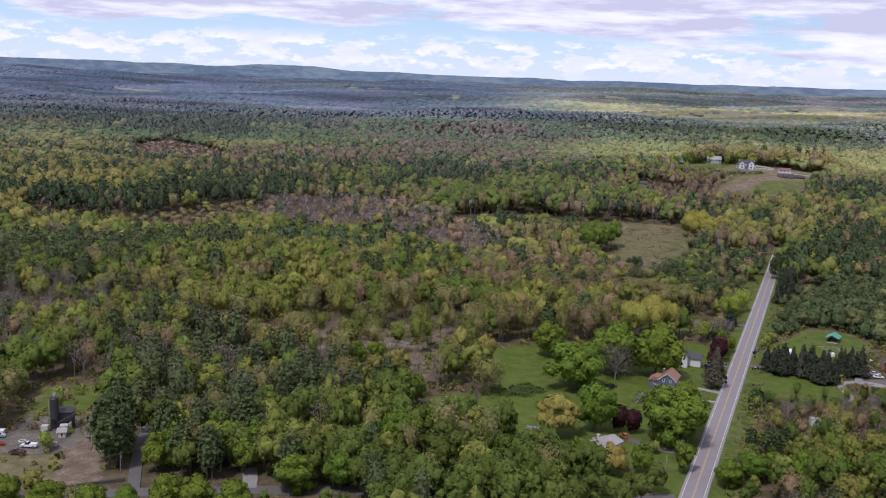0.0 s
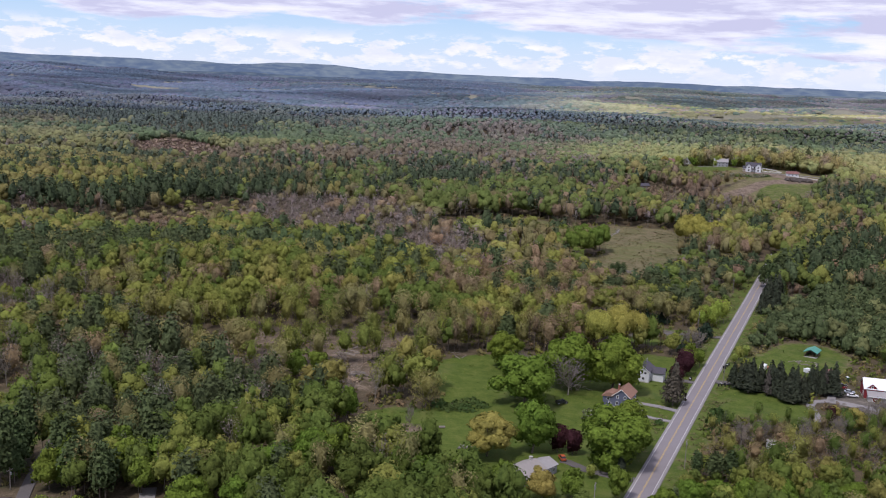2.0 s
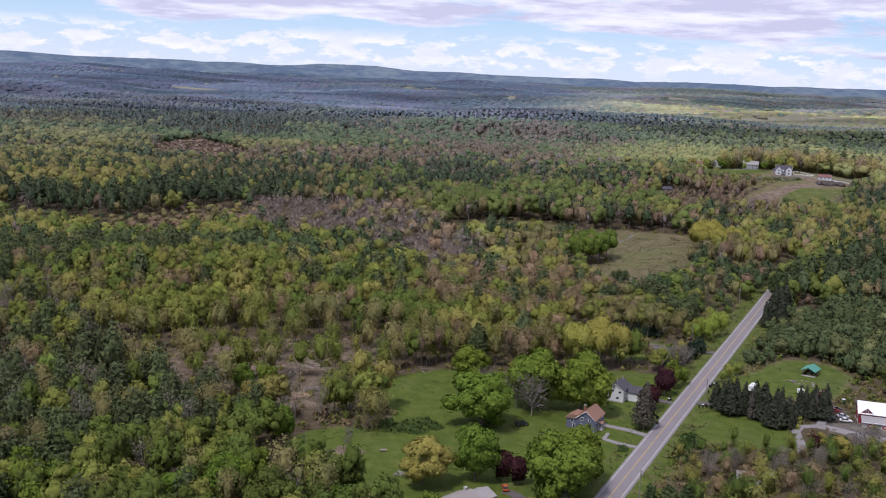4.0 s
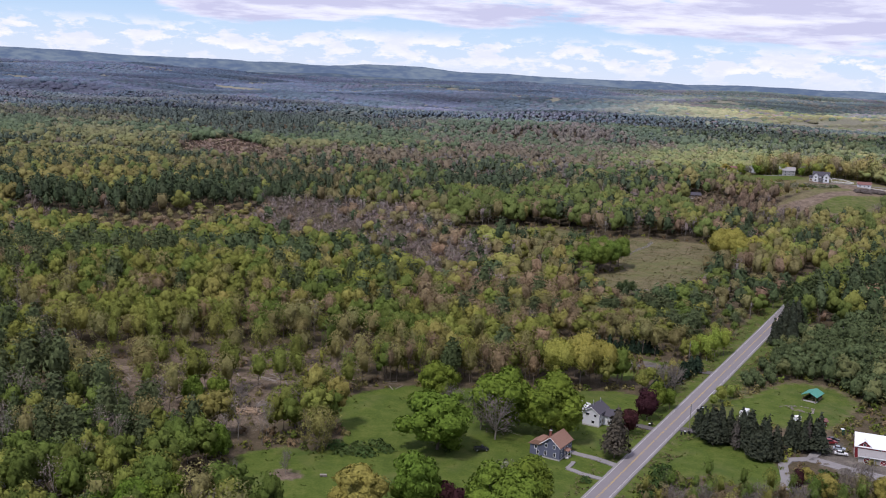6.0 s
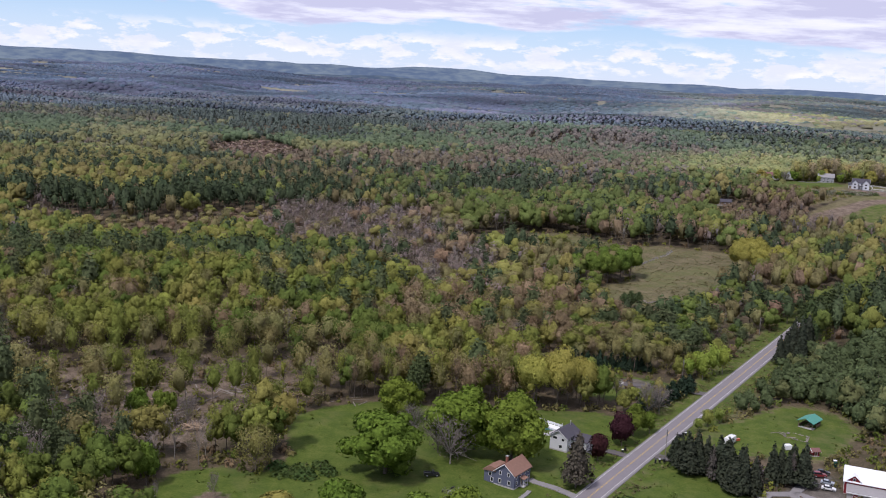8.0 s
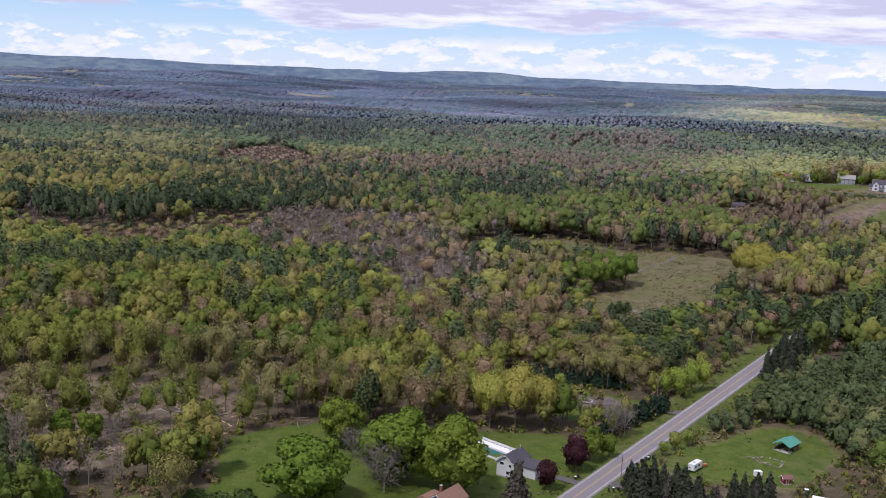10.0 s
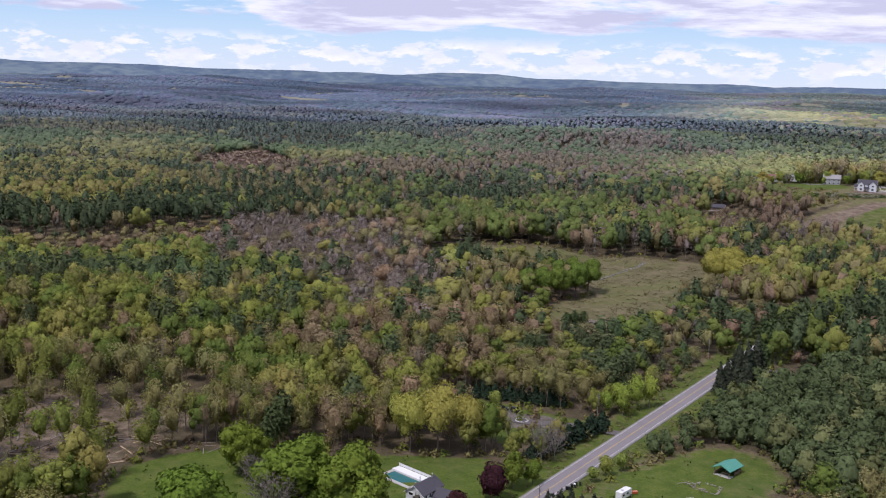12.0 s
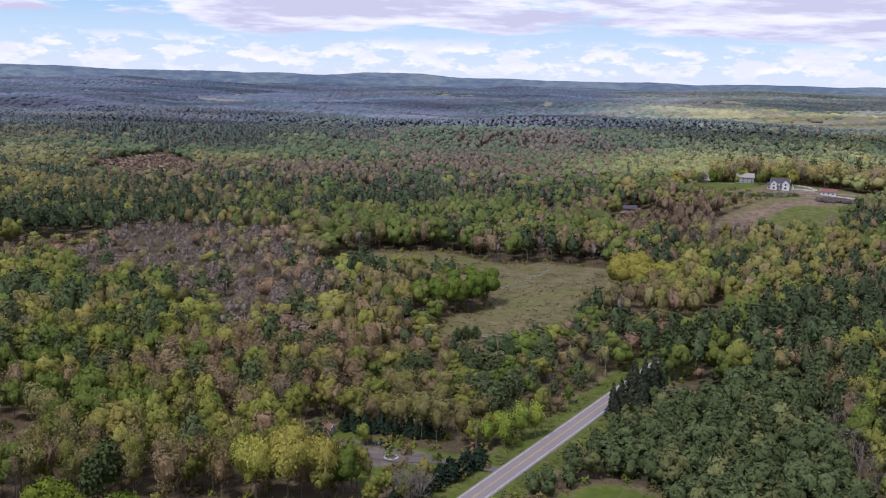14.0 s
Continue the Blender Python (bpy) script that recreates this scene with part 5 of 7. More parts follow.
for x, y, h, w in ((101, 486, 23, 16), (110, 489, 25, 18), (119, 493, 22, 14)):
    tree_at("oak_tree", GOLD[x % 2], x, y, h, w, "tall oak with a golden yellow spring crown", group="golden oaks", turn=x)
tree_at("pine_tree", WPINE[0], 56, 480, 20, 18, "dark green white pine at the wood's edge")
tree_at("maple_tree", PALE, -70, 416, 19, 20, "broad pale yellow-green tree above the cut wood")
tree_at("oak_tree", PALE, -28, 488, 17, 14, "airy golden-green oak in the thinned wood")
for x, y, h, w in ((-34, 422, 14, 13), (-25, 425, 14, 13), (-58, 408, 12, 12), (-6, 374, 15, 11), (-44, 374, 10, 10)):
    tree_at("maple_tree", ROUND[abs(x) % 2], x, y, h, w, "young maple with a fresh green crown by the cut wood", group="cutover maples", turn=x * 9)
for x, y, h, w in ((-48, 416, 12, 12), (-16, 424, 12, 11), (-64, 384, 13, 8), (-16, 372, 13, 10), (-27, 404, 13, 4)):
    tree_at("bare_tree", NAKED[abs(x) % 2], x, y, h, w, "grey-brown leafless tree at the cut wood", group="cutover bare trees", turn=x * 5)
tree_at("spruce_tree", FIR[1], -10, 383, 12, 17, "dark blue-green spruce at the meadow's corner")
for x, y, h, w in ((31, 394, 1.8, 2.6), (40, 403, 1.8, 2.4), (35, 398, 2.2, 2.6), (44, 399, 1.6, 2.2), (27, 398, 2.2, 2.4), (38, 394, 1.7, 2.6)):
    tree_at("shrub", SHRUB[x % 2], x, y, h * 1.3, w * 1.6, "low dense green shrub in the meadow", "shrub", "meadow shrubs", x)
tree_at("shrub", PALE_SHRUB, 86, 390, 4.5, 4.4, "pale blossoming shrub beside a blue-grey house", "shrub")
tree_at("shrub", SHRUB[0], 136, 398, 5.0, 3.6, "dark round evergreen shrub on the roadside lawn", "shrub")
tree_at("shrub", SHRUB[1], 112, 389, 2.0, 2.0, "dark clipped shrub at the end of a drive", "shrub")
for k, (x, y, h) in enumerate(((156, 437, 11), (159, 435, 12), (162, 434, 13), (165, 432, 12), (169, 430, 14), (172, 425, 14), (175, 421, 13), (176, 428, 12), (180, 434, 10), (184, 435, 11), (189, 435, 12), (192, 436, 11), (196, 436, 12))):
    tree_at("spruce_tree", RAGGED if k in (3, 8, 11) else FIR[k % 3], x + math.sin(k * 5.1), y + 1.5 * math.cos(k * 3.3), h * (1.12 + 0.2 * math.sin(k * 2.3)), h * (1.35 + 0.3 * math.sin(k * 1.7)), "dark green spruce in a close row beside the lawn", group="spruce row", turn=k * 50)
for k, (x, y, h) in enumerate(((208, 588, 15), (211, 592, 16), (216, 602, 22), (220, 606, 20), (224, 612, 22), (219, 598, 17))):
    tree_at("spruce_tree", FIR[k % 3], x, y, h, h * 1.0, "dark spruce close beside the highway", group="roadside spruces", turn=k * 70)
for k, (x, y, h) in enumerate(((170, 548, 13), (164, 547, 10), (175, 558, 14), (168, 554, 12), (180, 563, 13), (160, 550, 9))):
    tree_at("birch_tree", BIRCH[k % 2], x, y, h, h * 0.9, "young birch with bright lime-green leaves by the road", group="roadside birches", turn=k * 40)
for k in range(13):
    x, y = 143 + 1.75 * k, 493 + 3.2 * k
    tree_at("cedar", CEDAR[k % 2], x + 0.6 * math.sin(k * 3), y, 7.8 + 1.2 * math.sin(k * 2.1), 12.5, "dark green cedar in a roadside hedge", group="cedar hedge", turn=k * 30)
for k in range(14):
    tree_at("cedar", CEDAR[k % 2], 111 + 2.7 * k, 552 + 1.4 * math.sin(k * 1.7), 7.6 + 1.0 * math.sin(k * 2.9), 9.2, "dark green cedar behind the parking lot", group="cedar screen", turn=k * 30)
tree_at("maple_tree", FRESH[1], 121, 539, 8, 8, "small green tree beside the gravel lot")
for k, (x, y, h, w) in enumerate(((103, 750, 17, 16), (114, 743, 20, 17), (123, 744, 21, 18), (131, 754, 22, 19), (137, 769, 22, 19), (118, 762, 21, 18), (111, 784, 18, 16), (128, 780, 20, 17))):
    tree_at("maple_tree", FIELD_MAPLE, x, y, h, w, "deep green maple in a clump in the hayfield", group="hayfield maples", turn=k * 60)
for k, (x, y, h) in enumerate(((134, 678, 9), (138, 680, 10), (142, 684, 9))):
    tree_at("pine_tree", WPINE[k], x, y, h, h * 1.2, "small dark pine standing in the hayfield", group="hayfield pines")
for k, (x, y, h, w) in enumerate(((214, 826, 23, 24), (227, 818, 20, 21), (226, 842, 22, 22), (238, 830, 19, 20))):
    tree_at("oak_tree", BROAD_GOLD, x, y, h, w, "broad golden-leaved oak at the field's corner", group="field oaks", turn=k * 80)
for k, (x, y, h) in enumerate(((16, 461, 15), (21, 468, 18), (26, 473, 19), (29, 478, 17), (32, 471, 16), (33, 482, 19), (38, 479, 18), (43, 481, 17), (47, 477, 15), (51, 483, 19), (61, 488, 19), (64, 481, 16), (70, 485, 18), (75, 489, 17), (79, 485, 19), (83, 490, 17), (87, 487, 15), (9, 474, 17), (3, 470, 14), (35, 492, 20), (46, 492, 19), (68, 495, 20), (19, 481, 18), (128, 496, 14), (133, 499, 13))):
    tree_at("tall_tree", SLENDER[(0, 1, 3, 0, 2, 1, 2, 3)[k % 8]], x, y, h, h * (0.9 + 0.12 * math.sin(k * 2.6)), "tall slender tree with thin spring leaves beside a lawn", group="lawn edge trees", turn=k * 71)
tree_at("pine_tree", WPINE[1], 55.5, 472, 16.5, 15, "dense blue-green pine standing at the lawn's edge")
tree_at("bare_tree", NAKED[0], 146, 491, 13, 14, "brown leafless tree behind the cedar hedge")
tree_at("bare_tree", NAKED[1], 150, 495, 12, 13, "brown leafless tree behind the cedar hedge", turn=70)
tree_at("shrub", SHRUB[0], 192, 413, 2.6, 2.4, "round shrub by the barn drive", "shrub")
tree_at("maple_tree", TAWNY, 184, 405, 6, 6.5, "small golden-leaved tree by the barn drive")
for k, (x, y, h, w) in enumerate(((-41, 290, 14, 16), (-28, 292, 14, 15), (-12, 322, 16, 16), (-22, 316, 15, 14), (-4, 328, 17, 15), (-83, 305, 13, 11), (8, 312, 14, 14), (22, 316, 13, 13), (34, 312, 13, 13))):
    tree_at("maple_tree", MAPLE[k % 3], x, y, h, w, "fresh green maple at the lower edge of the woods", group="lower maples", turn=k * 47)
for k, (x, y, h) in enumerate(((227, 618, 16), (232, 650, 19), (237, 662, 20), (242, 671, 21), (248, 684, 20), (236, 674, 17), (254, 700, 20), (230, 664, 15))):
    tree_at("pine_tree", WPINE[k % 3], x, y, h, h * 0.9, "tall dark pine close beside the highway", group="highway pines", turn=k * 33)
for k, (x, y, h, w) in enumerate(((139, 406, 4, 4), (136, 397, 6, 6), (133, 389, 7, 7), (131, 381, 6, 6))):
    tree_at("shrub", SHRUB[k % 2], x, y, h * 0.5, w * 0.5, "dense green shrub beside the highway", "shrub", "roadside shrubs", k * 50)
for k, (x, y, h, w) in enumerate(((168, 486, 7, 8), (173, 491, 6, 7), (164, 480, 5, 6))):
    tree_at("birch_tree", FRESH[k % 2], x, y, h, w, "low lime-green tree at the clearing's edge", group="clearing birches", turn=k * 40)
for k, (x, y, h) in enumerate(((356, 1262, 24), (382, 1246, 25), (404, 1240, 23), (428, 1236, 24), (433, 1244, 21), (446, 1238, 25), (455, 1230, 22), (466, 1236, 24), (474, 1228, 23), (330, 1290, 24))):
    tree_at("pine_tree", HILL_PINE[k % 2], x, y, h * 1.3, h * 0.95, "tall green pine standing over the trees behind hilltop houses", group="hilltop pines", turn=k * 41)
for k in range(48):
    x, y = 312 + 3.7 * k + 3 * math.sin(k * 2.3), 1256 - 0.36 * (3.7 * k) + 13 * math.sin(k * 4.1)
    h = 24 + 3.5 * math.sin(k * 5.7)
    tree_at("oak_tree", HAZY[(k + k // 4) % 3], x, y, h, h * 0.95, "slender golden oak in young leaf behind hilltop houses", group="hilltop oaks", turn=k * 53)
for k in range(16):
    tree_at("shrub", PALE_SHRUB if k % 3 else SHRUB[0], 314 + 3.7 * k, 1142 + 5 * math.sin(k * 2.7), 3.0 + 1.2 * math.sin(k * 1.9), 5.0 + math.sin(k * 3.1), "rough yellow-green bush along the hill pasture", "shrub", "pasture bushes", k * 50)
for k, (x, y, h) in enumerate(((402, 1074, 13), (408, 1063, 15), (412, 1052, 14))):
    tree_at("spruce_tree", FIR[k % 3], x, y, h, h * 1.5, "dark spruce at the corner of the hill pasture", group="pasture spruces", turn=k * 60)
for k, (x, y, h) in enumerate(((-103, 303, 21), (-107, 310, 22), (-102, 312, 18), (-109, 319, 20), (-104, 322, 21), (-100, 306, 15))):
    tree_at("pine_tree", WPINE[k % 3], x, y, h, h * 0.95, "tall dark pine between the yard and the lane", group="lane pines", turn=k * 61)
for k, (x, y, h, w) in enumerate(((-88, 303, 14, 14), (-82, 311, 16, 15), (-74, 305, 15, 16), (-66, 312, 17, 17), (-60, 303, 14, 14), (-84, 322, 15, 14), (-72, 320, 16, 16), (-56, 314, 16, 17), (-50, 308, 15, 15))):
    tree_at("maple_tree", ROUND[k % 2], x, y, h, w, "fresh green maple beside the asphalt lane", group="lane maples", turn=k * 57)
for k, (x, y, h) in enumerate(((-79, 300, 19), (-69, 298, 18), (-62, 320, 21), (-88, 314, 20))):
    tree_at("pine_tree", WPINE[k % 3], x, y, h, h * 1.0, "tall dark pine among maples beside the lane", group="lane side pines", turn=k * 43)
for k, (x, y, h, w) in enumerate(((-109, 267, 12, 12), (-97, 266, 11, 12), (-76, 269, 13, 13), (-68, 271, 13, 13), (-123, 271, 11, 11), (-86, 264, 12, 12), (-56, 270, 13, 13))):
    tree_at("maple_tree", MAPLE[k % 3], x, y, h, w, "bright green maple south of the side street", group="street maples", turn=k * 67)
tree_at("willow_tree", FRESH[0], -129, 317, 7, 8, "low yellow-green willow at the gravel yard")
tree_at("willow_tree", FRESH[1], -139, 352, 11, 9, "yellow-green willow behind the silo")
for k, (x, y, h) in enumerate(((278, 1248, 11), (284, 1252, 9), (299, 1254, 12), (303, 1250, 9), (318, 1252, 13), (324, 1256, 11), (329, 1214, 8), (349, 1206, 12), (352, 1214, 13), (266, 1246, 12), (272, 1236, 15), (290, 1240, 14), (308, 1236, 13), (296, 1228, 12), (334, 1226, 14), (340, 1238, 16), (356, 1224, 15), (312, 1262, 17), (346, 1256, 18), (366, 1212, 16), (378, 1206, 17), (262, 1228, 14))):
    tree_at("maple_tree", (TAWNY, FRESH[0], ROUND[1], NAKED[0], FRESH[1])[k % 5], x, y, h, h * 1.0, "spring tree beside the hilltop houses", group="hilltop yard trees", turn=k * 37)
for k, (x, y, h) in enumerate(((154, 442, 12), (158, 440, 14), (161, 439, 15), (164, 437, 14), (168, 435, 16), (171, 431, 15), (174, 427, 16), (178, 424, 14), (188, 438, 13), (192, 440, 14), (195, 441, 12))):
    tree_at("spruce_tree", FIR[(k + 1) % 3], x, y, h, h * 1.1, "dark green spruce in a close row beside the lawn", group="spruce row", turn=k * 77)
for k, (x, y, h) in enumerate(((119, 331, 12), (115, 338, 9), (125, 335, 11))):
    tree_at("pine_tree", WPINE[k % 3], x, y, h, h * 1.1, "dark green pine in the brush beside the highway", group="brush pines", turn=k * 50)
tree_at("maple_tree", TAWNY, 186, 391, 10, 12, "golden-leaved tree in the brush below the barn")
tree_at("maple_tree", TAWNY, 205, 393, 10, 11, "golden-leaved tree in the brush below the barn")
tree_at("plum_tree", WINE[1], 180, 396, 8, 5, "small dark purple-brown tree beside the barn drive")
for k, (x, y, h) in enumerate(((194, 394, 11), (198, 396, 12), (202, 399, 11), (138, 369, 10), (147, 374, 9), (165, 380, 9), (160, 368, 10), (168, 366, 10), (176, 378, 10))):
    tree_at("bare_tree", NAKED[k % 2], x, y, h, h * (1.1 if k > 2 else 0.7), "grey leafless tree in the brush by the barn drive", group="brush bare trees", turn=k * 29)
for k, (x, y, h, w) in enumerate(((98, 305, 10, 11), (106, 309, 11, 12), (123, 308, 12, 14), (134, 312, 12, 13), (146, 310, 12, 13), (158, 314, 11, 12), (116, 316, 9, 10))):
    tree_at("maple_tree", MAPLE[k % 3], x, y, h, w, "fresh green maple in the thicket beside the highway", group="thicket maples", turn=k * 53)
for k, (x, y, h, w) in enumerate(((71, 315, 11, 12), (86, 317, 12, 11), (79, 332, 5, 6), (62, 312, 11, 13), (50, 316, 12, 13))):
    tree_at("maple_tree", (ROUND[0], ROUND[1], FRESH[0], TAWNY, ROUND[0])[k], x, y, h, w, "young green maple on the lawn by the ranch house", group="front yard maples", turn=k * 71)
tree_at("spruce_tree", FIR[0], 89, 334, 9, 11, "small grey-green spruce at the end of a drive")

# ---- buildings ----
SIDING_BLUE = material("blue_grey_siding", (0.115, 0.125, 0.185), 0.7, spots=0.2, scale=0.8, fine=12)
SIDING_WHITE = material("white_siding", (0.62, 0.63, 0.66), 0.6, spots=0.15, scale=0.6, fine=12)
SIDING_GREY = material("grey_siding", (0.33, 0.33, 0.35), 0.7, spots=0.2, scale=0.6, fine=12)
BARN_RED = material("barn_red_boards", (0.24, 0.028, 0.035), 0.8, spots=0.4, scale=0.9, fine=10)
ROOF_RUST = material("rust_shingles", (0.27, 0.155, 0.115), 0.9, spots=0.4, scale=1.2, fine=8, bump=0.3)
ROOF_DARK = material("charcoal_shingles", (0.075, 0.07, 0.085), 0.9, spots=0.3, scale=1.0, fine=8, bump=0.3)
ROOF_GREY = material("grey_shingles", (0.30, 0.285, 0.285), 0.9, spots=0.25, scale=0.8, fine=8, bump=0.3)
ROOF_PALE = material("pale_tan_shingles", (0.29, 0.265, 0.25), 0.9, spots=0.3, scale=0.7, fine=8, bump=0.3)
ROOF_WHITE = material("white_metal_roof", (0.80, 0.80, 0.82), 0.45, spots=0.12, scale=0.4, fine=10)
ROOF_GREEN = material("green_metal_roof", (0.075, 0.27, 0.21), 0.5, spots=0.15, scale=0.5, fine=10)
ROOF_RED = material("faded_red_roof", (0.20, 0.10, 0.092), 0.85, spots=0.3, scale=0.9, fine=8)
TRIM = material("white_trim", (0.75, 0.75, 0.76), 0.6, spots=0.1, scale=2.0)
DEBRIS = material("dark_old_timber", (0.085, 0.07, 0.062), 0.9, spots=0.5, scale=1.2, fine=8)
WOOD = material("weathered_wood", (0.22, 0.16, 0.11), 0.85, spots=0.5, scale=1.5, fine=9)
LUMBER = material("fresh_cut_wood", (0.42, 0.31, 0.21), 0.85, spots=0.5, scale=1.4, fine=9, random_ob=0.2)
GREYWOOD = material("grey_dead_wood", (0.26, 0.23, 0.205), 0.9, spots=0.5, scale=1.4, fine=9, random_ob=0.2)
STONE = material("field_stone", (0.24, 0.225, 0.205), 0.95, spots=0.6, scale=1.5, fine=7, bump=0.5, random_ob=0.25)
CONCRETE = material("pale_concrete", (0.45, 0.43, 0.41), 0.9, spots=0.4, scale=0.9, fine=8)
STEEL_DARK = material("dark_steel", (0.055, 0.055, 0.062), 0.6, metal=0.3, spots=0.4, scale=1.2, fine=8)
STEEL_PALE = material("galvanised_steel", (0.48, 0.49, 0.50), 0.45, metal=0.5, spots=0.3, scale=0.8, fine=8)
BRICK = material("red_brick", (0.26, 0.11, 0.08), 0.9, spots=0.4, scale=2.5, fine=6)
RUBBER = material("black_rubber", (0.02, 0.02, 0.021), 0.85, spots=0.3, scale=4)
PLASTIC_DARK = material("dark_plastic", (0.025, 0.027, 0.03), 0.5, spots=0.2, scale=3)
PLASTIC_GREEN = material("green_plastic", (0.035, 0.11, 0.085), 0.5, spots=0.2, scale=2)


def glass(name, tint, rough=0.08):
    m = bpy.data.materials.new(name)
    m.use_nodes = True
    p = m.node_tree.nodes["Principled BSDF"]
    p.inputs["Base Color"].default_value, p.inputs["Roughness"].default_value = (*tint, 1), rough
    p.inputs["Specular IOR Level"].default_value = 0.6
    return m


PANE = glass("window_glass", (0.018, 0.020, 0.026))
WATER = glass("pool_water", (0.045, 0.155, 0.165), 0.12)


def paint(name, c):
    m = material(name, c, 0.35, spots=0.08, scale=1.0, spec=0.5)
    m.node_tree.nodes["Principled BSDF"].inputs["Coat Weight"].default_value = 0.5
    return m


CAR_WHITE, CAR_BLACK, CAR_RED, CAR_SILVER = paint("white_paint", (0.72, 0.72, 0.73)), paint("black_paint", (0.016, 0.017, 0.02)), paint("dark_red_paint", (0.22, 0.02, 0.025)), paint("silver_blue_paint", (0.34, 0.38, 0.44))
CAR_ORANGE = paint("orange_paint", (0.48, 0.10, 0.035))


def part(name, bm, mat, parent, label=""):
    """Links a bmesh as one mesh object under a thing or a part."""
    me = bpy.data.meshes.new(name)
    bmesh.ops.recalc_face_normals(bm, faces=bm.faces)
    bm.to_mesh(me)
    bm.free()
    me.materials.append(mat)
    ob = new(name, me)
    ob.parent = parent
    if label:
        ob["label"] = label
    return ob


def box(x, y, z, sx, sy, sz, bevel=0.0, turn=None, bm=None):
    """A box centred at x, y with its foot at z."""
    bm = bm or bmesh.new()
    m = Matrix.Translation((x, y, z + sz / 2))
    if turn is not None:
        m = m @ turn
    r = bmesh.ops.create_cube(bm, size=1, matrix=m @ Matrix.Diagonal((sx, sy, sz, 1)))
    if bevel:
        edges = list({e for v in r["verts"] for e in v.link_edges})
        bmesh.ops.bevel(bm, geom=edges, offset=bevel, segments=2, affect="EDGES", profile=0.6)
    return bm


def rod(a, b, r0, r1=None, sides=8, bm=None):
    bm = bm or bmesh.new()
    a, b = Vector(a), Vector(b)
    m = Matrix.Translation((a + b) / 2) @ (b - a).to_track_quat("Z", "Y").to_matrix().to_4x4()
    bmesh.ops.create_cone(bm, cap_ends=True, segments=sides, radius1=r0, radius2=r0 if r1 is None else r1, depth=(b - a).length, matrix=m)
    return bm


def prism(profile, x0, x1, bm=None):
    """A solid with that (y, z) outline, from x0 to x1."""
    bm = bm or bmesh.new()
    a, b = [bm.verts.new((x0, y, z)) for y, z in profile], [bm.verts.new((x1, y, z)) for y, z in profile]
    bm.faces.new(a), bm.faces.new(b[::-1])
    n = len(profile)
    for k in range(n):
        bm.faces.new((a[k], b[k], b[(k + 1) % n], a[(k + 1) % n]))
    return bm


def stand_at(name, x, y, turn, label, category, group="", lift=0.0):
    ob = new(name)
    ob.matrix_basis = pose(x, y, float(ground_z(x, y)) + lift, 0, 0, turn)
    return tagged(ob, label, category, group)


def gable_roof(parent, mat, x0, x1, half, eave, ridge, over=0.45, thick=0.2, y=0.0, name="roof"):
    """Two thin slopes that meet in a ridge along x, with overhanging eaves."""
    slope = (ridge - eave) / half
    low = eave - slope * over
    return part(name, prism([(y - half - over, low), (y, ridge), (y + half + over, low), (y + half + over, low + thick), (y, ridge + thick), (y - half - over, low + thick)], x0 - over, x1 + over), mat, parent)


SIDES = {"S": (0, -1), "N": (0, 1), "E": (1, 0), "W": (-1, 0)}


def opening(parent, kind, side, u, z, w, h, half_x, half_y, cx=0.0, cy=0.0, casing=None):
    """A window or a door set in a wall: a proud frame round a recessed dark pane or leaf."""
    sx, sy = SIDES[side]
    flip = side in "EW"
    px, py = (cx + sx * half_x, cy + u) if flip else (cx + u, cy + sy * half_y)
    bm, t = bmesh.new(), 0.12
    for du, dz, fw, fh in ((-w / 2, 0, t, h + t), (w / 2, 0, t, h + t), (0, h / 2, w + t, t), (0, -h / 2, w + t, t)):
        if flip:
            box(px + sx * 0.03, py + du, z + dz - fh / 2, 0.1, fw, fh, bm=bm)
        else:
            box(px + du, py + sy * 0.03, z + dz - fh / 2, fw, 0.1, fh, bm=bm)
    ob = part(kind, bm, casing or TRIM, parent)
    if kind == "window":
        part("pane", box(px + sx * 0.012, py + sy * 0.012, z - h / 2, 0.05 if flip else w - t, w - t if flip else 0.05, h - t), PANE, ob)
    else:
        part("leaf", box(px + sx * 0.012, py + sy * 0.012, z - h / 2, 0.05 if flip else w - t, w - t if flip else 0.05, h - t), WOOD, ob)
    return ob


def gable_house(name, x, y, turn, length, depth, eave, ridge, wall, roof, windows, label, category="house", doors=(), lift=0.0, foundation=True):
    """A house with its ridge along its own x axis."""
    h = stand_at(name, x, y, turn, label, category, lift=lift)
    hx, hy = length / 2, depth / 2
    part("wall", prism([(-hy, -0.6), (hy, -0.6), (hy, eave), (0, ridge), (-hy, eave)], -hx, hx), wall, h)
    gable_roof(h, roof, -hx, hx, hy, eave + 0.03, ridge + 0.03)
    if foundation:
        part("foundation", box(0, 0, -0.7, length + 0.12, depth + 0.12, 1.0), CONCRETE, h)
    for side in ("E", "W"):
        sx = SIDES[side][0]
        bm = bmesh.new()
        for sgn in (-1, 1):
            a, b = Vector((sx * (hx + 0.47), sgn * (hy + 0.44), eave - 0.36)), Vector((sx * (hx + 0.47), 0, ridge + 0.08))
            rod(a, b, 0.10, sides=4, bm=bm)
        part("bargeboard", bm, TRIM, h)
    for side, u, z, w, hh in windows:
        opening(h, "window", side, u, z, w, hh, hx, hy)
    for side, u, w, hh in doors:
        opening(h, "door", side, u, hh / 2 + 0.25, w, hh, hx, hy)
    return h


def chimney(parent, x, y, z0, z1, w=0.7, mat=BRICK):
    c = part("chimney", box(x, y, z0, w, w, z1 - z0, 0.03), mat, parent)
    part("cap", box(x, y, z1, w + 0.16, w + 0.16, 0.12), CONCRETE, c)


def row(side, us, z, w, h):
    return [(side, u, z, w, h) for u in us]


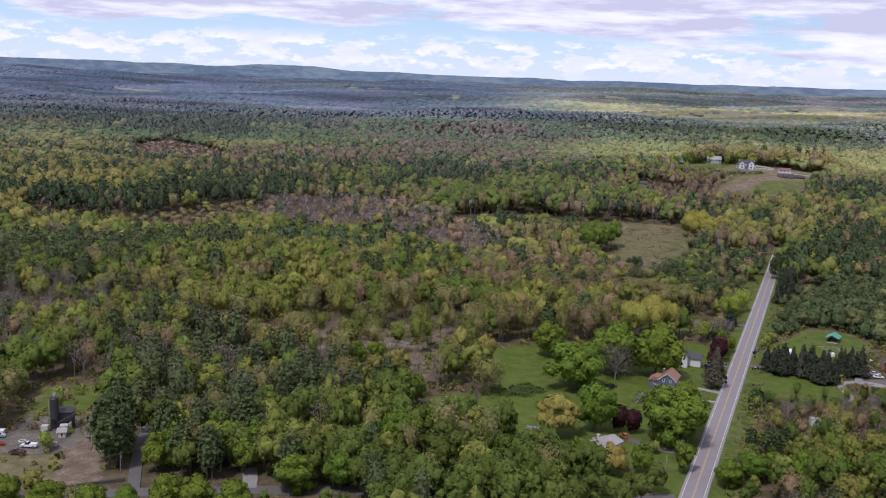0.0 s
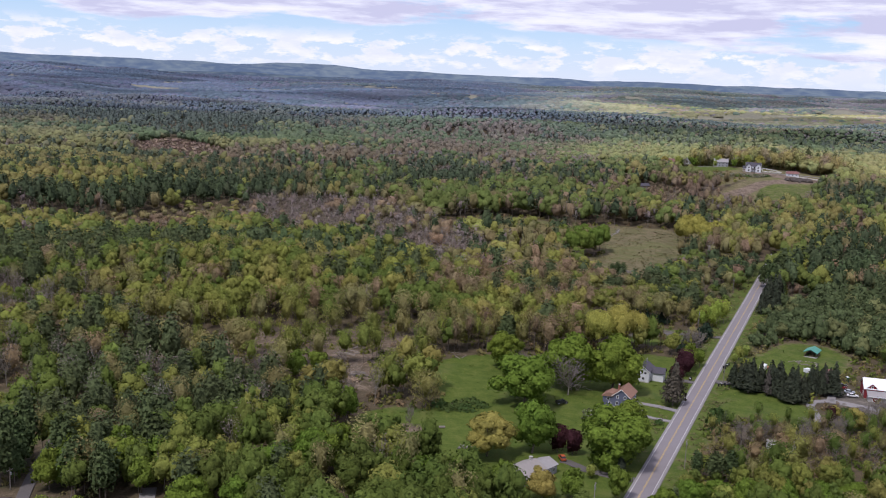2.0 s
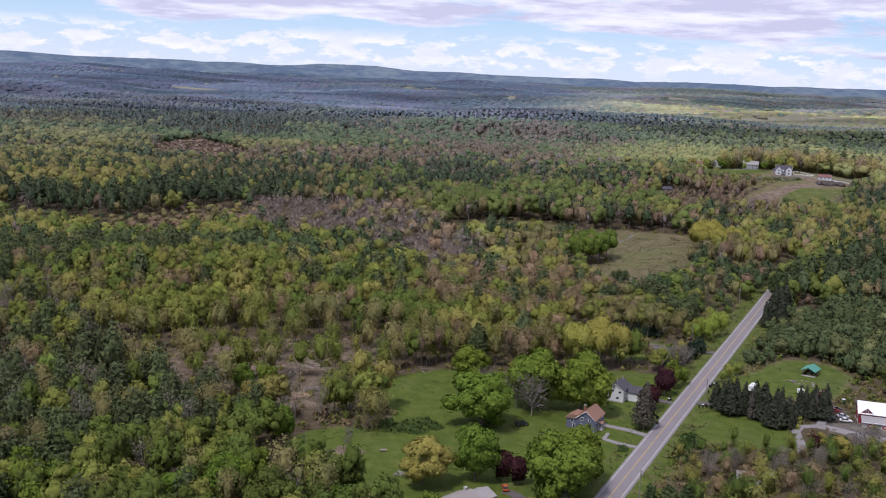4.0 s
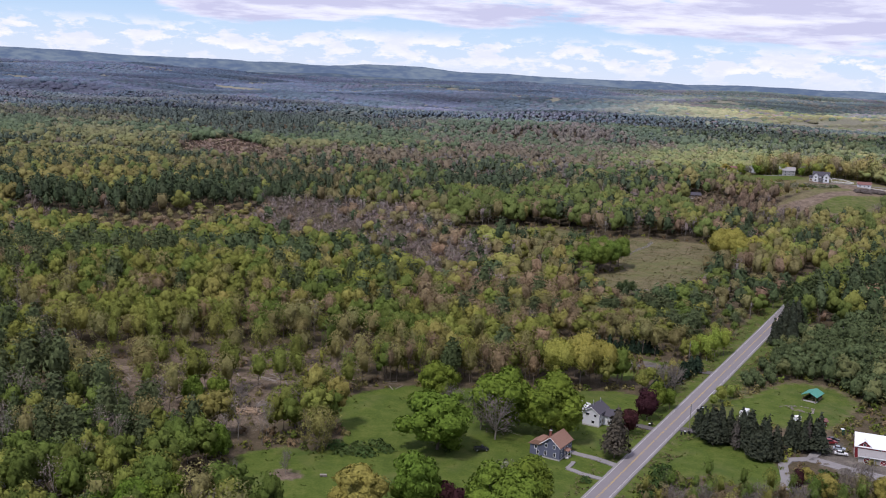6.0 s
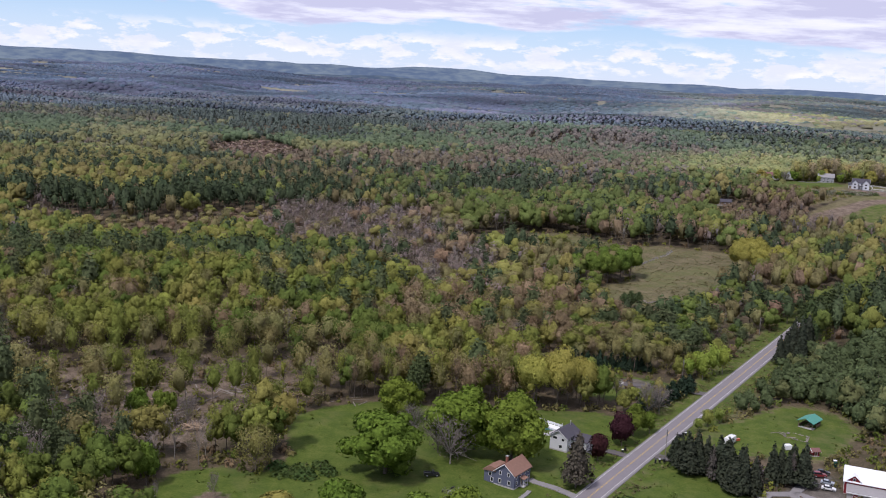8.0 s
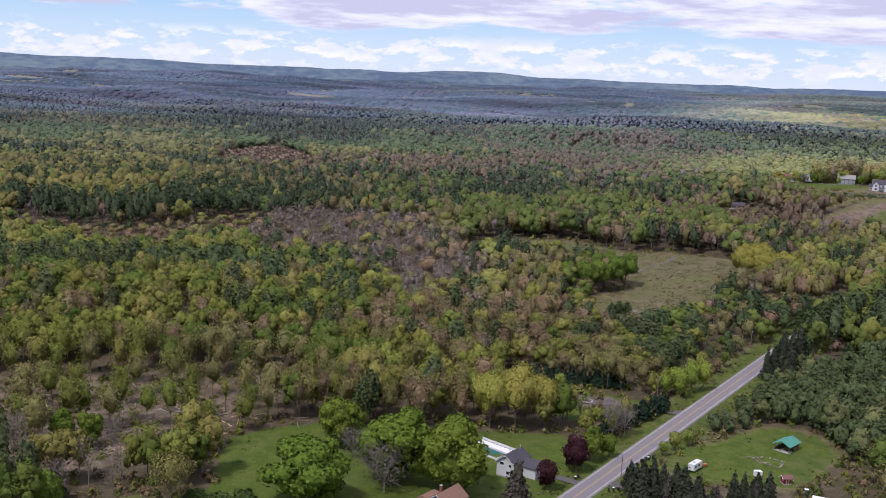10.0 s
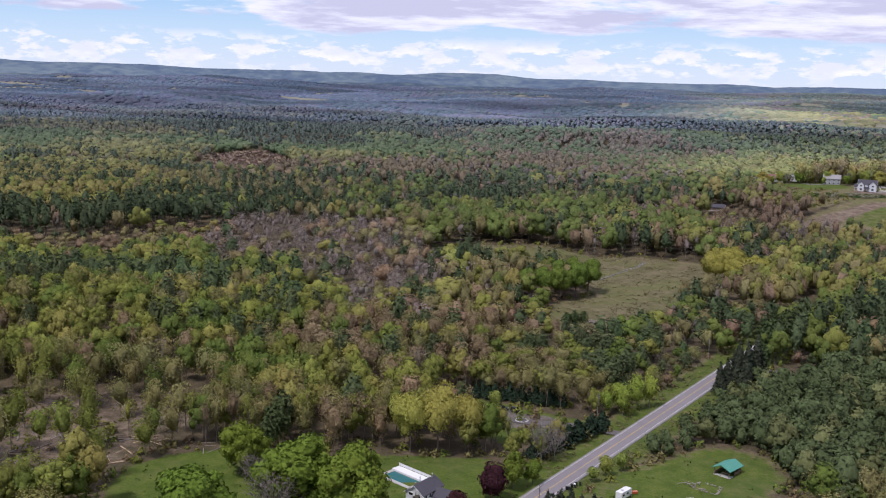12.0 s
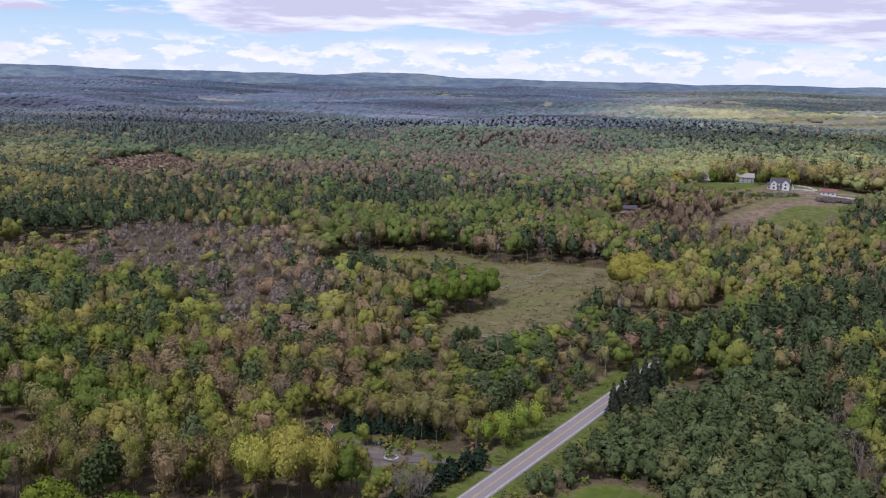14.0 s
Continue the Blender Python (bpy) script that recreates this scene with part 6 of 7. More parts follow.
# blue-grey farmhouse with a wing on its western side
blue = gable_house("farmhouse", 101.8, 410.6, 67, 10.5, 7.2, 4.6, 7.4, SIDING_BLUE, ROOF_RUST,
                   row("S", (-3.8, -1.2, 1.4, 3.8), 3.7, 0.9, 1.2) + row("S", (-3.6, 2.0, 4.0), 1.5, 0.9, 1.3) + row("W", (-1.8, 1.6), 1.6, 0.9, 1.4) + row("W", (-1.5, 1.5), 4.3, 0.85, 1.2) + row("E", (0,), 4.3, 0.9, 1.2),
                   "blue-grey clapboard farmhouse with a rust-brown shingle roof", doors=[("S", -0.6, 1.0, 2.1)])
part("wing_wall", box(-2.2, 5.4, -0.6, 5.6, 4.4, 4.6), SIDING_BLUE, blue)
part("wing_roof", prism([(3.2, 4.05), (8.1, 3.7), (8.1, 3.9), (5.4, 5.6), (3.2, 5.4)], -5.4, 1.0), ROOF_RUST, blue)
for u in (-3.9, -1.2):
    opening(blue, "window", "N", u, 3.0, 0.9, 1.2, 0, 7.62)
    opening(blue, "window", "N", u, 1.3, 0.9, 1.3, 0, 7.62)
opening(blue, "window", "W", 5.4, 2.9, 0.9, 1.2, 5.02, 0)
opening(blue, "window", "W", 4.6, 1.2, 0.9, 1.4, 5.02, 0)
chimney(blue, 0.2, 2.4, 4.6, 7.9)
porch = part("porch_roof", prism([(-5.4, 2.55), (-3.6, 2.95), (-3.6, 3.08), (-5.4, 2.68)], -2.0, 0.9), ROOF_RUST, blue)
for px in (-1.8, 0.7):
    part("porch_post", box(px, -5.2, 0, 0.14, 0.14, 2.6), TRIM, blue)
part("porch_floor", box(-0.55, -4.5, 0.0, 3.0, 1.9, 0.3), CONCRETE, blue)

# white two-storey house beside the pool
white = gable_house("white_house", 115.9, 447.4, 68.6, 10.0, 6.6, 5.0, 7.2, SIDING_WHITE, ROOF_DARK,
                    row("W", (1.4,), 4.4, 1.6, 1.0) + row("W", (-1.7,), 4.1, 1.1, 1.0) + row("W", (-0.9,), 1.6, 1.2, 1.2) + row("S", (-3.6, -1.6), 3.9, 1.0, 1.2) + row("S", (-3.2,), 1.6, 1.2, 1.3) + row("N", (-3, 0, 3), 3.9, 1.0, 1.2),
                    "white two-storey house with a charcoal shingle roof", doors=[("S", -1.4, 1.0, 2.1)])
part("wing_wall", box(2.0, -6.0, -0.5, 5.6, 5.6, 4.2), SIDING_WHITE, white)
wing = gable_roof(white, ROOF_DARK, 1.0, 8.9, 2.8, 3.7, 5.5, name="wing_roof")
wing.matrix_basis = pose(2.0, 0, 0, 0, 0, -90)
for u in (0.6, 3.4):
    opening(white, "window", "S", u, 2.0, 1.1, 1.2, 0, 8.8)
for cx, cy, top in ((-1.5, 0.6, 8.6), (3.4, -0.4, 8.5)):
    vent = part("vent_pipe", rod((cx, cy, 6.6), (cx, cy, top), 0.12), STEEL_PALE, white)
    part("cowl", rod((cx, cy, top), (cx, cy, top + 0.3), 0.22, 0.05), STEEL_PALE, vent)

pool = stand_at("swimming_pool", 104.6, 463.0, -31, "rectangular swimming pool of teal water with pale deck", "pool")
bm = bmesh.new()
for bx, by, sx, sy in ((0, -3.3, 15.4, 1.4), (0, 3.3, 15.4, 1.4), (-7.0, 0, 1.4, 5.2), (7.0, 0, 1.4, 5.2)):
    box(bx, by, -0.3, sx, sy, 0.55, 0.02, bm=bm)
part("deck", bm, CONCRETE, pool, "pale concrete deck")
part("water", box(0, 0, -0.3, 12.6, 5.2, 0.42), WATER, pool, "still teal water")
ladder = bmesh.new()
for dy in (-0.3, 0.3):
    rod((6.2, dy, 0.1), (6.2, dy, 1.0), 0.04, bm=ladder)
    rod((6.2, dy, 1.0), (6.7, dy, 1.0), 0.04, bm=ladder)
    rod((6.7, dy, 1.0), (6.7, dy, 0.2), 0.04, bm=ladder)
part("ladder", ladder, STEEL_PALE, pool)
deck = stand_at("pool_deck", 106.9, 466.9, -31, "long raised white deck with a low fence beside a pool", "deck")
for k in range(13):
    part("deck_board", box(0, -1.5 + 0.25 * k, 0.55, 15.6, 0.235, 0.06, 0.01), TRIM, deck)
part("skirt", box(0, -1.66, 0, 15.6, 0.06, 0.56), SIDING_WHITE, deck)
part("skirt", box(0, 1.66, 0, 15.6, 0.06, 0.56), SIDING_WHITE, deck)
for k in range(9):
    part("fence_post", box(-7.7 + 1.925 * k, 1.6, 0.6, 0.12, 0.12, 1.15, 0.01), TRIM, deck)
for z in (0.85, 1.55):
    part("fence_rail", box(0, 1.6, z, 15.5, 0.06, 0.09), TRIM, deck)
part("fence_panel", box(0, 1.6, 0.95, 15.4, 0.03, 0.6), SIDING_WHITE, deck)

# low ranch house with a porch and a garage wing
ranch = gable_house("ranch_house", 57.0, 329.6, 50, 11.5, 9.0, 3.0, 5.0, SIDING_GREY, ROOF_PALE,
                    row("S", (-4.0, -1.5, 3.8), 1.6, 1.2, 1.2) + row("E", (0,), 3.4, 0.9, 0.8) + row("W", (-2, 2), 1.6, 1.1, 1.2),
                    "low grey ranch house with pale tan shingle roof", doors=[("S", 1.2, 1.0, 2.05)])
part("garage_wall", prism([(-4.6, -0.5), (2.6, -0.5), (2.6, 2.8), (-1.0, 4.3), (-4.6, 2.8)], 5.7, 12.0), SIDING_GREY, ranch)
gable_roof(ranch, ROOF_GREY, 5.9, 12.0, 3.6, 2.83, 4.33, y=-1.0, name="garage_roof")
part("porch_roof", prism([(-6.6, 2.3), (-4.4, 2.85), (-4.4, 3.0), (-6.6, 2.45)], -5.6, 5.6), ROOF_GREY, ranch)
for k in range(5):
    part("porch_post", box(-5.4 + 2.7 * k, -6.4, 0, 0.15, 0.15, 2.35), TRIM, ranch)
for u in (7.6, 10.2):
    opening(ranch, "window", "S", u, 1.5, 0.9, 1.2, 0, 4.62)
chimney(ranch, 4.2, 0.6, 4.4, 6.0, 0.9, CONCRETE)

# red barn with a white roof and a lean-to
barn = gable_house("barn", 220.2, 436.2, -12, 24, 10.6, 4.6, 7.8, BARN_RED, ROOF_WHITE,
                   row("S", (-4, 2, 8), 4.0, 0.9, 1.0) + row("W", (0,), 5.6, 1.0, 1.2), "long red barn with a bright white metal roof", "barn", doors=[("W", -2.0, 1.6, 2.4)])
part("lean_to_wall", prism([(-9.4, -0.5), (-5.3, -0.5), (-5.3, 3.4), (-9.4, 2.35)], -11.0, 12.0), CONCRETE, barn, "pale rendered lean-to wall")
part("lean_to_roof", prism([(-9.9, 2.35), (-5.3, 3.65), (-5.3, 3.85), (-9.9, 2.55)], -11.4, 12.4), ROOF_GREY, barn)
part("eaves_board", box(0.5, -9.95, 2.28, 23.8, 0.1, 0.32), TRIM, barn)
for k in range(4):
    ux = -8.2 + 5.4 * k
    d = part("barn_door", box(ux, -9.46, 0.1, 2.4, 0.12, 2.0), BARN_RED, barn)
    bm = bmesh.new()
    for a, b in (((-1.1, 0.2), (1.1, 2.0)), ((-1.1, 2.0), (1.1, 0.2)), ((-1.15, 0.15), (1.15, 0.15)), ((-1.15, 2.05), (1.15, 2.05)), ((-1.15, 0.15), (-1.15, 2.05)), ((1.15, 0.15), (1.15, 2.05))):
        rod((ux + a[0], -9.55, a[1]), (ux + b[0], -9.55, b[1]), 0.08, sides=4, bm=bm)
    part("cross_brace", bm, TRIM, d)
part("dormer_wall", box(-9.2, -4.2, 3.9, 3.6, 2.4, 1.4), BARN_RED, barn)
bm = bmesh.new()
for sgn in (-1, 1):
    v = [bm.verts.new(p) for p in ((-9.2, -5.9, 6.8), (-9.2, -0.8, 6.8), (-9.2 + sgn * 2.3, -0.8, 4.9), (-9.2 + sgn * 2.3, -5.9, 4.9))]
    w = [bm.verts.new(q.co + Vector((0, 0, 0.16))) for q in v]
    for f in ((0, 1, 2, 3), (4, 5, 6, 7), (0, 1, 5, 4), (1, 2, 6, 5), (2, 3, 7, 6), (3, 0, 4, 7)):
        bm.faces.new([(v + w)[k] for k in f])
part("dormer_roof", bm, ROOF_WHITE, barn)
bm = bmesh.new()
tri = [bm.verts.new(p) for p in ((-11.0, -5.4, 5.2), (-7.4, -5.4, 5.2), (-9.2, -5.4, 6.75), (-11.0, -5.28, 5.2), (-7.4, -5.28, 5.2), (-9.2, -5.28, 6.75))]
for f in ((0, 1, 2), (3, 4, 5), (0, 1, 4, 3), (1, 2, 5, 4), (2, 0, 3, 5)):
    bm.faces.new([tri[k] for k in f])
part("dormer_gable", bm, BARN_RED, barn)
opening(barn, "window", "S", -9.2, 5.3, 0.8, 0.9, 0, 5.42)

# open pavilion with a green roof
pav = stand_at("pavilion", 207.4, 499.2, 58, "open timber pavilion with a green metal roof", "pavilion")
gable_roof(pav, ROOF_GREEN, -4.0, 4.0, 2.9, 2.7, 4.0, over=0.5)
for px in (-3.8, 0, 3.8):
    for py in (-2.7, 2.7):
        part("post", box(px, py, 0, 0.2, 0.2, 2.75), WOOD, pav)
part("floor_slab", box(0, 0, -0.1, 8.2, 6.0, 0.25), CONCRETE, pav)
for py, ln, rot in ((2.7, 7.4, 0), (-2.7, 3.4, 0)):
    part("half_wall", box(-0.1 if py > 0 else 1.9, py, 0.1, ln, 0.1, 1.1), WOOD, pav)
part("end_wall", box(3.85, 0, 0.1, 0.1, 5.2, 2.4), WOOD, pav)
for k in range(2):
    t = part("picnic_table", box(-1.8 + 2.6 * k, 0, 0.72, 0.8, 1.9, 0.07), LUMBER, pav)
    part("bench", box(-2.4 + 2.6 * k, 0, 0.42, 0.26, 1.9, 0.06), LUMBER, t)

# houses on the far hill and in the woods
def cross_gable(house, x, y0, y1, half, eave, ridge, wall, roof):
    """A gabled bay that runs out from the front of a house."""
    turned = pose(x, 0, 0, 0, 0, 90)
    part("bay_wall", prism([(-half, -0.5), (half, -0.5), (half, eave), (0, ridge), (-half, eave)], y0, y1), wall, house).matrix_basis = turned
    gable_roof(house, roof, y0, y1, half, eave + 0.03, ridge + 0.03, name="bay_roof").matrix_basis = turned
    opening(house, "window", "S", x, eave - 1.3, 1.8, 1.6, 0, -y0)
    opening(house, "window", "S", x, 1.6, 2.0, 1.8, 0, -y0)


manor = gable_house("hill_house", 363, 1174, -14, 16.4, 9, 6.2, 10.0, SIDING_WHITE, ROOF_DARK, row("S", (-7.4, -2.6, 1.0, 2.6), 4.6, 1.4, 1.6) + row("W", (-2, 2), 4.6, 1.4, 1.6) + row("E", (-2, 2), 4.6, 1.3, 1.6), "large white new house with dark gabled roof on a hilltop")
cross_gable(manor, -5.2, -6.9, 0, 2.6, 6.0, 8.8, SIDING_WHITE, ROOF_DARK)
cross_gable(manor, 5.2, -7.8, 0, 3.0, 6.0, 9.2, SIDING_WHITE, ROOF_DARK)
part("porch_roof", prism([(-8.2, 2.9), (-4.9, 3.5), (-4.9, 3.7), (-8.2, 3.1)], -2.7, 3.1), ROOF_DARK, manor)
for u in (-2.4, 0.2, 2.8):
    part("porch_post", box(u, -7.9, 0, 0.25, 0.25, 2.95), TRIM, manor)
part("garage_wall", box(-9.7, 0.5, -0.5, 3.2, 7.0, 3.9), SIDING_WHITE, manor)
gable_roof(manor, ROOF_DARK, -11.4, -8.15, 3.5, 3.4, 5.6, y=0.5, name="garage_roof")
opening(manor, "door", "S", -9.8, 1.3, 2.4, 2.2, 0, 3.0)
chimney(manor, 2.0, 1.0, 8.6, 11.2, 0.9)
gable_house("hill_house", 338, 1224, -6, 16, 9, 6.0, 9.6, SIDING_GREY, ROOF_GREY, row("S", (-6, -2, 2, 6), 4.4, 1.4, 1.6) + row("S", (-6, -2, 2, 6), 1.6, 1.4, 1.7), "pale grey two-storey house on a green hilltop")

gable_house("hill_house", 309, 1266, 70, 11, 9, 5.6, 8.8, SIDING_WHITE, ROOF_DARK, row("W", (-2, 2), 4.2, 1.3, 1.5) + row("W", (-2, 2), 1.6, 1.4, 1.6), "white gabled house among hilltop trees", lift=3.0)
gable_house("hill_house", 288, 1268, 0, 15, 9, 4.0, 7.0, SIDING_GREY, ROOF_RED, row("S", (-5, 0, 5), 2.0, 1.6, 1.4), "low house with reddish roof among hilltop trees", lift=3.0)
gable_house("hill_house", 272, 1262, 0, 9, 8, 4.0, 6.6, SIDING_WHITE, ROOF_DARK, row("S", (-2, 2), 2.0, 1.4, 1.4), "small white house half hidden by trees", lift=3.0)
gable_house("red_roofed_house", 402, 1155, -10, 13, 7, 3.2, 5.6, SIDING_WHITE, ROOF_RED, row("S", (-4, 0, 4), 1.7, 1.5, 1.3), "low white house with faded red roof on the hill")
gable_house("woodland_house", 223, 1094, 8, 14, 8, 3.0, 5.4, WOOD, ROOF_DARK, row("S", (-4, 0, 4), 1.6, 1.4, 1.2), "low dark-roofed house in the woods")
gable_house("roadside_house", 252.5, 620, 10, 9.5, 7.5, 3.0, 4.9, SIDING_WHITE, ROOF_GREY, row("S", (-2.8, 2.8), 1.6, 1.2, 1.2), "small white house with grey roof under pines", doors=[("S", 0, 1.0, 2.05)])
gable_house("log_shed", 104.8, 548.6, -14, 5.6, 4.0, 2.4, 3.6, SIDING_GREY, ROOF_RED, row("S", (1.4,), 1.4, 0.8, 0.8), "small grey shed with a dull red roof", "shed", doors=[("S", -1.2, 1.1, 1.9)])
gable_house("tool_shed", 203.8, 466.4, 20, 2.6, 2.2, 2.1, 2.8, BARN_RED, ROOF_RED, [], "small red garden shed", "shed", doors=[("S", 0, 0.9, 1.8)])
gable_house("garden_shed", -128.4, 329.4, 10, 2.2, 2.2, 2.3, 3.2, SIDING_WHITE, ROOF_GREY, [], "little pale wooden shed at a gravel yard", "shed", doors=[("S", 0, 0.8, 1.8)])
gable_house("workshop", -60, 346, 8, 14, 8, 3.2, 5.0, SIDING_WHITE, ROOF_WHITE, row("S", (-4, 0, 4), 1.7, 1.2, 1.1), "white-roofed low building under tall pines")


def mobile_home(x, y, turn, length, label, roof):
    h = stand_at("mobile_home", x, y, turn, label, "mobile home")
    part("body", box(0, 0, 0.5, length, 3.4, 2.6, 0.05), SIDING_WHITE, h)
    part("roof", prism([(-1.85, 3.08), (1.85, 3.08), (1.85, 3.16), (0, 3.42), (-1.85, 3.16)], -length / 2 - 0.15, length / 2 + 0.15), roof, h)
    part("skirting", box(0, 0, -0.4, length - 0.2, 3.2, 0.9), STEEL_PALE, h)
    for u in (-0.35, -0.1, 0.2, 0.4):
        opening(h, "window", "S", u * length, 2.0, 1.1, 0.9, 0, 1.7)


mobile_home(152.5, 366.5, -6, 11.5, "white mobile home with a patched pale roof in brush", ROOF_PALE)
mobile_home(-136.6, 419.5, 12, 6, "old silver trailer beside the cut wood", STEEL_PALE)

def rail_fence(points, label):
    """White posts with three rails between them."""
    (x0, y0), z0 = points[0], float(ground_z(*points[0]))
    f = stand_at("rail_fence", x0, y0, 0, label, "fence")
    for (xa, ya), (xb, yb) in zip(points, points[1:]):
        n = max(1, round(math.hypot(xb - xa, yb - ya) / 3.0))
        spots = [(xa + (xb - xa) * k / n - x0, ya + (yb - ya) * k / n - y0) for k in range(n + 1)]
        spots = [Vector((u, v, float(ground_z(u + x0, v + y0)) - z0)) for u, v in spots]
        for p in spots[:-1]:
            part("fence_post", box(p.x, p.y, p.z - 0.3, 0.16, 0.16, 1.75, 0.01), TRIM, f)
        for p, q in zip(spots, spots[1:]):
            for h in (0.45, 0.85, 1.25):
                part("rail", rod(p + Vector((0, 0, h)), q + Vector((0, 0, h)), 0.09, 0.09, 4), TRIM, f)


rail_fence([(376, 1180), (379, 1204), (391, 1190), (396, 1172)], "white three-rail fence round a paddock on the hilltop")
rail_fence([(373, 1171), (384, 1171), (393, 1168)], "white three-rail fence beside the hilltop house")
rail_fence([(404, 1148), (418, 1146), (440, 1141)], "white three-rail fence along the hill lane")

# ---- drives and streets ----
def lay(drives):
    for pts, w, label in drives:
        ribbon("driveway", pts, w, DRIVE if "grey" in label else SHOULDER, 0.22 if "concrete" not in label else 0.24, label, category="driveway")


house_drives = (([(70.5, 346), (73, 345), (78, 339.2), (84, 335.6), (90, 333.4), (94.5, 332)], 3.6, "grey asphalt drive to a ranch house"),
         ([(107, 414), (109, 412.2), (115.3, 409.7), (121, 405.8), (123.5, 403)], 2.8, "narrow pale drive beside a farmhouse"),
         ([(105.8, 398), (107.4, 402), (108, 404.6)], 1.4, "pale concrete front path"),
         ([(106, 398.2), (111, 394.6), (118, 391.5)], 2.2, "short pale drive beside a shrub"),
         ([(124.5, 443), (129, 447.5), (133, 447), (138.5, 444.2)], 3.4, "grey drive to a white house"))
lay(house_drives)
barn_drives = (([(146.5, 448.5), (153, 446.5), (165, 447), (180, 445), (192, 442), (203, 437)], 4.2, "grey asphalt lane behind the spruces"),
         ([(197, 440), (191, 428), (183, 425.4), (180, 420), (178.2, 406), (176, 397)], 3.2, "gravel track round the barn lawn"),
         ([(191, 428), (201, 421.5), (214, 415), (232, 409)], 5.5, "wide gravel drive in front of the barn"),
         ([(112, 534), (122, 531), (136, 529), (150, 531), (163, 529.5), (170, 527)], 4.4, "grey drive from the gravel lot to the road"))
lay(barn_drives)
western_lanes = (([(-175, 268), (-140, 275), (-107, 282.4), (-80, 287), (-57.6, 289.7), (-30, 292), (10, 293), (78, 294)], 6.0, "narrow grey side street below the woods"),
         ([(-91, 288), (-95, 303.6), (-99.5, 323), (-103, 345)], 3.8, "straight grey lane between pines"),
         ([(-56, 291), (-57, 299), (-59, 307)], 4.6, "pale gravel entrance beside the street"))
lay(western_lanes)
hill_lanes = (([(225, 641), (232, 632), (242, 628), (252, 624)], 4.0, "grey curved drive under roadside pines"),
         ([(362, 1166), (380, 1166), (400, 1162), (425, 1166), (450, 1160), (480, 1150)], 4.5, "pale gravel lane on the hilltop"),
         ([(330, 1216), (318, 1222), (312, 1240)], 3.0, "pale lane between hilltop houses"))
lay(hill_lanes)


def wheelie_bin(x, y, turn):
    b = stand_at("wheelie_bin", x, y, turn, "black plastic wheeled bin standing at the highway's edge", "bin", "roadside bins")
    tub = bmesh.new()
    rings = [[tub.verts.new((sx * w, sy * d, z)) for sx, sy in ((-1, -1), (1, -1), (1, 1), (-1, 1))] for w, d, z in ((0.25, 0.28, 0.06), (0.33, 0.38, 1.0))]
    for k in range(4):
        tub.faces.new((rings[0][k], rings[0][(k + 1) % 4], rings[1][(k + 1) % 4], rings[1][k]))
    tub.faces.new(rings[0][::-1])
    part("tub", tub, RUBBER, b)
    part("lid", prism([(-0.42, 1.0), (0.42, 1.0), (0.40, 1.07), (0, 1.13), (-0.40, 1.07)], -0.36, 0.36), RUBBER, b)
    for u in (-0.27, 0.27):
        part("wheel", rod((u - 0.03, 0.3, 0.11), (u + 0.03, 0.3, 0.11), 0.11, sides=12), RUBBER, b)
    part("handle", rod((-0.26, 0.43, 0.96), (0.26, 0.43, 0.96), 0.02), RUBBER, b)


for x, y, turn in ((156.9, 470.2, -60), (158.3, 472.3, -70), (159.4, 474.4, -55)):
    wheelie_bin(x, y, turn)

# ---- vehicles ----
def wheel(parent, x, y, r, w=0.24):
    tyre = part("wheel", rod((x, y - w / 2, r), (x, y + w / 2, r), r, sides=16), RUBBER, parent)
    part("rim", rod((x, y - w / 2 - 0.012, r), (x, y + w / 2 + 0.012, r), r * 0.58, sides=12), STEEL_PALE, tyre)


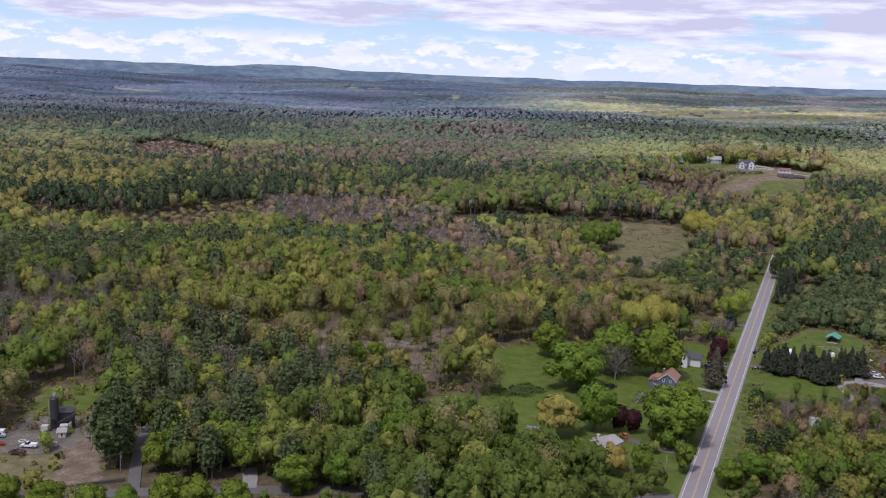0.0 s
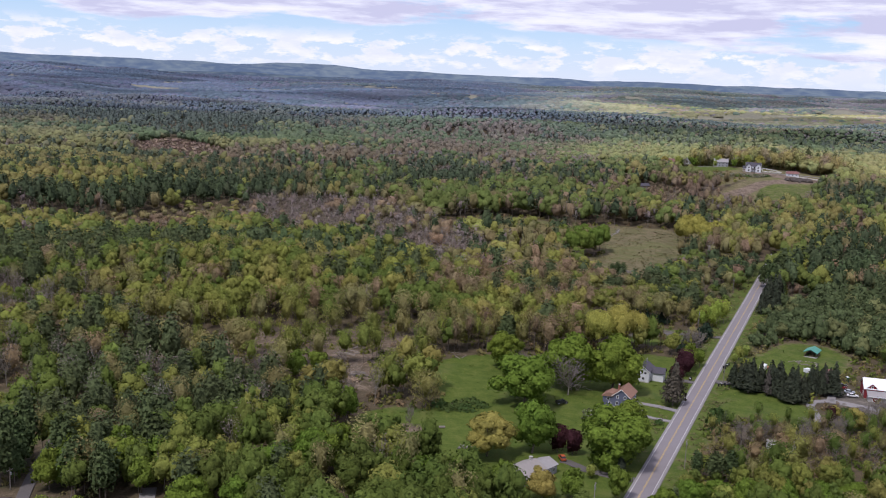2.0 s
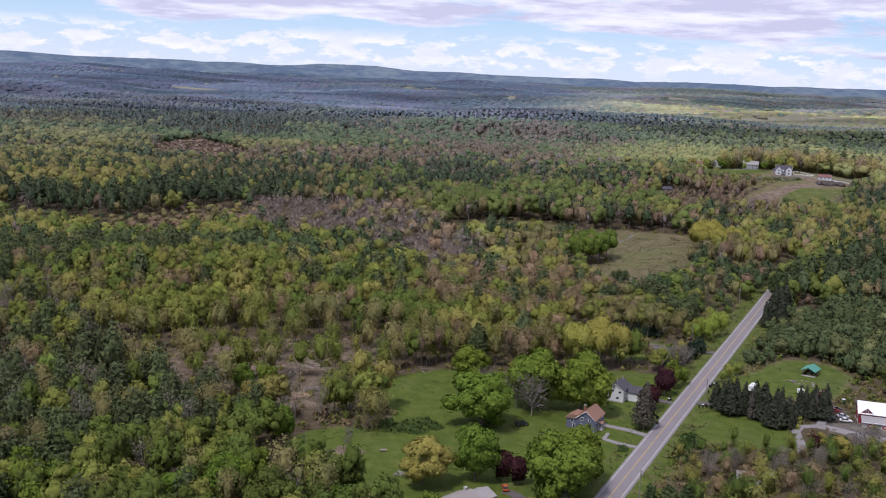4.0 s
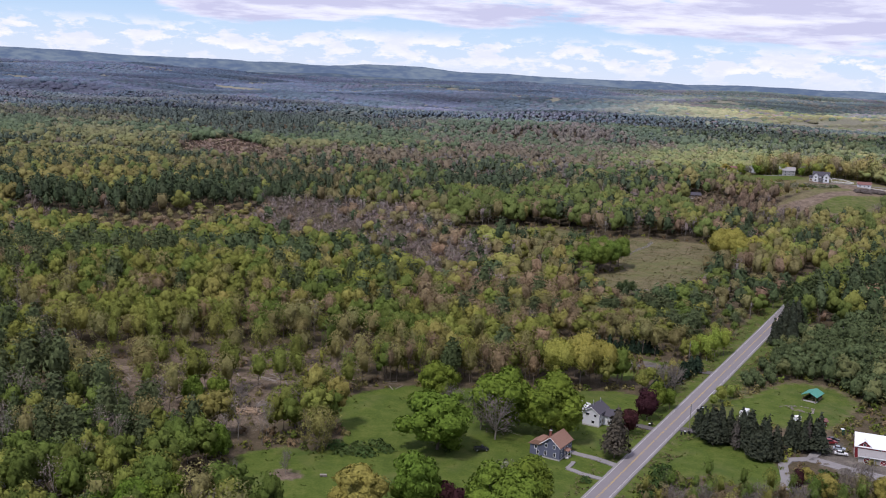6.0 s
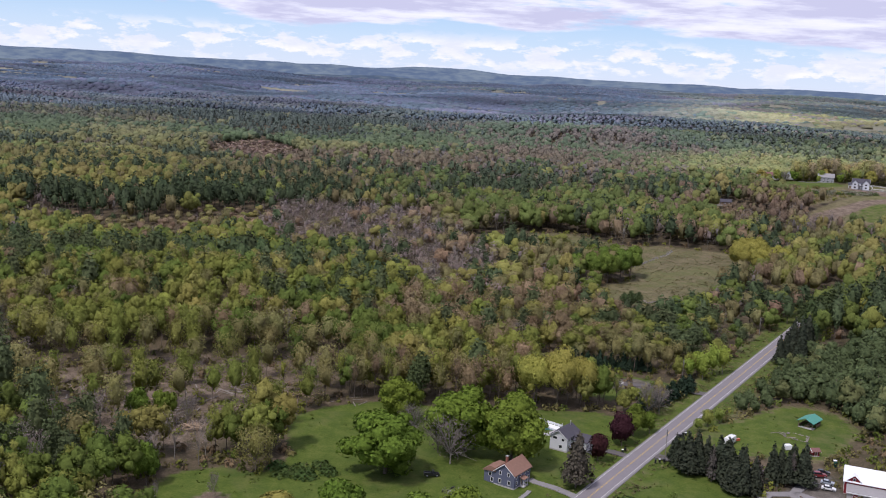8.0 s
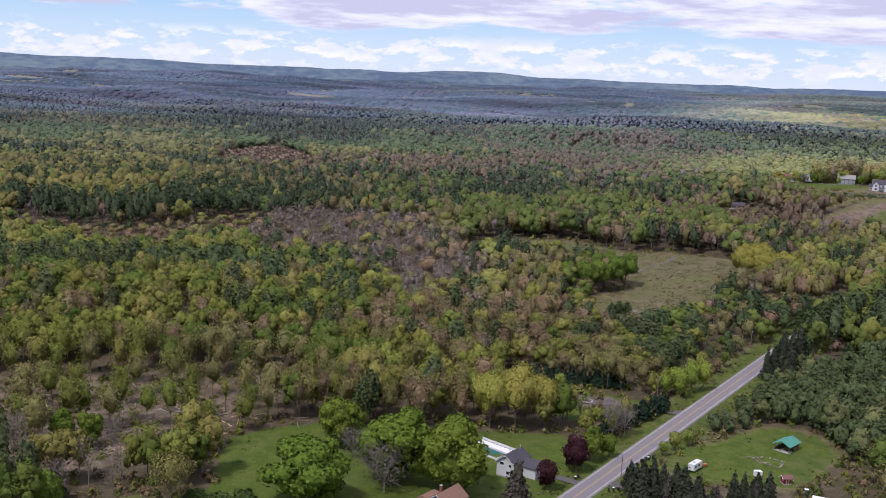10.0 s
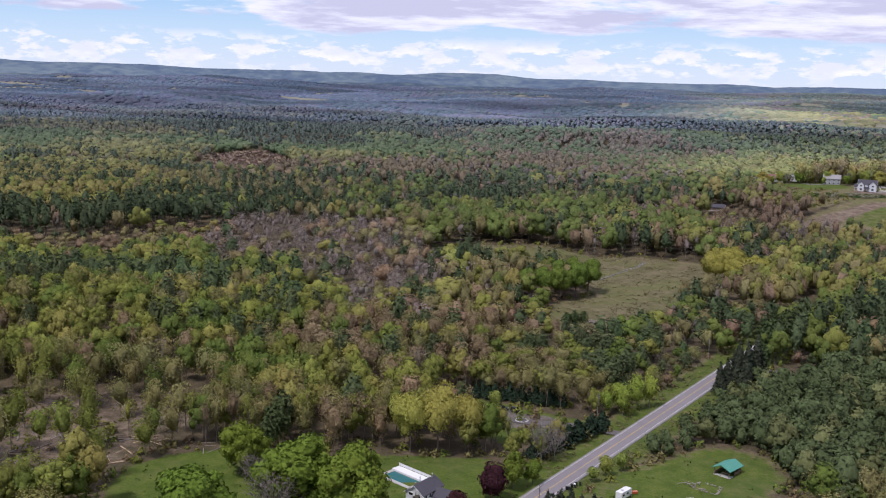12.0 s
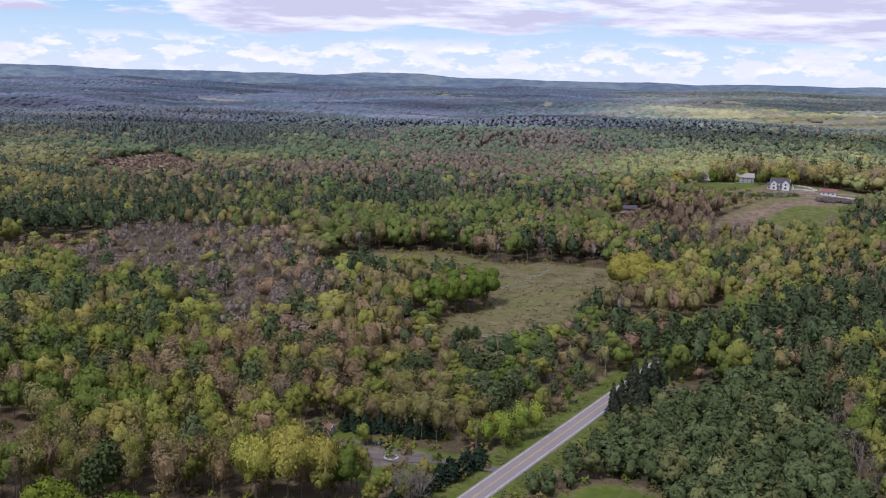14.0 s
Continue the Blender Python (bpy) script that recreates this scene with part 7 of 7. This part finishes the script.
def vehicle(name, x, y, turn, body, label, length=4.6, kind="car"):
    """A parked vehicle, its nose along its own x axis: rounded body, glazed cabin, lamps and wheels."""
    v = stand_at(name, x, y, turn, label, "car" if kind != "truck" else "truck", lift=0.3 if kind != "low" else 0.1)
    h, w = length / 2, 1.82
    roof_z = {"car": 1.46, "suv": 1.75, "truck": 1.85, "low": 1.4}[kind]
    belt = 0.92 if kind in ("car", "low") else 1.08
    lower = [(-h, 0.42), (-h * 0.98, belt - 0.06), (-h * 0.5, belt), (h * 0.45, belt), (h * 0.95, belt - 0.22), (h, 0.5), (h * 0.97, 0.3), (-h * 0.97, 0.3)]
    bm = bmesh.new()
    a, b = [bm.verts.new((px, -w / 2, pz)) for px, pz in lower], [bm.verts.new((px, w / 2, pz)) for px, pz in lower]
    bm.faces.new(a), bm.faces.new(b[::-1])
    for k in range(len(lower)):
        bm.faces.new((a[k], b[k], b[(k + 1) % len(lower)], a[(k + 1) % len(lower)]))
    bmesh.ops.bevel(bm, geom=bm.edges[:], offset=0.06, segments=2, affect="EDGES")
    part("body", bm, body, v)
    rear = {"car": -0.72, "suv": -0.94, "truck": -0.1, "low": -0.7}[kind]
    cab = [(h * rear, belt - 0.02), (h * (rear + 0.16), roof_z - 0.06), (h * 0.02 if kind != "truck" else h * 0.28, roof_z - 0.06), (h * 0.42 if kind != "truck" else h * 0.5, belt - 0.02)]
    bm = bmesh.new()
    a, b = [bm.verts.new((px, -w / 2 + (0.06 if pz < belt else 0.2), pz)) for px, pz in cab], [bm.verts.new((px, w / 2 - (0.06 if pz < belt else 0.2), pz)) for px, pz in cab]
    bm.faces.new(a), bm.faces.new(b[::-1])
    for k in range(4):
        bm.faces.new((a[k], b[k], b[(k + 1) % 4], a[(k + 1) % 4]))
    part("window_band", bm, PANE, v)
    x0, x1 = cab[1][0], cab[2][0]
    part("roof", box((x0 + x1) / 2, 0, roof_z - 0.07, x1 - x0 + 0.1, w - 0.4, 0.08, 0.03), body, v)
    if kind == "truck":
        bm = bmesh.new()
        for by in (-0.82, 0.82):
            box(-h * 0.54, by, belt - 0.03, h * 0.84, 0.1, 0.3, bm=bm)
        box(-h * 0.95, 0, belt - 0.03, 0.1, 1.6, 0.3, bm=bm)
        part("bed_side", bm, body, v)
    for wx in (-h * 0.62, h * 0.64):
        for wy in (-w / 2 + 0.1, w / 2 - 0.1):
            wheel(v, wx, wy, 0.34 if kind in ("car", "low") else 0.39)
    for ly in (-0.62, 0.62):
        part("headlight", box(h * 0.965, ly, 0.58, 0.1, 0.34, 0.14, 0.02), TRIM, v)
        part("tail_light", box(-h * 0.985, ly, 0.66, 0.06, 0.26, 0.16), CAR_RED, v)
    return v


vehicle("suv", 202.0, 445.6, 10, CAR_RED, "dark red sport utility vehicle parked behind spruces", 4.7, "suv")
vehicle("car", 203.6, 448.8, 8, CAR_BLACK, "black car parked beside a red one")
vehicle("car", 203.6, 439.6, -14, CAR_SILVER, "silver-blue car parked by the red barn")
vehicle("car", 203.0, 434.6, -12, CAR_WHITE, "white car parked by the red barn")
vehicle("car", 124.0, 540.4, 5, CAR_BLACK, "black car parked along the cedar screen")
vehicle("suv", 129.6, 539.4, -6, CAR_BLACK, "black sport utility vehicle on the gravel lot", 4.8, "suv")
vehicle("car", 127.0, 442.6, -30, CAR_BLACK, "black car parked by a white house")
vehicle("pickup_truck", -135.6, 318.6, 182, CAR_WHITE, "white pickup truck in a gravel yard", 5.6, "truck")
vehicle("pickup_truck", -136.8, 312.2, 172, paint("brown_paint", (0.07, 0.035, 0.025)), "old dark brown truck in a gravel yard", 5.6, "truck")
vehicle("suv", 71.0, 346.8, 100, CAR_ORANGE, "orange-red vehicle parked by a ranch house", 4.4, "suv")
vehicle("pickup_truck", 76.2, 406.6, 20, CAR_BLACK, "dark pickup truck on the lawn under a maple", 5.2, "truck")
vehicle("suv", -149.5, 326.5, 15, CAR_SILVER, "dusty grey van by the yard's edge", 4.8, "suv")
vehicle("car", 258, 616, -60, CAR_WHITE, "white car by a small roadside house")


def motorhome(x, y, turn):
    v = stand_at("motorhome", x, y, turn, "white motorhome parked on grass near a pavilion", "motorhome", lift=0.15)
    part("body", box(-0.5, 0, 0.5, 5.2, 2.3, 2.3, 0.12), CAR_WHITE, v)
    part("overcab", box(2.2, 0, 1.75, 1.4, 2.2, 1.0, 0.18), CAR_WHITE, v)
    part("cab", box(2.6, 0, 0.5, 1.6, 2.0, 1.3, 0.2), CAR_WHITE, v)
    part("windscreen", box(3.0, 0, 1.25, 0.7, 1.7, 0.5, 0.08), PANE, v)
    for u in (-2.0, 0.3):
        for s in (-1, 1):
            part("window", box(u, s * 1.14, 1.5, 1.0, 0.06, 0.6), PANE, v)
    part("roof_vent", box(-1.0, 0, 2.8, 0.7, 0.7, 0.18, 0.03), STEEL_PALE, v)
    for wx in (-1.8, 2.5):
        for wy in (-1.0, 1.0):
            wheel(v, wx, wy, 0.38)


motorhome(174.8, 468.8, 62)


# ---- yard clutter ----
def silo_plant():
    """The dark storage bin on legs with its hopper, shed and concrete walls."""
    s = stand_at("storage_silo", -133.5, 336, 8, "dark steel storage silo on legs beside concrete walls", "silo")
    part("bin", rod((0, 0, 4.2), (0, 0, 11.6), 1.45, sides=24), STEEL_DARK, s)
    part("hopper", rod((0, 0, 2.0), (0, 0, 4.2), 0.4, 1.45, 24), STEEL_DARK, s)
    part("lid", rod((0, 0, 11.6), (0, 0, 12.5), 1.5, 0.5, 24), STEEL_DARK, s)
    for z in (4.4, 6.8, 9.2, 11.4):
        part("hoop", rod((0, 0, z), (0, 0, z + 0.14), 1.52, sides=24), STEEL_DARK, s)
    part("head_platform", box(0, 0, 12.1, 2.6, 2.0, 0.1), STEEL_DARK, s)
    for px, py in ((-1.2, -0.9), (1.2, -0.9), (-1.2, 0.9), (1.2, 0.9)):
        part("platform_post", box(px, py, 12.2, 0.08, 0.08, 1.1), STEEL_PALE, s)
    for py in (-0.9, 0.9):
        part("platform_rail", box(0, py, 13.25, 2.5, 0.06, 0.06), STEEL_PALE, s)
    part("vent", rod((0, 0, 12.4), (0, 0, 13.6), 0.45, sides=12), STEEL_PALE, s, "pale filter vent")
    for k in range(4):
        a = math.pi / 4 + k * math.pi / 2
        part("leg", box(1.5 * math.cos(a), 1.5 * math.sin(a), 0, 0.28, 0.28, 4.6), STEEL_DARK, s)
    bm = bmesh.new()
    for k in range(9):
        rod((-1.85, -0.3, 1 + k), (-1.85, 0.3, 1 + k), 0.04, sides=5, bm=bm)
    for dy in (-0.3, 0.3):
        rod((-1.85, dy, 0.5), (-1.85, dy, 11), 0.05, sides=5, bm=bm)
    part("ladder", bm, STEEL_PALE, s)
    shed = part("shed", box(2.2, 2.4, 0, 7.5, 3.4, 6.2), STEEL_DARK, s)
    part("shed_roof", prism([(0.4, 6.1), (4.4, 7.0), (4.4, 7.15), (0.4, 6.25)], -1.8, 6.2), STEEL_DARK, shed)
    part("conveyor", box(4.0, -0.5, 4.0, 7.0, 0.9, 0.6, turn=Matrix.Rotation(radians(-28), 4, "Y")), STEEL_DARK, s)
    for bx, by, sx, sy, h in ((-3.0, -1.8, 2.4, 2.2, 2.6), (3.6, -2.0, 2.8, 2.4, 2.8), (5.4, 0.6, 0.5, 5.0, 3.2)):
        part("concrete_wall", box(bx, by, -0.2, sx, sy, h, 0.06), CONCRETE, s)
    for k in range(4):
        part("rail_post", box(-9 + k * 2.1, 1.0, 0, 0.12, 0.12, 1.6), WOOD, s)
    part("rail", box(-5.9, 1.0, 1.4, 6.6, 0.08, 0.14), WOOD, s)


silo_plant()
ring = stand_at("tyre", -140, 323.7, 0, "large pale tractor tyre lying in a yard", "tyre")
bm = bmesh.new()
circle = [[(math.cos(a) * r, math.sin(a) * r, z) for a in np.linspace(0, 2 * math.pi, 24, endpoint=False)] for r, z in ((0.9, 0.05), (1.3, 0.0), (1.35, 0.45), (0.85, 0.45))]
vs = [[bm.verts.new(p) for p in c] for c in circle]
for k in range(4):
    for j in range(24):
        bm.faces.new((vs[k][j], vs[k][(j + 1) % 24], vs[(k + 1) % 4][(j + 1) % 24], vs[(k + 1) % 4][j]))
part("tread", bm, CONCRETE, ring)


def crate(x, y, turn, sx, sy, sz, mat, name, label, category):
    """A small yard object with a lid or ledge and feet."""
    c = stand_at(name, x, y, turn, label, category)
    part("body", box(0, 0, 0.08, sx, sy, sz, min(0.06, sz * 0.1)), mat, c)
    part("lid", box(0, 0, sz + 0.06, sx + 0.08, sy + 0.08, 0.07, 0.02), mat, c)
    for fx in (-0.4, 0.4):
        part("runner", box(fx * sx, 0, -0.1, 0.12, sy * 0.9, 0.2), WOOD, c)


crate(-146, 319.5, 20, 3.4, 1.6, 0.7, CAR_RED, "trailer_bed", "low red flat trailer in a gravel yard", "trailer")
crate(-131, 322.5, 40, 1.2, 1.0, 0.9, PLASTIC_DARK, "storage_box", "small dark storage box on gravel", "box")
crate(-127.5, 320.8, 10, 0.9, 0.9, 1.2, CONCRETE, "storage_box", "small pale storage box on gravel", "box")
crate(-152, 331, 0, 5.5, 2.2, 1.2, SIDING_WHITE, "trailer_bed", "long pale trailer at the yard's edge", "trailer")
crate(-124, 360, 20, 3.0, 1.6, 0.9, PLASTIC_DARK, "storage_box", "dark covered implement in rough grass", "box")
crate(29, 372.5, 10, 2.2, 0.7, 0.6, GREYWOOD, "bench", "weathered grey bench in the meadow", "bench")
crate(195.2, 470.0, 20, 2.4, 1.8, 1.7, ROOF_WHITE, "covered_cart", "white covered cart beside the spruces", "cart")
crate(178, 473.5, 30, 1.6, 1.0, 0.7, CAR_ORANGE, "storage_box", "orange mower box on the grass", "box")


def portable_toilet(x, y):
    p = stand_at("portable_toilet", x, y, 15, "green portable toilet with a white roof", "toilet")
    part("cabin", box(0, 0, 0, 1.15, 1.15, 2.15, 0.04), PLASTIC_GREEN, p)
    part("roof", box(0, 0, 2.15, 1.2, 1.2, 0.2, 0.09), ROOF_WHITE, p, "white translucent roof")
    part("door", box(0, -0.6, 0.15, 0.8, 0.05, 1.85), PLASTIC_GREEN, p)


portable_toilet(209.1, 457.6)


def rubbish_bin(x, y, lid, turn):
    b = stand_at("rubbish_bin", x, y, turn, "dark wheeled rubbish bin at the roadside", "bin", "roadside bins")
    bm = bmesh.new()
    r = bmesh.ops.create_cube(bm, size=1, matrix=Matrix.Translation((0, 0, 0.6)) @ Matrix.Diagonal((0.62, 0.62, 1.05, 1)))
    for v in r["verts"]:
        if v.co.z < 0.5:
            v.co.x *= 0.8
            v.co.y *= 0.8
    part("body", bm, PLASTIC_DARK, b)
    part("lid", box(0, 0, 1.12, 0.68, 0.72, 0.1, 0.03), lid, b)
    part("handle", rod((-0.28, -0.4, 1.1), (0.28, -0.4, 1.1), 0.025), PLASTIC_DARK, b)
    for s in (-0.3, 0.3):
        part("wheel", rod((s - 0.04, -0.3, 0.12), (s + 0.04, -0.3, 0.12), 0.12, sides=12), RUBBER, b)


for k, (x, y) in enumerate(((147.6, 441.6), (149.0, 442.4), (150.6, 443.0), (157.6, 470.0), (159.2, 472.8), (160.6, 475.0), (137.2, 449.4), (136.4, 447.6), (155.0, 462.0))):
    rubbish_bin(x, y, ROOF_WHITE if k % 3 == 1 else PLASTIC_DARK, 20 * k)


def utility_pole(x, y, height=10.5):
    p = stand_at("utility_pole", x, y, 68, "weathered wooden utility pole with a crossarm", "utility pole", "roadside poles")
    part("pole", rod((0, 0, -0.3), (0, 0, height), 0.16, 0.11, 10), GREYWOOD, p)
    arm = part("crossarm", box(0, 0, height - 0.9, 2.4, 0.12, 0.14), GREYWOOD, p)
    for u in (-1.05, -0.5, 0.5, 1.05):
        part("insulator", rod((u, 0, height - 0.76), (u, 0, height - 0.56), 0.05, 0.04), STEEL_PALE, arm)
    part("transformer", rod((0.3, 0, height - 2.4), (0.3, 0, height - 1.5), 0.24, sides=12), STEEL_PALE, p)


for x, y in ((76.5, 304), (112.5, 345), (151, 447), (160.9, 541), (205, 640)):
    utility_pole(x, y)
utility_pole(-99, 301, 7)


# ---- wood, stones and rubble ----
def stones(name, places, size, label, category="stone wall", mat=STONE, seed=3):
    """Separate rough stones under one thing."""
    rng = random.Random(seed)
    x0, y0 = places[0]
    w = stand_at(name, x0, y0, 0, label, category)
    shapes = []
    for k in range(5):
        bm = bmesh.new()
        bmesh.ops.create_icosphere(bm, subdivisions=1, radius=1)
        for v in bm.verts:
            v.co *= rng.uniform(0.75, 1.15)
        me = bpy.data.meshes.new("stone")
        bm.to_mesh(me)
        bm.free()
        me.materials.append(mat)
        shapes.append(me)
    z0 = float(ground_z(x0, y0))
    for k, (x, y) in enumerate(places):
        s = size * rng.uniform(0.55, 1.3)
        ob = new("stone", shapes[k % 5])
        ob.parent = w
        ob.matrix_basis = pose(x - x0, y - y0, float(ground_z(x, y)) - z0 + 0.25 * s, rng.uniform(0, 40), rng.uniform(0, 40), rng.uniform(0, 360)) @ Matrix.Diagonal((s * 1.2, s, s * 0.7, 1))


def strewn(line, step, spread, seed):
    rng, out = random.Random(seed), []
    for (ax, ay), (bx, by) in zip(line, line[1:]):
        n = max(1, int(math.hypot(bx - ax, by - ay) / step))
        out += [(ax + (bx - ax) * k / n + rng.uniform(-spread, spread), ay + (by - ay) * k / n + rng.uniform(-spread, spread)) for k in range(n)]
    return out


stones("stone_wall", strewn([(137.9, 804), (146.6, 820.6), (154, 839), (163.4, 860.5), (167.9, 879.8)], 0.7, 1.3, 4), 0.55, "tumbled grey stone wall across the hayfield")
stones("stone_ring", [(133.1 + 2.3 * math.cos(a), 530.4 + 2.3 * math.sin(a)) for a in np.linspace(0, 6.0, 26)], 0.42, "ring of pale stones round a small lawn bed", "stone ring", CONCRETE)
stones("rock_pile", strewn([(36, 352), (39, 353), (37, 355), (41, 352), (44, 356)], 0.8, 0.9, 8), 0.7, "pile of pale field rocks beside the meadow", "rock pile")
stones("rubble_heap", strewn([(388, 1126), (414, 1128), (388, 1130), (416, 1132), (392, 1134)], 1.0, 1.8, 5), 2.6, "dark heap of broken stone and debris on the hill", "rubble", DEBRIS)
stones("garden_bed_edging", strewn([(196, 483), (203, 480), (205, 486), (198, 489), (196, 483)], 0.9, 0.4, 6), 0.4, "rough edging of a bare garden plot", "garden bed", GREYWOOD)


def log_pile(x, y, n, length, spread, mat, label, seed, category="logs"):
    """Felled logs lying about, each a piece of its own."""
    rng = random.Random(seed)
    p = stand_at("log_pile", x, y, 0, label, category)
    z0 = float(ground_z(x, y))
    for k in range(n):
        lx, ly = rng.gauss(0, spread), rng.gauss(0, spread * 0.6)
        a, ln, r = rng.uniform(0, math.pi), length * rng.uniform(0.5, 1.2), rng.uniform(0.12, 0.3)
        z = float(ground_z(x + lx, y + ly)) - z0 + r * 0.8 + (rng.uniform(0, 1.0) if spread < 3 else 0.0)
        d = Vector((math.cos(a), math.sin(a), rng.uniform(-0.04, 0.04))) * ln / 2
        part("log", rod(Vector((lx, ly, z)) - d, Vector((lx, ly, z)) + d, r, r * 0.75, 7), mat, p)


for x, y, n, ln, sp, mat, label, seed in ((-78, 444, 14, 8, 10, GREYWOOD, "grey felled logs scattered over cut ground", 1), (-50, 449, 16, 8, 11, LUMBER, "pale felled logs scattered over cut ground", 2),
                                          (-15, 466, 16, 8, 10, GREYWOOD, "grey logs and slash in the thinned wood", 3), (8, 470, 10, 7, 6, LUMBER, "fresh-cut trunks lying at the wood's edge", 4),
                                          (-12, 424, 44, 6, 2.6, LUMBER, "heap of fresh-cut lumber and logs at a landing", 5), (-8, 431, 14, 5, 2.0, GREYWOOD, "heap of bleached grey logs at a landing", 11), (-36, 436, 16, 8, 8, GREYWOOD, "grey felled logs scattered over cut ground", 12), (0, 452, 14, 8, 7, LUMBER, "pale felled logs scattered over cut ground", 13), (146, 695, 22, 4, 2.0, GREYWOOD, "heap of old grey branches in the hayfield", 6),
                                          (-130, 430, 12, 7, 7, LUMBER, "cut logs on bare ground in the woods", 7), (30, 466, 6, 6, 5, GREYWOOD, "grey trunks lying along the meadow edge", 8),
                                          (195, 485, 8, 3, 2.5, GREYWOOD, "old boards on a bare garden plot", 9)):
    log_pile(x, y, n, ln, sp, mat, label, seed)


def timber_stack(x0, y0, x1, y1):
    """Long squared baulks laid end over end in two tiers."""
    p = stand_at("timber_stack", x0, y0, math.degrees(math.atan2(y1 - y0, x1 - x0)), "long stack of dark timber baulks beside the street", "timber")
    span, rng = math.hypot(x1 - x0, y1 - y0), random.Random(4)
    for tier in range(2):
        for lane in range(3 - tier):
            u = rng.uniform(0, 0.8)
            while u < span - 2:
                n = min(rng.uniform(4.5, 6.5), span - u)
                part("baulk", box(u + n / 2, (lane - 1 + 0.5 * tier) * 0.5 + rng.uniform(-0.06, 0.06), 0.02 + 0.42 * tier, n - 0.1, 0.42, 0.4, 0.03), DEBRIS, p)
                u += n


timber_stack(-112.5, 286.5, -95.5, 294.5)
